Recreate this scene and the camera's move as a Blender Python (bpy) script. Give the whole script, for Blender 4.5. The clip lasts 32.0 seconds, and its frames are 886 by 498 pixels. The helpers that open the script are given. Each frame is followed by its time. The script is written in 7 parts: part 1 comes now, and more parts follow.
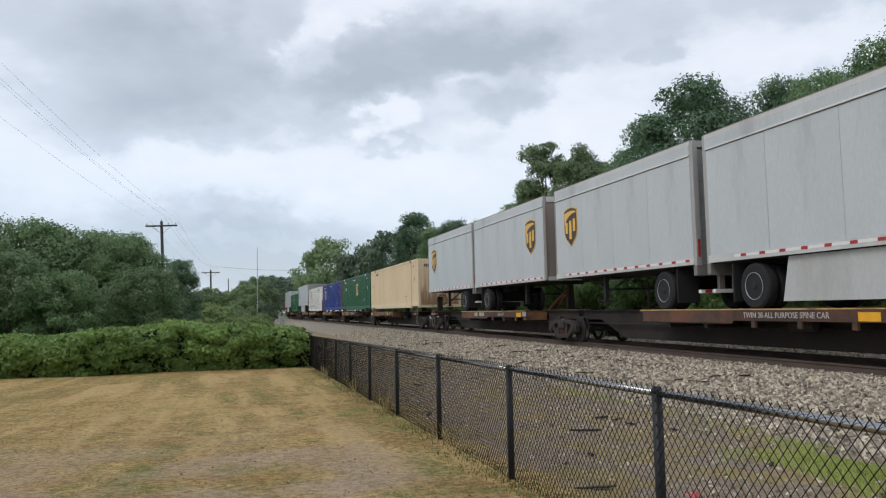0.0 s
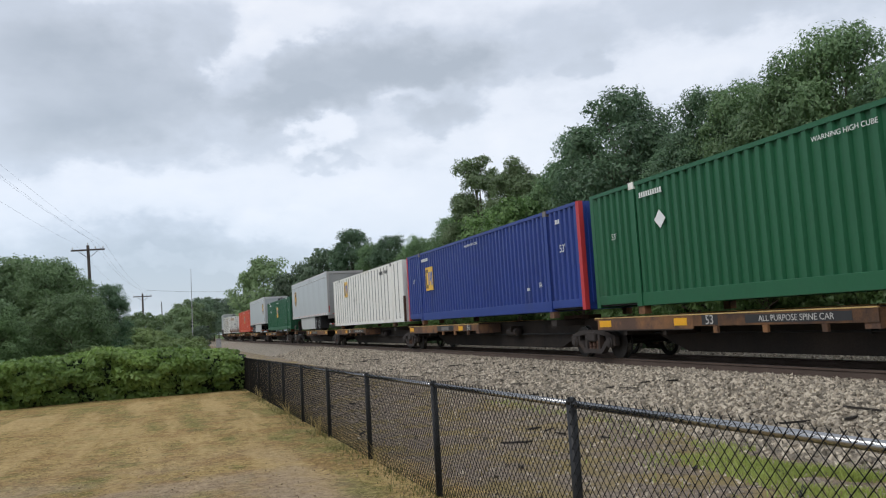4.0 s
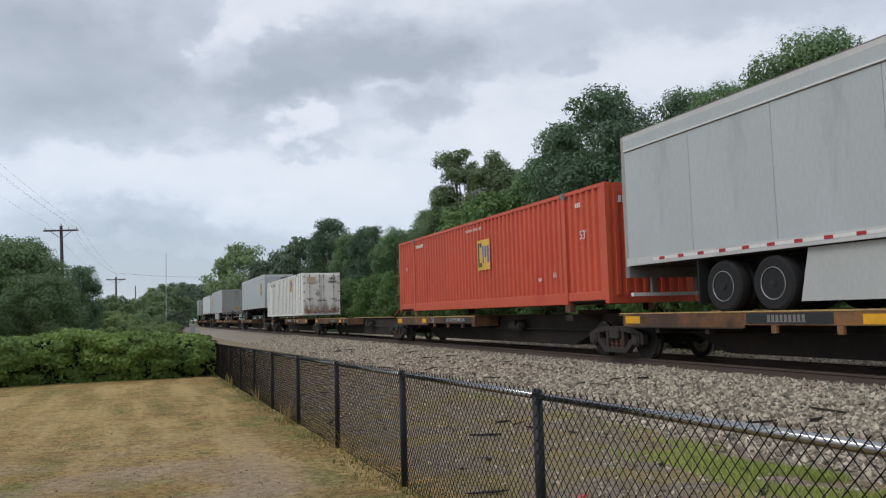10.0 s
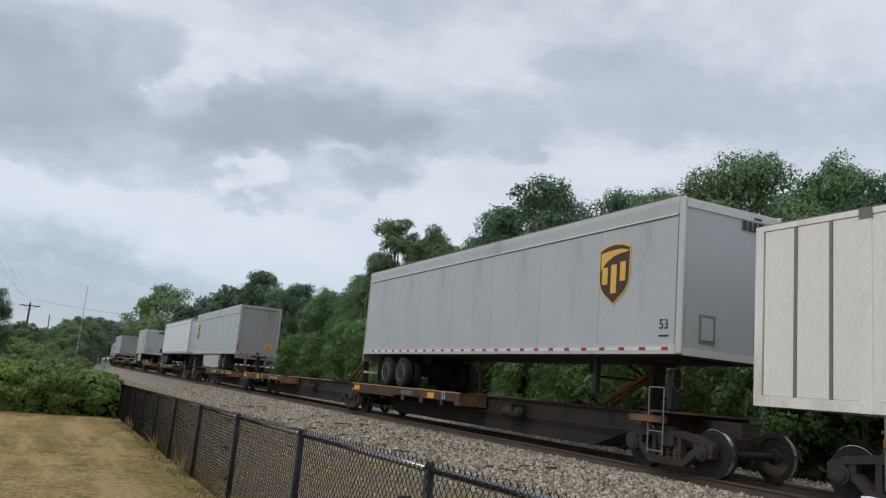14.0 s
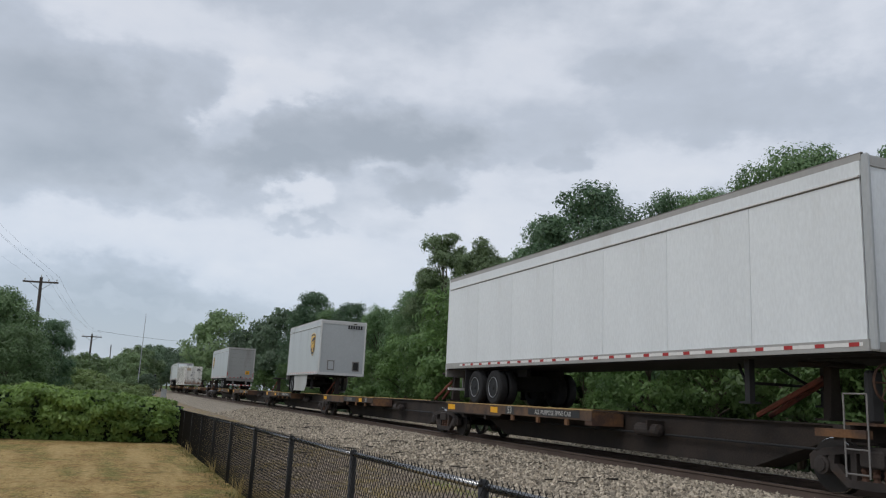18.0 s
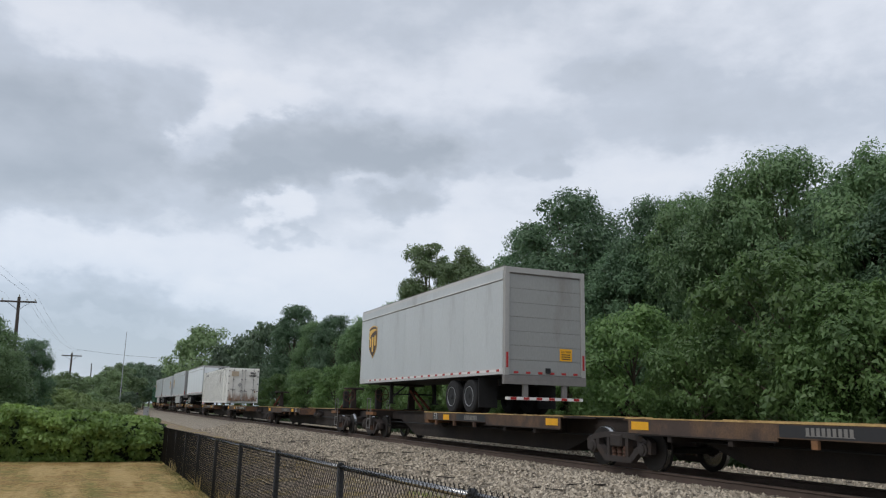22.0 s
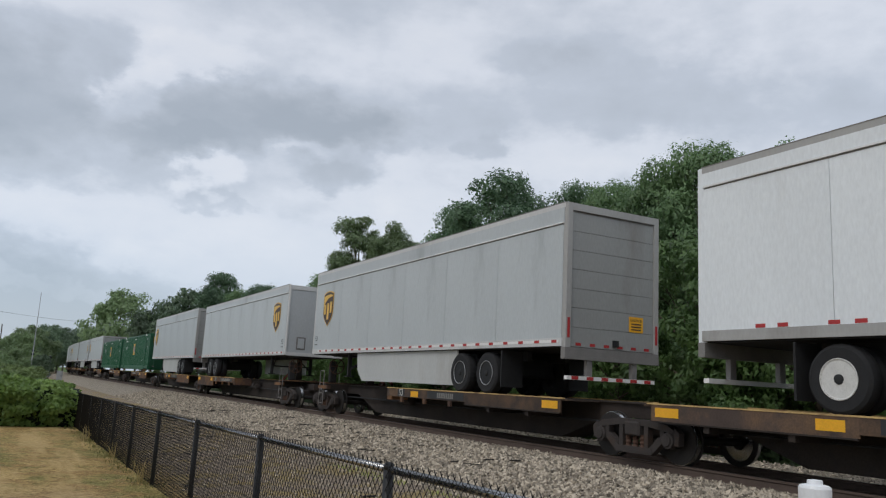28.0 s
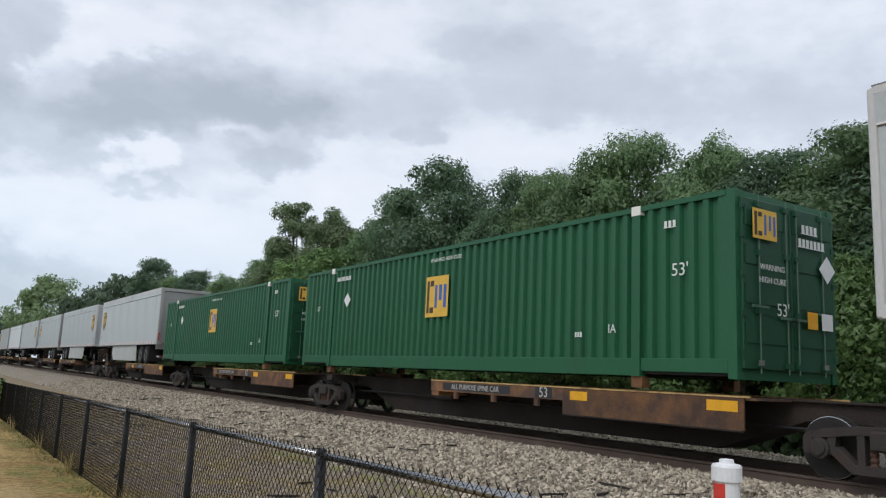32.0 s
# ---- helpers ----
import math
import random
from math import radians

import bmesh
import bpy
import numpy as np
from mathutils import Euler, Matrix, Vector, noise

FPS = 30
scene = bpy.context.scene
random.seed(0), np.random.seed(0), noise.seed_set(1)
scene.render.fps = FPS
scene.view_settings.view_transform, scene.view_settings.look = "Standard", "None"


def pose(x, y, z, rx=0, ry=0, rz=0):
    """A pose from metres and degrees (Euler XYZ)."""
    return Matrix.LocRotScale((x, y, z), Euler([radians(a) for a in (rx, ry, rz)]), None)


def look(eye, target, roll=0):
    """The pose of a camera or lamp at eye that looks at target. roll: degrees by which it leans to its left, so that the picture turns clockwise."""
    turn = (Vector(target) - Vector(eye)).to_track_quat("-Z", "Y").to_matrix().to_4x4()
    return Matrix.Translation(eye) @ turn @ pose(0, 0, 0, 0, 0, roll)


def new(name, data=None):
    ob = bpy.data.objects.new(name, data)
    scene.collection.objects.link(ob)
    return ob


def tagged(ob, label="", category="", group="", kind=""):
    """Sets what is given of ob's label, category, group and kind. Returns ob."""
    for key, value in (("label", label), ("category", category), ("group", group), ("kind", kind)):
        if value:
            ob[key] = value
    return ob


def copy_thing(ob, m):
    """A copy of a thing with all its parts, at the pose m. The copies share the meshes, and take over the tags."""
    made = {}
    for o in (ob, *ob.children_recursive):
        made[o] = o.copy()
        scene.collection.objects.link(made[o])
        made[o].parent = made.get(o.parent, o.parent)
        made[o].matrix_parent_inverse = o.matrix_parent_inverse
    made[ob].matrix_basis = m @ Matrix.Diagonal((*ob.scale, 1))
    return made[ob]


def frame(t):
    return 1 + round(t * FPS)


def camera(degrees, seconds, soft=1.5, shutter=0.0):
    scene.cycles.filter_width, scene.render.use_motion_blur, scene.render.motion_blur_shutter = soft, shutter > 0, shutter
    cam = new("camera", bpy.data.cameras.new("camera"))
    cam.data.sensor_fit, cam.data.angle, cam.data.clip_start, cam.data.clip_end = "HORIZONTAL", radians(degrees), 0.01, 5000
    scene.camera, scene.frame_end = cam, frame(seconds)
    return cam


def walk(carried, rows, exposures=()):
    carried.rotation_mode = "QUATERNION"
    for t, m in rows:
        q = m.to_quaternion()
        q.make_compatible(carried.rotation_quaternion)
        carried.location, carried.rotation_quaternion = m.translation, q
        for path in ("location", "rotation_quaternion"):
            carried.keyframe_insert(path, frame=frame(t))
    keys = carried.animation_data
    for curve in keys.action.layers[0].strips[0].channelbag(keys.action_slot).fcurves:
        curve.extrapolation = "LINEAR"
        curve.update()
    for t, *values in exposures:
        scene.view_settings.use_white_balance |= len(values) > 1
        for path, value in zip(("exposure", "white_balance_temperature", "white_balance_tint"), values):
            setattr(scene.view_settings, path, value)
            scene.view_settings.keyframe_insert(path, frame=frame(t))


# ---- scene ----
cam = camera(59.16, 32.0, soft=1.2, shutter=0.006)
PATH = [
    (0.0, pose(-2.802, -0.070, 1.785, 94.36, 1.27, -14.69)),
    (0.5, pose(-2.764, -0.063, 1.798, 95.49, 1.13, -16.66)),
    (1.0, pose(-2.750, -0.075, 1.791, 95.45, 0.97, -17.53)),
    (1.5, pose(-2.749, -0.075, 1.776, 94.88, 0.74, -17.24)),
    (2.0, pose(-2.712, -0.061, 1.771, 94.33, 1.46, -17.34)),
    (2.5, pose(-2.679, -0.065, 1.774, 94.44, 2.29, -18.08)),
    (3.0, pose(-2.652, -0.063, 1.780, 94.80, 2.47, -18.37)),
    (3.5, pose(-2.619, -0.076, 1.796, 95.37, 3.20, -18.55)),
    (5.5, pose(-2.535, -0.041, 1.777, 94.78, 3.00, -20.50)),
    (6.0, pose(-2.516, -0.028, 1.774, 94.57, 3.24, -21.00)),
    (6.5, pose(-2.513, -0.014, 1.774, 94.40, 2.95, -21.34)),
    (7.0, pose(-2.500, -0.002, 1.769, 94.26, 2.38, -21.66)),
    (7.5, pose(-2.517, -0.010, 1.768, 94.35, 2.12, -21.52)),
    (8.0, pose(-2.539, -0.048, 1.768, 94.47, 1.80, -21.07)),
    (8.5, pose(-2.533, -0.038, 1.769, 94.54, 1.56, -20.98)),
    (9.0, pose(-2.520, -0.036, 1.763, 94.74, 1.52, -21.05)),
    (9.5, pose(-2.519, -0.026, 1.763, 94.94, 1.60, -20.93)),
    (10.0, pose(-2.515, -0.029, 1.756, 94.69, 1.65, -20.69)),
    (10.5, pose(-2.534, -0.030, 1.732, 94.17, 0.16, -20.48)),
    (11.0, pose(-2.516, -0.043, 1.729, 93.93, -0.96, -21.86)),
    (11.5, pose(-2.507, -0.042, 1.718, 93.34, -1.51, -23.02)),
    (12.0, pose(-2.495, -0.057, 1.711, 93.40, -2.16, -23.41)),
    (12.5, pose(-2.451, -0.057, 1.707, 94.82, -2.97, -23.81)),
    (13.0, pose(-2.393, -0.039, 1.724, 97.81, -5.10, -25.55)),
    (13.5, pose(-2.360, -0.034, 1.720, 100.09, -5.20, -26.98)),
    (14.0, pose(-2.347, -0.020, 1.707, 100.13, -5.03, -26.22)),
    (14.5, pose(-2.317, -0.003, 1.707, 100.29, -6.01, -25.20)),
    (16.5, pose(-2.266, 0.054, 1.722, 101.61, -5.51, -23.97)),
    (17.0, pose(-2.257, 0.072, 1.712, 101.55, -3.76, -23.14)),
    (17.5, pose(-2.262, 0.095, 1.704, 100.82, -3.25, -22.17)),
    (18.0, pose(-2.245, 0.104, 1.714, 100.86, -2.79, -22.20)),
    (18.5, pose(-2.223, 0.100, 1.713, 101.02, -2.46, -22.69)),
    (19.0, pose(-2.225, 0.086, 1.713, 100.97, -2.18, -23.04)),
    (19.5, pose(-2.232, 0.092, 1.703, 100.96, -2.17, -23.03)),
    (20.0, pose(-2.248, 0.110, 1.713, 100.92, -1.82, -22.63)),
    (20.5, pose(-2.246, 0.108, 1.717, 101.15, -1.52, -22.66)),
    (21.0, pose(-2.241, 0.099, 1.714, 101.72, -1.18, -23.30)),
    (21.5, pose(-2.241, 0.120, 1.705, 101.98, -1.50, -23.99)),
    (22.0, pose(-2.254, 0.107, 1.711, 101.62, -1.28, -23.24)),
    (22.5, pose(-2.293, 0.090, 1.698, 100.43, -0.69, -19.38)),
    (23.0, pose(-2.313, 0.102, 1.689, 99.12, -1.87, -17.47)),
    (23.5, pose(-2.311, 0.111, 1.681, 98.34, -2.97, -17.47)),
    (24.0, pose(-2.279, 0.102, 1.683, 97.98, -3.44, -18.19)),
    (24.5, pose(-2.265, 0.105, 1.688, 97.95, -3.55, -19.24)),
    (25.0, pose(-2.264, 0.080, 1.697, 98.24, -3.07, -20.56)),
    (25.5, pose(-2.270, 0.064, 1.704, 98.53, -1.92, -21.95)),
    (27.5, pose(-2.298, -0.039, 1.729, 99.10, -2.13, -27.25)),
    (28.0, pose(-2.298, -0.047, 1.733, 99.99, -2.94, -28.72)),
    (28.5, pose(-2.274, -0.047, 1.730, 100.53, -2.09, -29.53)),
    (29.0, pose(-2.284, -0.052, 1.736, 100.41, -2.21, -30.27)),
    (29.5, pose(-2.292, -0.063, 1.728, 100.36, -2.20, -30.53)),
    (30.0, pose(-2.296, -0.073, 1.735, 100.27, -2.31, -31.12)),
    (30.5, pose(-2.293, -0.073, 1.731, 99.89, -2.84, -31.74)),
    (31.0, pose(-2.285, -0.088, 1.731, 99.57, -2.79, -31.97)),
    (31.5, pose(-2.290, -0.100, 1.738, 99.47, -2.53, -32.51)),
    (32.0, pose(-2.292, -0.121, 1.736, 99.21, -2.56, -33.14)),
]
# the clip's camera opens a little while it looks down and closes as it looks up
EXPOSURES = [(0, 0.15), (6, 0.13), (9, 0.12), (10, 0.0), (11, 0.13), (12, 0.3), (13, 0.06), (14, -0.1), (17, -0.17), (19, -0.12), (21, -0.08), (24, 0.05), (28, -0.12), (30, -0.08), (32, 0.12)]
walk(cam, PATH, EXPOSURES)

# ---------------------------------------------------------------- world and light
TRACK_Z = 0.58        # top of the rails
SPEED = 15.04         # the train's metres a second
GAUGE = 1.435


# cloud masses of the broken overcast: azimuth, elevation, half width, half height (degrees), weight (dark below 0)
CLOUDS = ((-4.0, 17.0, 8.0, 3.6, -0.27), (-10.5, 20.5, 8.0, 3.5, -0.14), (-9.0, 12.5, 4.0, 2.0, -0.14), (5.6, 19.3, 2.0, 2.0, 0.24), (8.5, 21.6, 4.5, 1.1, 0.16), (3.6, 16.9, 1.5, 1.0, 0.12),
          (15.0, 18.3, 8.2, 1.9, -0.33), (23.0, 17.8, 4.0, 1.4, -0.12), (17.0, 21.5, 10.0, 1.8, -0.04), (9.0, 16.2, 4.5, 1.1, -0.22), (11.2, 14.3, 1.9, 1.0, 0.22), (17.2, 16.1, 2.4, 0.6, 0.13),
          (19.6, 14.9, 3.2, 1.15, -0.22), (11.8, 12.3, 2.0, 0.5, -0.12), (-1.5, 12.2, 4.0, 0.8, -0.10), (3.0, 10.5, 11.0, 2.3, 0.17), (-8.0, 9.0, 5.0, 1.5, 0.06), (-1.0, 4.6, 9.5, 2.3, -0.42), (-3.8, 5.4, 1.5, 0.45, 0.20),
          (-0.4, 5.4, 1.4, 0.5, 0.20), (3.2, 5.6, 2.0, 0.5, 0.22), (-7.0, 5.2, 1.8, 0.6, 0.16), (20.0, 9.5, 9.0, 2.5, 0.08), (27.0, 14.5, 5.0, 2.5, 0.07), (31.7, 17.7, 1.3, 0.8, -0.12), (38.5, 17.0, 6.0, 1.6, 0.10),
          (44.0, 21.0, 6.0, 2.6, -0.12), (35.0, 24.0, 4.0, 1.0, -0.10), (1.0, 24.5, 14.0, 2.2, 0.07), (50.0, 27.0, 9.0, 2.5, 0.05))


def make_world():
    """A broken overcast: a grey deck with heaped clouds, bright rims and a bluish gap low in the distance."""
    w = bpy.data.worlds.new("overcast_sky")
    scene.world = w
    w.use_nodes = True
    n, l = w.node_tree.nodes, w.node_tree.links
    n.clear()
    out = n.new("ShaderNodeOutputWorld")
    bg = n.new("ShaderNodeBackground")
    tc = n.new("ShaderNodeTexCoord")
    sky = n.new("ShaderNodeTexSky")
    sky.sky_type, sky.sun_disc = 'NISHITA', False
    sky.sun_elevation, sky.sun_rotation = radians(52), radians(150)

    def calc(op, a, b=0.0, c=0.0):
        x = n.new("ShaderNodeMath"); x.operation = op
        for socket, v in zip(x.inputs, (a, b, c)):
            if isinstance(v, (int, float)):
                socket.default_value = v
            else:
                l.new(v, socket)
        return x.outputs[0]

    def puff(scale, detail, rough, place, flat):
        mp = n.new("ShaderNodeMapping")
        mp.inputs["Scale"].default_value, mp.inputs["Location"].default_value = (1.0, 1.0, flat), place
        l.new(tc.outputs["Generated"], mp.inputs[0])
        t = n.new("ShaderNodeTexNoise")
        t.inputs["Scale"].default_value, t.inputs["Detail"].default_value, t.inputs["Roughness"].default_value = scale, detail, rough
        l.new(mp.outputs[0], t.inputs["Vector"])
        return t.outputs["Fac"], t.outputs["Color"]

    sep = n.new("ShaderNodeSeparateXYZ")
    l.new(tc.outputs["Generated"], sep.inputs[0])
    fold, fold_rgb = puff(7.0, 5.0, 0.55, (1.3, 0.4, 2.2), 1.8)
    curl, curl_rgb = puff(21.0, 4.0, 0.55, (0.3, 2.4, 1.2), 1.5)
    heap, heap_rgb = puff(3.6, 7.0, 0.52, (3.7, 1.2, 0.4), 2.4)
    sw = n.new("ShaderNodeSeparateColor"); l.new(fold_rgb, sw.inputs[0])
    sc = n.new("ShaderNodeSeparateColor"); l.new(curl_rgb, sc.inputs[0])
    az = calc('MULTIPLY', calc('ARCTAN2', sep.outputs[0], sep.outputs[1]), 57.296)
    el = calc('MULTIPLY', calc('ARCSINE', calc('MINIMUM', sep.outputs[2], 0.999)), 57.296)
    # ragged edges
    az = calc('ADD', az, calc('ADD', calc('MULTIPLY_ADD', sw.outputs[0], 9.0, -4.5), calc('MULTIPLY_ADD', sc.outputs[0], 4.4, -2.2)))
    el = calc('ADD', el, calc('ADD', calc('MULTIPLY_ADD', sw.outputs[1], 5.0, -2.5), calc('MULTIPLY_ADD', sc.outputs[1], 3.0, -1.5)))
    total = calc('MULTIPLY_ADD', heap, 0.75, calc('MULTIPLY_ADD', curl, 0.17, -0.46 + 0.60))
    for a, e, wide, high, weight in CLOUDS:
        u = calc('MULTIPLY', calc('SUBTRACT', az, a), 1.0 / wide)
        v = calc('MULTIPLY', calc('SUBTRACT', el, e), 1.0 / high)
        q = calc('ADD', calc('MULTIPLY', u, u), calc('MULTIPLY', v, v))
        total = calc('MULTIPLY_ADD', calc('EXPONENT', calc('MULTIPLY', calc('MULTIPLY', q, q), -0.7)), weight, total)
    ramp = n.new("ShaderNodeValToRGB")
    e = ramp.color_ramp.elements
    e[0].position, e[0].color = 0.20, (0.39, 0.425, 0.468, 1)
    e[1].position, e[1].color = 0.84, (0.80, 0.815, 0.855, 1)
    for place, colour in ((0.38, (0.475, 0.51, 0.56, 1)), (0.54, (0.55, 0.59, 0.655, 1)), (0.68, (0.72, 0.75, 0.81, 1))):
        x = e.new(place); x.color = colour
    l.new(total, ramp.inputs[0])
    # bluer low down
    low = n.new("ShaderNodeMapRange")
    low.inputs["From Min"].default_value, low.inputs["From Max"].default_value = 0.0, 0.22
    low.inputs["To Min"].default_value, low.inputs["To Max"].default_value = 0.62, 0.0
    l.new(calc('MAXIMUM', sep.outputs[2], 0.0), low.inputs["Value"])
    mix = n.new("ShaderNodeMix"); mix.data_type = 'RGBA'
    l.new(low.outputs[0], mix.inputs[0])
    l.new(ramp.outputs[0], mix.inputs[6])
    mix.inputs[7].default_value = (0.40, 0.49, 0.655, 1)
    # clear sky behind the deck adds a little
    ad = n.new("ShaderNodeMix"); ad.data_type = 'RGBA'; ad.blend_type = 'ADD'
    ad.inputs[0].default_value = 0.03
    l.new(mix.outputs[2], ad.inputs[6]); l.new(sky.outputs[0], ad.inputs[7])
    l.new(ad.outputs[2], bg.inputs[0])
    bg.inputs[1].default_value = 0.93
    l.new(bg.outputs[0], out.inputs[0])


make_world()
sun_data = bpy.data.lights.new("sun", 'SUN')
sun_data.energy, sun_data.angle, sun_data.color = 1.0, radians(25), (1.0, 0.97, 0.92)
sun = new("sun", sun_data)
sun.matrix_world = look((-79, -26, 85), (0, 0, 0))


# ---------------------------------------------------------------- materials
def material(name, color, rough=0.7, metal=0.0, var=0.25, scale=3.0, fine=40.0, bump=0.15, tint=None, island=0.0, stain=None,
             stain_at=0.62, spec=0.4, random_ob=0.0, coords="Object", stretch=(1, 1, 1), bump_scale=None):
    """A worn surface: base colour varied at two scales, an optional second colour in blotches, fine relief."""
    m = bpy.data.materials.new(name)
    m.use_nodes = True
    n, l = m.node_tree.nodes, m.node_tree.links
    p = n["Principled BSDF"]
    p.inputs["Roughness"].default_value, p.inputs["Metallic"].default_value = rough, metal
    p.inputs["Specular IOR Level"].default_value = spec
    tc = n.new("ShaderNodeTexCoord")
    mp = n.new("ShaderNodeMapping")
    mp.inputs["Scale"].default_value = stretch
    if coords == "World":
        geo = n.new("ShaderNodeNewGeometry")
        l.new(geo.outputs["Position"], mp.inputs[0])
    else:
        l.new(tc.outputs[coords], mp.inputs[0])
    n1 = n.new("ShaderNodeTexNoise")
    n1.inputs["Scale"].default_value, n1.inputs["Detail"].default_value = scale, 6
    n2 = n.new("ShaderNodeTexNoise")
    n2.inputs["Scale"].default_value, n2.inputs["Detail"].default_value = fine, 4
    l.new(mp.outputs[0], n1.inputs["Vector"]); l.new(mp.outputs[0], n2.inputs["Vector"])
    sm = n.new("ShaderNodeMath"); sm.operation = 'ADD'
    l.new(n1.outputs["Fac"], sm.inputs[0]); l.new(n2.outputs["Fac"], sm.inputs[1])
    mr = n.new("ShaderNodeMapRange")
    mr.inputs["From Min"].default_value, mr.inputs["From Max"].default_value = 0.6, 1.4
    mr.inputs["To Min"].default_value, mr.inputs["To Max"].default_value = 1 - var, 1 + var
    l.new(sm.outputs[0], mr.inputs["Value"])
    fac = mr.outputs[0]
    if island or random_ob:
        src = n.new("ShaderNodeNewGeometry").outputs["Random Per Island"] if island else n.new("ShaderNodeObjectInfo").outputs["Random"]
        r2 = n.new("ShaderNodeMapRange")
        k = island or random_ob
        r2.inputs["To Min"].default_value, r2.inputs["To Max"].default_value = 1 - k, 1 + k
        l.new(src, r2.inputs["Value"])
        mu = n.new("ShaderNodeMath"); mu.operation = 'MULTIPLY'
        l.new(fac, mu.inputs[0]); l.new(r2.outputs[0], mu.inputs[1])
        fac = mu.outputs[0]
    col = n.new("ShaderNodeMix"); col.data_type = 'RGBA'; col.blend_type = 'MULTIPLY'
    col.inputs[0].default_value = 1.0
    if stain:
        n3 = n.new("ShaderNodeTexNoise")
        n3.inputs["Scale"].default_value, n3.inputs["Detail"].default_value = scale * 0.6, 8
        n3.inputs["Roughness"].default_value = 0.65
        off = n.new("ShaderNodeMapping"); off.inputs["Location"].default_value = (7, 3, 11)
        l.new(mp.outputs[0], off.inputs[0]); l.new(off.outputs[0], n3.inputs["Vector"])
        st = n.new("ShaderNodeMapRange")
        st.inputs["From Min"].default_value, st.inputs["From Max"].default_value = stain_at - 0.08, stain_at + 0.08
        l.new(n3.outputs["Fac"], st.inputs["Value"])
        base = n.new("ShaderNodeMix"); base.data_type = 'RGBA'
        l.new(st.outputs[0], base.inputs[0])
        base.inputs[6].default_value, base.inputs[7].default_value = (*color, 1), (*stain, 1)
        l.new(base.outputs[2], col.inputs[6])
    else:
        col.inputs[6].default_value = (*color, 1)
    l.new(fac, col.inputs[7])
    l.new(col.outputs[2], p.inputs["Base Color"])
    if bump:
        bp = n.new("ShaderNodeBump")
        bp.inputs["Strength"].default_value, bp.inputs["Distance"].default_value = bump, bump_scale or 0.02
        l.new(n2.outputs["Fac"], bp.inputs["Height"])
        l.new(bp.outputs[0], p.inputs["Normal"])
    return m


# ---------------------------------------------------------------- mesh helpers
def part(name, bm, mat, parent=None, label="", smooth=False):
    me = bpy.data.meshes.new(name)
    bm.to_mesh(me)
    bm.free()
    me.materials.append(mat)
    if smooth:
        for f in me.polygons:
            f.use_smooth = True
    ob = new(name, me)
    if parent is not None:
        ob.parent = parent
    if label:
        ob["label"] = label
    return ob


def share(name, me, parent, m=None, label=""):
    """Another object on the same mesh, under a thing."""
    ob = new(name, me)
    ob.parent = parent
    if m is not None:
        ob.matrix_basis = m
    if label:
        ob["label"] = label
    return ob


def empty(name, m=None):
    ob = new(name)
    ob.empty_display_size = 0.2
    if m is not None:
        ob.matrix_basis = m
    return ob


def box(bm, x0, x1, y0, y1, z0, z1, bevel=0.0):
    vs = [bm.verts.new((x, y, z)) for x in (x0, x1) for y in (y0, y1) for z in (z0, z1)]
    fs = [bm.faces.new([vs[i] for i in q]) for q in ((0, 1, 3, 2), (4, 6, 7, 5), (0, 4, 5, 1), (2, 3, 7, 6), (0, 2, 6, 4), (1, 5, 7, 3))]
    if bevel:
        bmesh.ops.bevel(bm, geom=list({e for f in fs for e in f.edges}), offset=bevel, segments=1, affect='EDGES')
    return fs


def prism(bm, outline, axis, lo, hi):
    """An outline of (a, b) pairs drawn along an axis from lo to hi."""
    def at(a, b, c):
        return {"x": (c, a, b), "y": (a, c, b), "z": (a, b, c)}[axis]
    r0 = [bm.verts.new(at(a, b, lo)) for a, b in outline]
    r1 = [bm.verts.new(at(a, b, hi)) for a, b in outline]
    k = len(outline)
    for i in range(k):
        bm.faces.new((r0[i], r0[(i + 1) % k], r1[(i + 1) % k], r1[i]))
    bm.faces.new(r0[::-1]); bm.faces.new(r1)


def tube(bm, a, b, r0, r1=None, sides=8, caps=True):
    a, b = Vector(a), Vector(b)
    r1 = r0 if r1 is None else r1
    q = (b - a).to_track_quat('Z', 'Y')
    ra, rb = [], []
    for i in range(sides):
        t = 2 * math.pi * i / sides
        d = q @ Vector((math.cos(t), math.sin(t), 0))
        ra.append(bm.verts.new(a + d * r0)); rb.append(bm.verts.new(b + d * r1))
    for i in range(sides):
        bm.faces.new((ra[i], ra[(i + 1) % sides], rb[(i + 1) % sides], rb[i]))
    if caps:
        bm.faces.new(ra[::-1]); bm.faces.new(rb)


def lathe(bm, profile, axis="x", sides=20, at=(0, 0, 0)):
    """A turned form: profile of (along, radius) pairs about an axis."""
    rings = []
    for u, r in profile:
        ring = []
        for i in range(sides):
            t = 2 * math.pi * i / sides
            c, s = r * math.cos(t), r * math.sin(t)
            p = {"x": (u, c, s), "y": (c, u, s), "z": (c, s, u)}[axis]
            ring.append(bm.verts.new(Vector(p) + Vector(at)))
        rings.append(ring)
    for a, b in zip(rings, rings[1:]):
        for i in range(sides):
            bm.faces.new((a[i], a[(i + 1) % sides], b[(i + 1) % sides], b[i]))
    bm.faces.new(rings[0][::-1]); bm.faces.new(rings[-1])


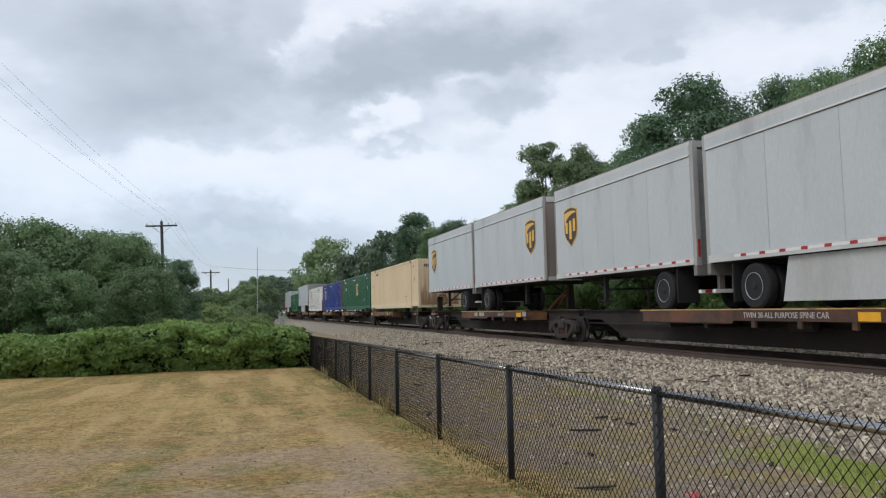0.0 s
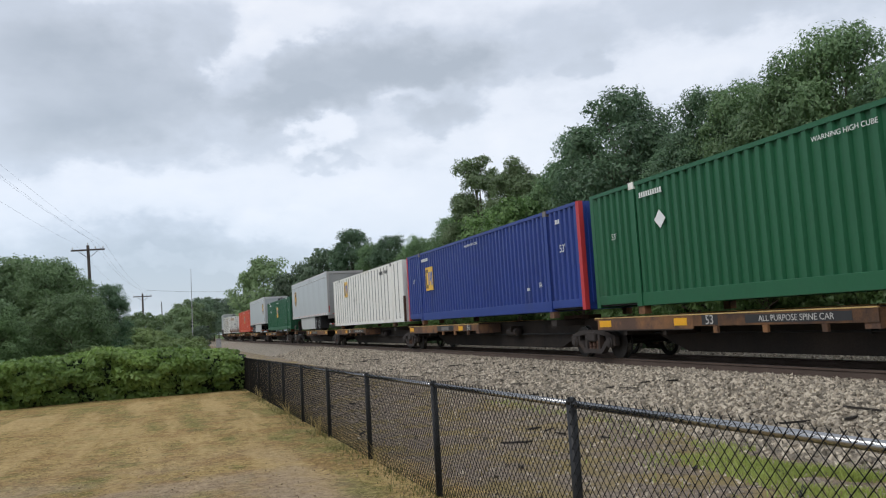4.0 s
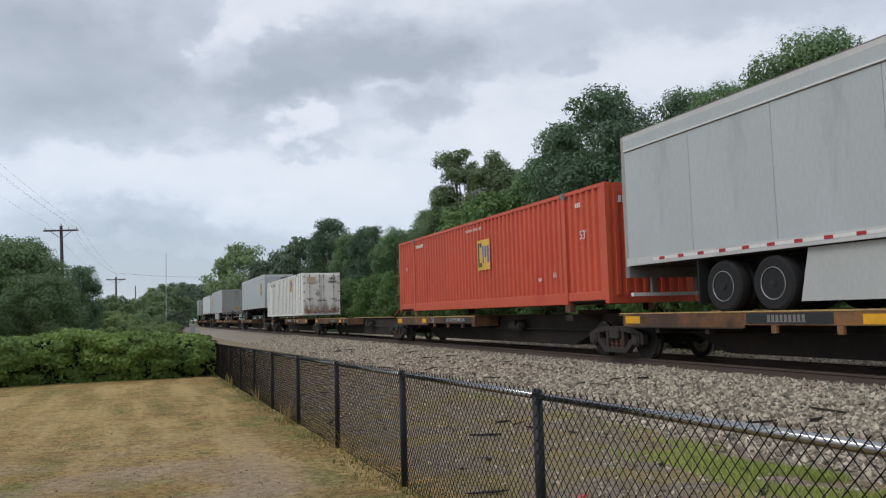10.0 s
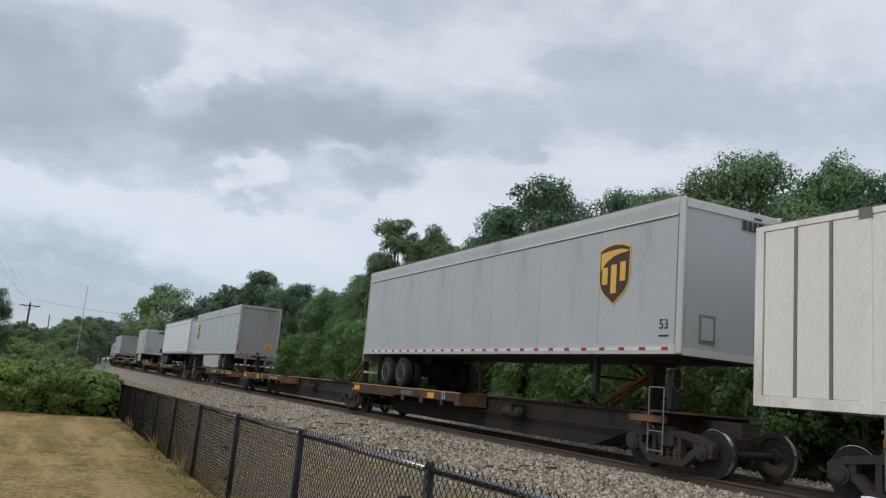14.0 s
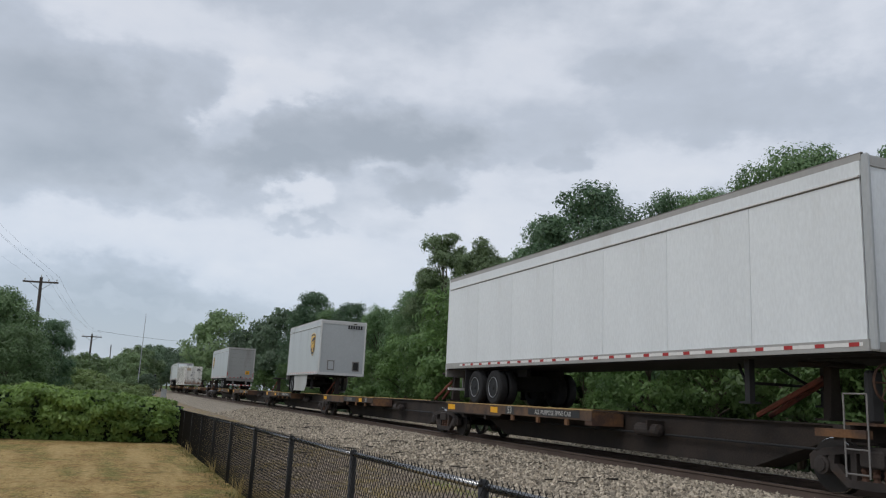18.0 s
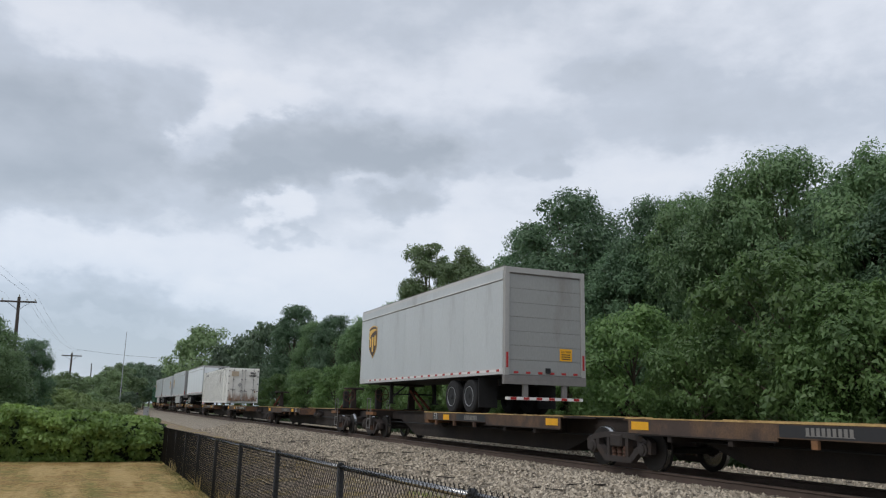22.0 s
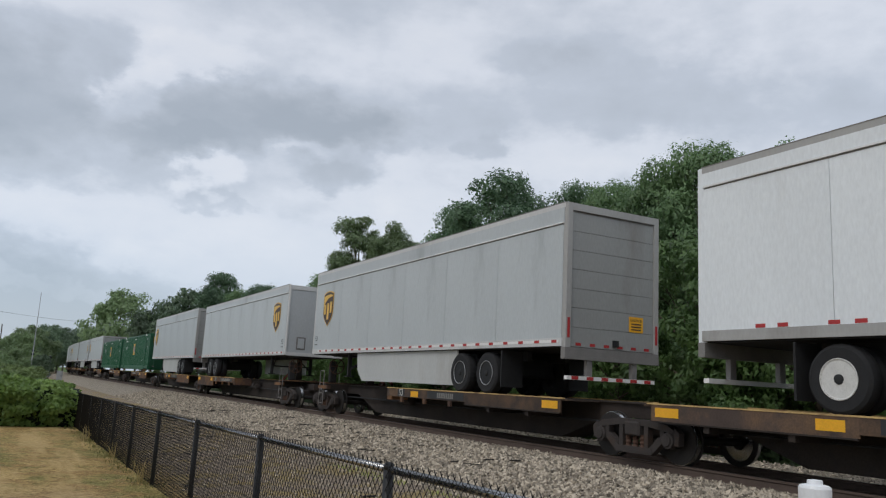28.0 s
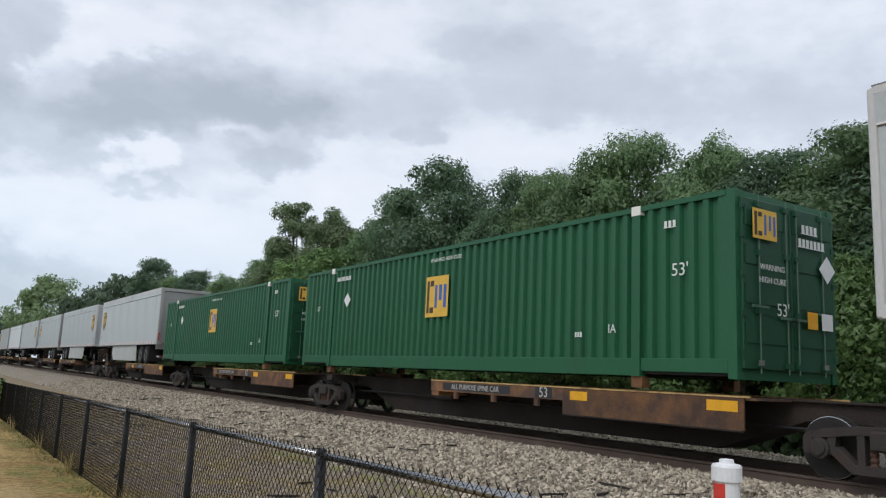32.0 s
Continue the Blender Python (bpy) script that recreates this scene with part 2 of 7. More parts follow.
# ---------------------------------------------------------------- the line of the track
def track_x(y):
    """Where the middle of the track lies, across, at y along."""
    if y <= 150:
        return 8.9975 + 0.0007 * y - 0.1283e-3 * y * y * (y > 0) + 0.0538e-5 * y ** 3 * (y > 0)
    return track_x(150) + 0.012 * (y - 150) + (y - 150) ** 2 / 1500


def track_pose(s, z=TRACK_Z):
    """A pose on the track: +y along it, towards the distance."""
    slope = (track_x(s + 1) - track_x(s - 1)) / 2
    return pose(track_x(s), s, z, 0, 0, -math.degrees(math.atan(slope)))


def ground_z(y):
    return -0.015 * (max(-10.0, min(y, 40.0)) - 4.84)

# ---------------------------------------------------------------- the materials of the place
M_STEEL = material("rusty_rail", (0.105, 0.075, 0.06), 0.75, 0.2, 0.3, 2, 60, 0.2)
M_HEAD = material("worn_rail_head", (0.16, 0.15, 0.15), 0.35, 0.9, 0.15, 4, 60, 0.03)
M_TIE = material("creosoted_timber", (0.05, 0.042, 0.036), 0.9, 0, 0.35, 5, 70, 0.4, random_ob=0.25, stretch=(1, 8, 8))
M_STONE = material("ballast_stone", (0.37, 0.318, 0.248), 0.9, 0, 0.18, 9, 90, 0.2, island=0.68)
M_CLOD = material("earth_clod", (0.30, 0.215, 0.13), 0.95, 0, 0.25, 9, 60, 0.2, island=0.6)
M_BALLAST = material("ballast_bed", (0.34, 0.292, 0.228), 0.95, 0, 0.5, 9, 28, 0.9, coords="World", stain=(0.18, 0.155, 0.125), stain_at=0.58, bump_scale=0.08)
M_VINYL = material("black_vinyl", (0.012, 0.013, 0.015), 0.5, 0, 0.2, 6, 80, 0.03, spec=0.35)
M_RAIL = material("glossy_black_rail", (0.014, 0.015, 0.017), 0.26, 0, 0.2, 6, 80, 0.0, spec=0.5)
M_RAIL.node_tree.nodes["Principled BSDF"].inputs["IOR"].default_value = 4.0
M_WIRE = material("black_wire", (0.009, 0.010, 0.011), 0.6, 0, 0.2, 6, 80, 0.0, spec=0.15)
M_BARK = material("bark", (0.10, 0.08, 0.06), 0.9, 0, 0.35, 4, 30, 0.5, stretch=(1, 1, 0.3))
M_POLE = material("weathered_pole", (0.085, 0.07, 0.06), 0.9, 0, 0.3, 3, 40, 0.3, stretch=(1, 1, 0.1))
M_DARKMETAL = material("dark_metal", (0.03, 0.03, 0.032), 0.5, 0.5, 0.2, 5, 60, 0.05)
M_GALV = material("galvanised_metal", (0.42, 0.43, 0.44), 0.5, 0.6, 0.15, 4, 50, 0.05)
M_WHITE = material("white_plastic", (0.78, 0.79, 0.80), 0.4, 0, 0.06, 5, 50, 0.02)
M_REDLABEL = material("red_label", (0.62, 0.05, 0.035), 0.5, 0, 0.12, 8, 60, 0.02)
M_PINK = material("pink_ribbon", (0.85, 0.12, 0.14), 0.6, 0, 0.15, 12, 80, 0.1)
M_GLASSY = material("white_insulator", (0.55, 0.55, 0.52), 0.3, 0, 0.1, 6, 50, 0.02)


def leaf_material(name, color, second, clear=0.42, rough=0.48):
    m = bpy.data.materials.new(name)
    m.use_nodes = True
    n, l = m.node_tree.nodes, m.node_tree.links
    p = n["Principled BSDF"]
    p.inputs["Roughness"].default_value = rough
    p.inputs["Specular IOR Level"].default_value = 0.5
    geo = n.new("ShaderNodeNewGeometry")
    info = n.new("ShaderNodeObjectInfo")
    big = n.new("ShaderNodeTexNoise")
    big.inputs["Scale"].default_value, big.inputs["Detail"].default_value = 0.55, 3
    l.new(geo.outputs["Position"], big.inputs["Vector"])
    ad = n.new("ShaderNodeMath"); ad.operation = 'MULTIPLY_ADD'
    ad.inputs[1].default_value = 0.45
    l.new(geo.outputs["Random Per Island"], ad.inputs[0])
    sub = n.new("ShaderNodeMath"); sub.operation = 'MULTIPLY_ADD'
    sub.inputs[1].default_value, sub.inputs[2].default_value = 1.5, -0.55
    l.new(big.outputs["Fac"], sub.inputs[0]); l.new(sub.outputs[0], ad.inputs[2])
    mix = n.new("ShaderNodeMix"); mix.data_type = 'RGBA'
    l.new(ad.outputs[0], mix.inputs[0])
    mix.inputs[6].default_value, mix.inputs[7].default_value = (*color, 1), (*second, 1)
    vary = n.new("ShaderNodeMapRange")
    vary.inputs["To Min"].default_value, vary.inputs["To Max"].default_value = 0.80, 1.24
    l.new(info.outputs["Random"], vary.inputs["Value"])
    mu = n.new("ShaderNodeMix"); mu.data_type = 'RGBA'; mu.blend_type = 'MULTIPLY'; mu.inputs[0].default_value = 1
    l.new(mix.outputs[2], mu.inputs[6]); l.new(vary.outputs[0], mu.inputs[7])
    l.new(mu.outputs[2], p.inputs["Base Color"])
    tr = n.new("ShaderNodeBsdfTranslucent")
    l.new(mu.outputs[2], tr.inputs["Color"])
    ms = n.new("ShaderNodeMixShader"); ms.inputs[0].default_value = clear
    l.new(p.outputs[0], ms.inputs[1]); l.new(tr.outputs[0], ms.inputs[2])
    l.new(ms.outputs[0], n["Material Output"].inputs[0])
    return m


M_LEAF = leaf_material("oak_leaf", (0.111, 0.193, 0.087), (0.222, 0.337, 0.144))
# far and airy leaves: base colour paled to imitate haze in the air
M_LEAF_FAR = leaf_material("hazed_far_leaf", (0.106, 0.159, 0.098), (0.172, 0.244, 0.140))
M_LEAF_HAZE = leaf_material("hazed_leaf", (0.163, 0.237, 0.112), (0.269, 0.362, 0.169))
M_LEAF_LIGHT = leaf_material("young_leaf", (0.094, 0.172, 0.057), (0.196, 0.310, 0.098))
M_LEAF_DARK = leaf_material("dark_leaf", (0.083, 0.149, 0.085), (0.163, 0.262, 0.132))
M_VINE = leaf_material("vine_leaf", (0.110, 0.191, 0.043), (0.292, 0.420, 0.107))
M_GRASS = leaf_material("green_grass", (0.27, 0.33, 0.075), (0.44, 0.49, 0.15))
M_LAWNGREEN = leaf_material("lawn_green", (0.12, 0.125, 0.035), (0.24, 0.22, 0.075))
M_BUSH = leaf_material("bush_leaf", (0.185, 0.260, 0.090), (0.300, 0.390, 0.150))
# darkened leaf copy: shade at the wood's foot and interior put into the colour
M_SHADE = leaf_material("shaded_leaf", (0.036, 0.064, 0.028), (0.074, 0.120, 0.050))
M_HEDGE_SHADE = material("hedge_shade", (0.014, 0.022, 0.012), 0.95, 0, 0.4, 3, 30, 0.4, spec=0.1)
# grove leaf lightened too, the veil of distance put into its colour
M_GROVE = leaf_material("hazed_grove_leaf", (0.127, 0.207, 0.090), (0.213, 0.316, 0.136))
M_DRYGRASS = leaf_material("dry_grass", (0.28, 0.22, 0.08), (0.50, 0.38, 0.17))


def ground_material():
    """Mown dry lawn, bare trodden patches, gravelly dirt beyond the fence and green ground farther off, one noise-edged sheet."""
    m = bpy.data.materials.new("ground")
    m.use_nodes = True
    n, l = m.node_tree.nodes, m.node_tree.links
    p = n["Principled BSDF"]
    p.inputs["Roughness"].default_value = 0.95
    p.inputs["Specular IOR Level"].default_value = 0.15
    geo = n.new("ShaderNodeNewGeometry")

    def tex(scale, detail=6, rough=0.6, off=0.0, stretch=(1, 1, 1)):
        mp = n.new("ShaderNodeMapping")
        mp.inputs["Location"].default_value = (off, off * 0.7, 0)
        mp.inputs["Scale"].default_value = stretch
        l.new(geo.outputs["Position"], mp.inputs[0])
        t = n.new("ShaderNodeTexNoise")
        t.inputs["Scale"].default_value, t.inputs["Detail"].default_value, t.inputs["Roughness"].default_value = scale, detail, rough
        l.new(mp.outputs[0], t.inputs["Vector"])
        return t.outputs["Fac"]

    def step(value, lo, hi):
        r = n.new("ShaderNodeMapRange"); r.interpolation_type = 'SMOOTHSTEP'
        r.inputs["From Min"].default_value, r.inputs["From Max"].default_value = lo, hi
        l.new(value, r.inputs["Value"])
        return r.outputs[0]

    def blend(f, a, b):
        x = n.new("ShaderNodeMix"); x.data_type = 'RGBA'
        l.new(f, x.inputs[0])
        for socket, v in ((x.inputs[6], a), (x.inputs[7], b)):
            if isinstance(v, tuple):
                socket.default_value = (*v, 1)
            else:
                l.new(v, socket)
        return x.outputs[2]

    def calc(op, a, b):
        x = n.new("ShaderNodeMath"); x.operation = op
        for socket, v in ((x.inputs[0], a), (x.inputs[1], b)):
            if isinstance(v, (int, float)):
                socket.default_value = v
            else:
                l.new(v, socket)
        return x.outputs[0]

    sep = n.new("ShaderNodeSeparateXYZ")
    l.new(geo.outputs["Position"], sep.inputs[0])
    X, Y = sep.outputs[0], sep.outputs[1]
    mown = tex(0.8, 4, 0.55, 15, (1.5, 0.16, 1))
    fine, mid, big = tex(28, 5, 0.75), tex(3.5, 5, 0.6, 4), tex(0.42, 4, 0.55, 9, (1.0, 0.55, 1))
    clod = tex(10, 5, 0.7, 3)
    fine = calc('ADD', calc('MULTIPLY', fine, 0.5), calc('MULTIPLY', clod, 0.5))
    dry = blend(step(fine, 0.40, 0.60), (0.185, 0.118, 0.042), (0.54, 0.385, 0.160))
    green = blend(step(fine, 0.40, 0.60), (0.105, 0.095, 0.028), (0.31, 0.265, 0.092))
    lawn = blend(step(calc('ADD', calc('ADD', calc('MULTIPLY', big, 0.6), calc('MULTIPLY', mown, 0.6)), calc('MULTIPLY', mid, 0.35)), 0.74, 0.92), dry, green)
    brown = blend(step(fine, 0.40, 0.60), (0.165, 0.098, 0.040), (0.40, 0.255, 0.100))
    lawn = blend(calc('MULTIPLY', step(calc('ADD', tex(1.1, 5, 0.62, 41), calc('MULTIPLY', fine, 0.25)), 0.60, 0.72), 0.8), lawn, brown)
    tufty = blend(step(fine, 0.40, 0.60), (0.085, 0.085, 0.026), (0.25, 0.225, 0.075))
    lawn = blend(calc('MULTIPLY', step(calc('ADD', tex(1.7, 5, 0.65, 57), calc('MULTIPLY', fine, 0.3)), 0.68, 0.80), 0.75), lawn, tufty)
    pale = blend(step(fine, 0.3, 0.7), (0.36, 0.245, 0.10), (0.57, 0.42, 0.20))
    lawn = blend(calc('MULTIPLY', step(calc('ADD', calc('MULTIPLY', mown, -1.0), calc('MULTIPLY', mid, 0.3)), -0.34, -0.22), 0.7), lawn, pale)
    bare = blend(step(fine, 0.3, 0.7), (0.19, 0.135, 0.085), (0.49, 0.375, 0.255))
    # trodden gravelly ground near the bottom of the lawn
    worn = calc('MULTIPLY', step(tex(0.33, 5, 0.6, 21), 0.42, 0.58), step(Y, 15.0, 8.5))
    worn = calc('MULTIPLY', worn, step(calc('ADD', X, calc('MULTIPLY', mid, 0.8)), 0.1, -1.0))
    lawn = blend(worn, lawn, bare)
    # dirt, old ballast and weeds beyond the fence
    dirt = blend(step(fine, 0.35, 0.68), (0.15, 0.118, 0.088), (0.37, 0.30, 0.235))
    weeds = blend(step(fine, 0.3, 0.7), (0.19, 0.145, 0.065), (0.36, 0.28, 0.14))
    beyond = blend(step(calc('ADD', tex(0.9, 5, 0.6, 31), calc('MULTIPLY', fine, 0.2)), 0.56, 0.68), dirt, weeds)
    edge = step(calc('ADD', X, calc('MULTIPLY', calc('SUBTRACT', mid, 0.5), 1.2)), 0.1, 0.7)
    near = blend(edge, lawn, beyond)
    far_green = blend(step(mid, 0.3, 0.7), (0.05, 0.085, 0.025), (0.12, 0.16, 0.05))
    far = calc('MAXIMUM', calc('MULTIPLY', step(Y, 33.0, 38.0), step(X, 1.2, 0.2)), step(X, 14.4, 15.6))
    l.new(blend(far, near, far_green), p.inputs["Base Color"])
    bp = n.new("ShaderNodeBump")
    bp.inputs["Strength"].default_value, bp.inputs["Distance"].default_value = 0.8, 0.05
    l.new(calc('ADD', fine, calc('MULTIPLY', mid, 0.6)), bp.inputs["Height"])
    l.new(bp.outputs[0], p.inputs["Normal"])
    return m


M_GROUND = ground_material()


# ---------------------------------------------------------------- ground, ballast, track
def land(x, y):
    """The height of the ground."""
    base = ground_z(y)
    if x > 0:
        k = min(1.0, x / 3.5)
        base = base * (1 - k) + (-0.12) * k
    bumps = 0.05 * noise.noise((x * 0.35, y * 0.35, 1)) + 0.015 * noise.noise((x * 1.9, y * 1.9, 5))
    fade = max(0.0, 1 - abs(y) / 120)
    rise = 1.1 * max(0.0, min(1.0, (x - 14) / 12)) * max(0.0, min(1.0, (200 - y) / 60))
    return base + bumps * fade + rise


def spread(lo, hi, step, far, grow=1.35):
    out, v, d = [], lo, step
    while v <= hi:
        out.append(v); v += step
    left, right = out[0], out[-1]
    d = step
    while right < far:
        d *= grow; right += d; out.append(right)
    d = step
    while left > -far:
        d *= grow; left -= d; out.insert(0, left)
    return out


def make_ground():
    xs, ys = spread(-16, 16, 0.4, 1800), spread(-6, 44, 0.4, 2200)
    verts = [(x, y, land(x, y)) for y in ys for x in xs]
    w = len(xs)
    faces = [(j * w + i, j * w + i + 1, (j + 1) * w + i + 1, (j + 1) * w + i) for j in range(len(ys) - 1) for i in range(w - 1)]
    me = bpy.data.meshes.new("ground")
    me.from_pydata(verts, [], faces)
    me.materials.append(M_GROUND)
    for f in me.polygons:
        f.use_smooth = True
    tagged(new("ground", me), "mown dry yellow lawn, trodden dirt and green verge", "ground", kind="structure")


make_ground()


def sweep(name, outline, lo, hi, step, mat, parent=None, label=""):
    """An outline across the track (offset, height) drawn along its line."""
    bm = bmesh.new()
    rings, y = [], lo
    while y <= hi + 1e-6:
        q = track_pose(y, 0)
        rings.append([bm.verts.new(q @ Vector((a, 0, b))) for a, b in outline])
        y += step
    k = len(outline)
    for r0, r1 in zip(rings, rings[1:]):
        for i in range(k):
            bm.faces.new((r0[i], r0[(i + 1) % k], r1[(i + 1) % k], r1[i]))
    bm.faces.new(rings[0][::-1]); bm.faces.new(rings[-1])
    bmesh.ops.recalc_face_normals(bm, faces=bm.faces)
    return part(name, bm, mat, parent, label)


BALLAST = [(-4.5, -0.30), (-4.4, -0.10), (-3.6, 0.02), (-2.0, 0.36), (-1.5, 0.385), (1.5, 0.385), (2.2, 0.37), (4.7, 0.34), (5.4, 0.15), (6.2, -0.30)]
tagged(sweep("ballast_bed", BALLAST, -60, 320, 4, M_BALLAST), "grey crushed-stone ballast shoulder under the track", "ballast", kind="structure")


def ballast_height(a):
    for (a0, b0), (a1, b1) in zip(BALLAST, BALLAST[1:]):
        if a0 <= a <= a1:
            return b0 + (b1 - b0) * (a - a0) / (a1 - a0)
    return -0.3


def stones(name, spots, mat, label, lo=0.023, hi=0.052):
    """Loose crushed stones, each a crooked eight-sided lump."""
    rng = np.random.default_rng(11)
    spots = np.array(spots)
    base = np.array([(1, 0, 0), (-1, 0, 0), (0, 1, 0), (0, -1, 0), (0, 0, 1), (0, 0, -1)], float)
    tri = np.array([(0, 2, 4), (2, 1, 4), (1, 3, 4), (3, 0, 4), (2, 0, 5), (1, 2, 5), (3, 1, 5), (0, 3, 5)])
    k = len(spots)
    size = rng.uniform(lo, hi, (k, 1, 1)) * rng.uniform(0.6, 1.35, (k, 6, 1))
    v = base[None] * size + rng.normal(0, 0.25, (k, 6, 3)) * size
    ang = rng.uniform(0, 6.28, k); tilt = rng.uniform(-0.9, 0.9, k)
    c, s = np.cos(ang), np.sin(ang)
    x = v[..., 0] * c[:, None] - v[..., 1] * s[:, None]
    y = v[..., 0] * s[:, None] + v[..., 1] * c[:, None]
    ct, sn = np.cos(tilt), np.sin(tilt)
    y2 = y * ct[:, None] - v[..., 2] * sn[:, None]
    z2 = y * sn[:, None] + v[..., 2] * ct[:, None]
    v = np.stack([x, y2, z2], -1) + spots[:, None]
    f = tri[None] + 6 * np.arange(k)[:, None, None]
    me = bpy.data.meshes.new(name)
    me.from_pydata(v.reshape(-1, 3).tolist(), [], f.reshape(-1, 3).tolist())
    me.materials.append(mat)
    return tagged(new(name, me), label, "ballast", kind="stuff")


def ballast_spots():
    rng = np.random.default_rng(5)
    out = []
    for count, y0, y1 in ((17000, 2.5, 16), (12000, 16, 32), (9000, 32, 60)):
        ys = rng.uniform(y0, y1, count)
        a = -4.45 + 3.75 * rng.power(1.25, count)
        for yy, aa in zip(ys, a):
            q = track_pose(yy, 0)
            out.append(q @ Vector((aa, 0, ballast_height(aa) + 0.012)))
    for yy, aa in zip(2.5 + 57 * rng.power(0.8, 8000), rng.uniform(0.85, 5.3, 8000)):
        out.append(track_pose(yy, 0) @ Vector((aa, 0, ballast_height(aa) + 0.012)))
    return [tuple(v) for v in out]


stones("ballast_stones", ballast_spots(), M_STONE, "loose grey and tan crushed stones beside the rails")


def make_debris():
    """Splintered tie wood and bark lying on the stones and the dirt."""
    rng = random.Random(77)
    bm = bmesh.new()
    for i in range(90):
        y = 4 + 34 * rng.random() ** 1.3
        on_stones = i % 3 != 0
        a = rng.uniform(-4.2, -2.2)
        v = track_pose(y, 0) @ Vector((a, 0, ballast_height(a) + 0.045)) if on_stones else Vector((rng.uniform(0.4, 4.0), y, 0))
        z = v.z if on_stones else land(v.x, v.y) + 0.015
        L, w = rng.uniform(0.08, 0.34), rng.uniform(0.012, 0.035)
        c, s = math.cos(rng.uniform(0, 3.1)), 0.0
        s = math.sqrt(max(0.0, 1 - c * c))
        ring = [(-L, -w), (-L * 0.3, -w * 1.4), (L, -w * 0.3), (L * 0.8, w * 0.6), (-L * 0.5, w)]
        prism(bm, [(v.x + p * c - q * s, v.y + p * s + q * c) for p, q in ring], "z", z, z + rng.uniform(0.012, 0.03))
    tagged(part("wood_debris", bm, M_TIE), "dark splinters of old tie wood strewn about", "debris", kind="stuff")


make_debris()


def dirt_spots():
    rng = np.random.default_rng(8)
    return [(x, y, land(x, y) + 0.008) for x, y in zip(0.2 + 4.6 * rng.power(1.8, 7000), 2 + 34 * rng.power(0.8, 7000))]


def lawn_spots():
    rng = np.random.default_rng(18)
    k = 3200
    x, y = rng.uniform(-8.5, -0.15, k), 5.5 + 12 * rng.power(0.8, k)
    keep = [noise.noise((a * 0.33, b * 0.33, 4)) + 0.6 * noise.noise((a * 1.7, b * 1.7, 2)) > -0.05 or a > -0.5 for a, b in zip(x, y)]
    return [(a, b, land(a, b) + 0.003) for a, b, c in zip(x, y, keep) if c]


stones("lawn_grit", lawn_spots(), M_CLOD, "small clods and grit on the bare parts of the lawn", 0.006, 0.015)
stones("scattered_gravel", dirt_spots(), M_STONE, "scattered gravel on the dirt beyond the fence", 0.012, 0.03)


def make_track():
    track = tagged(empty("railway_track"), "rusty steel rails on dark timber sleepers in ballast", "railway track", kind="structure")
    foot = TRACK_Z - 0.18
    prof = [(-0.075, 0), (0.075, 0), (0.075, 0.012), (0.018, 0.032), (0.012, 0.13), (0.036, 0.142), (0.036, 0.17), (0.026, 0.18),
            (-0.026, 0.18), (-0.036, 0.17), (-0.036, 0.142), (-0.012, 0.13), (-0.018, 0.032), (-0.075, 0.012)]
    for side in (-1, 1):
        mid = side * (GAUGE / 2 + 0.036)
        sweep("rail", [(mid + a, foot + b) for a, b in prof], -60, 320, 4, M_STEEL, track, "rust-brown steel rail")
        sweep("running_band", [(mid - 0.024, TRACK_Z + 0.0005), (mid + 0.024, TRACK_Z + 0.0005), (mid + 0.02, TRACK_Z + 0.003), (mid - 0.02, TRACK_Z + 0.003)],
              -60, 320, 4, M_HEAD, track, "polished band on the rail head")
    bm = bmesh.new()
    box(bm, -1.3, 1.3, -0.115, 0.115, -0.17, 0.0, 0.012)
    tie = bpy.data.meshes.new("sleeper")
    bm.to_mesh(tie); bm.free(); tie.materials.append(M_TIE)
    bm = bmesh.new()
    for sx in (-1, 1):
        c = sx * (GAUGE / 2 + 0.036)
        box(bm, c - 0.16, c + 0.16, -0.09, 0.09, 0.0, 0.016)
    plate = bpy.data.meshes.new("tie_plates")
    bm.to_mesh(plate); bm.free(); plate.materials.append(M_STEEL)
    rng = random.Random(3)
    for i in range(240):
        y = -12 + 0.55 * i
        q = track_pose(y, foot - 0.016) @ pose(rng.uniform(-0.05, 0.05), 0, 0, 0, 0, rng.uniform(-0.8, 0.8))
        t = share("sleeper", tie, track, q)
        if y < 40:
            share("tie_plate", plate, track, track_pose(y, foot - 0.016))


make_track()


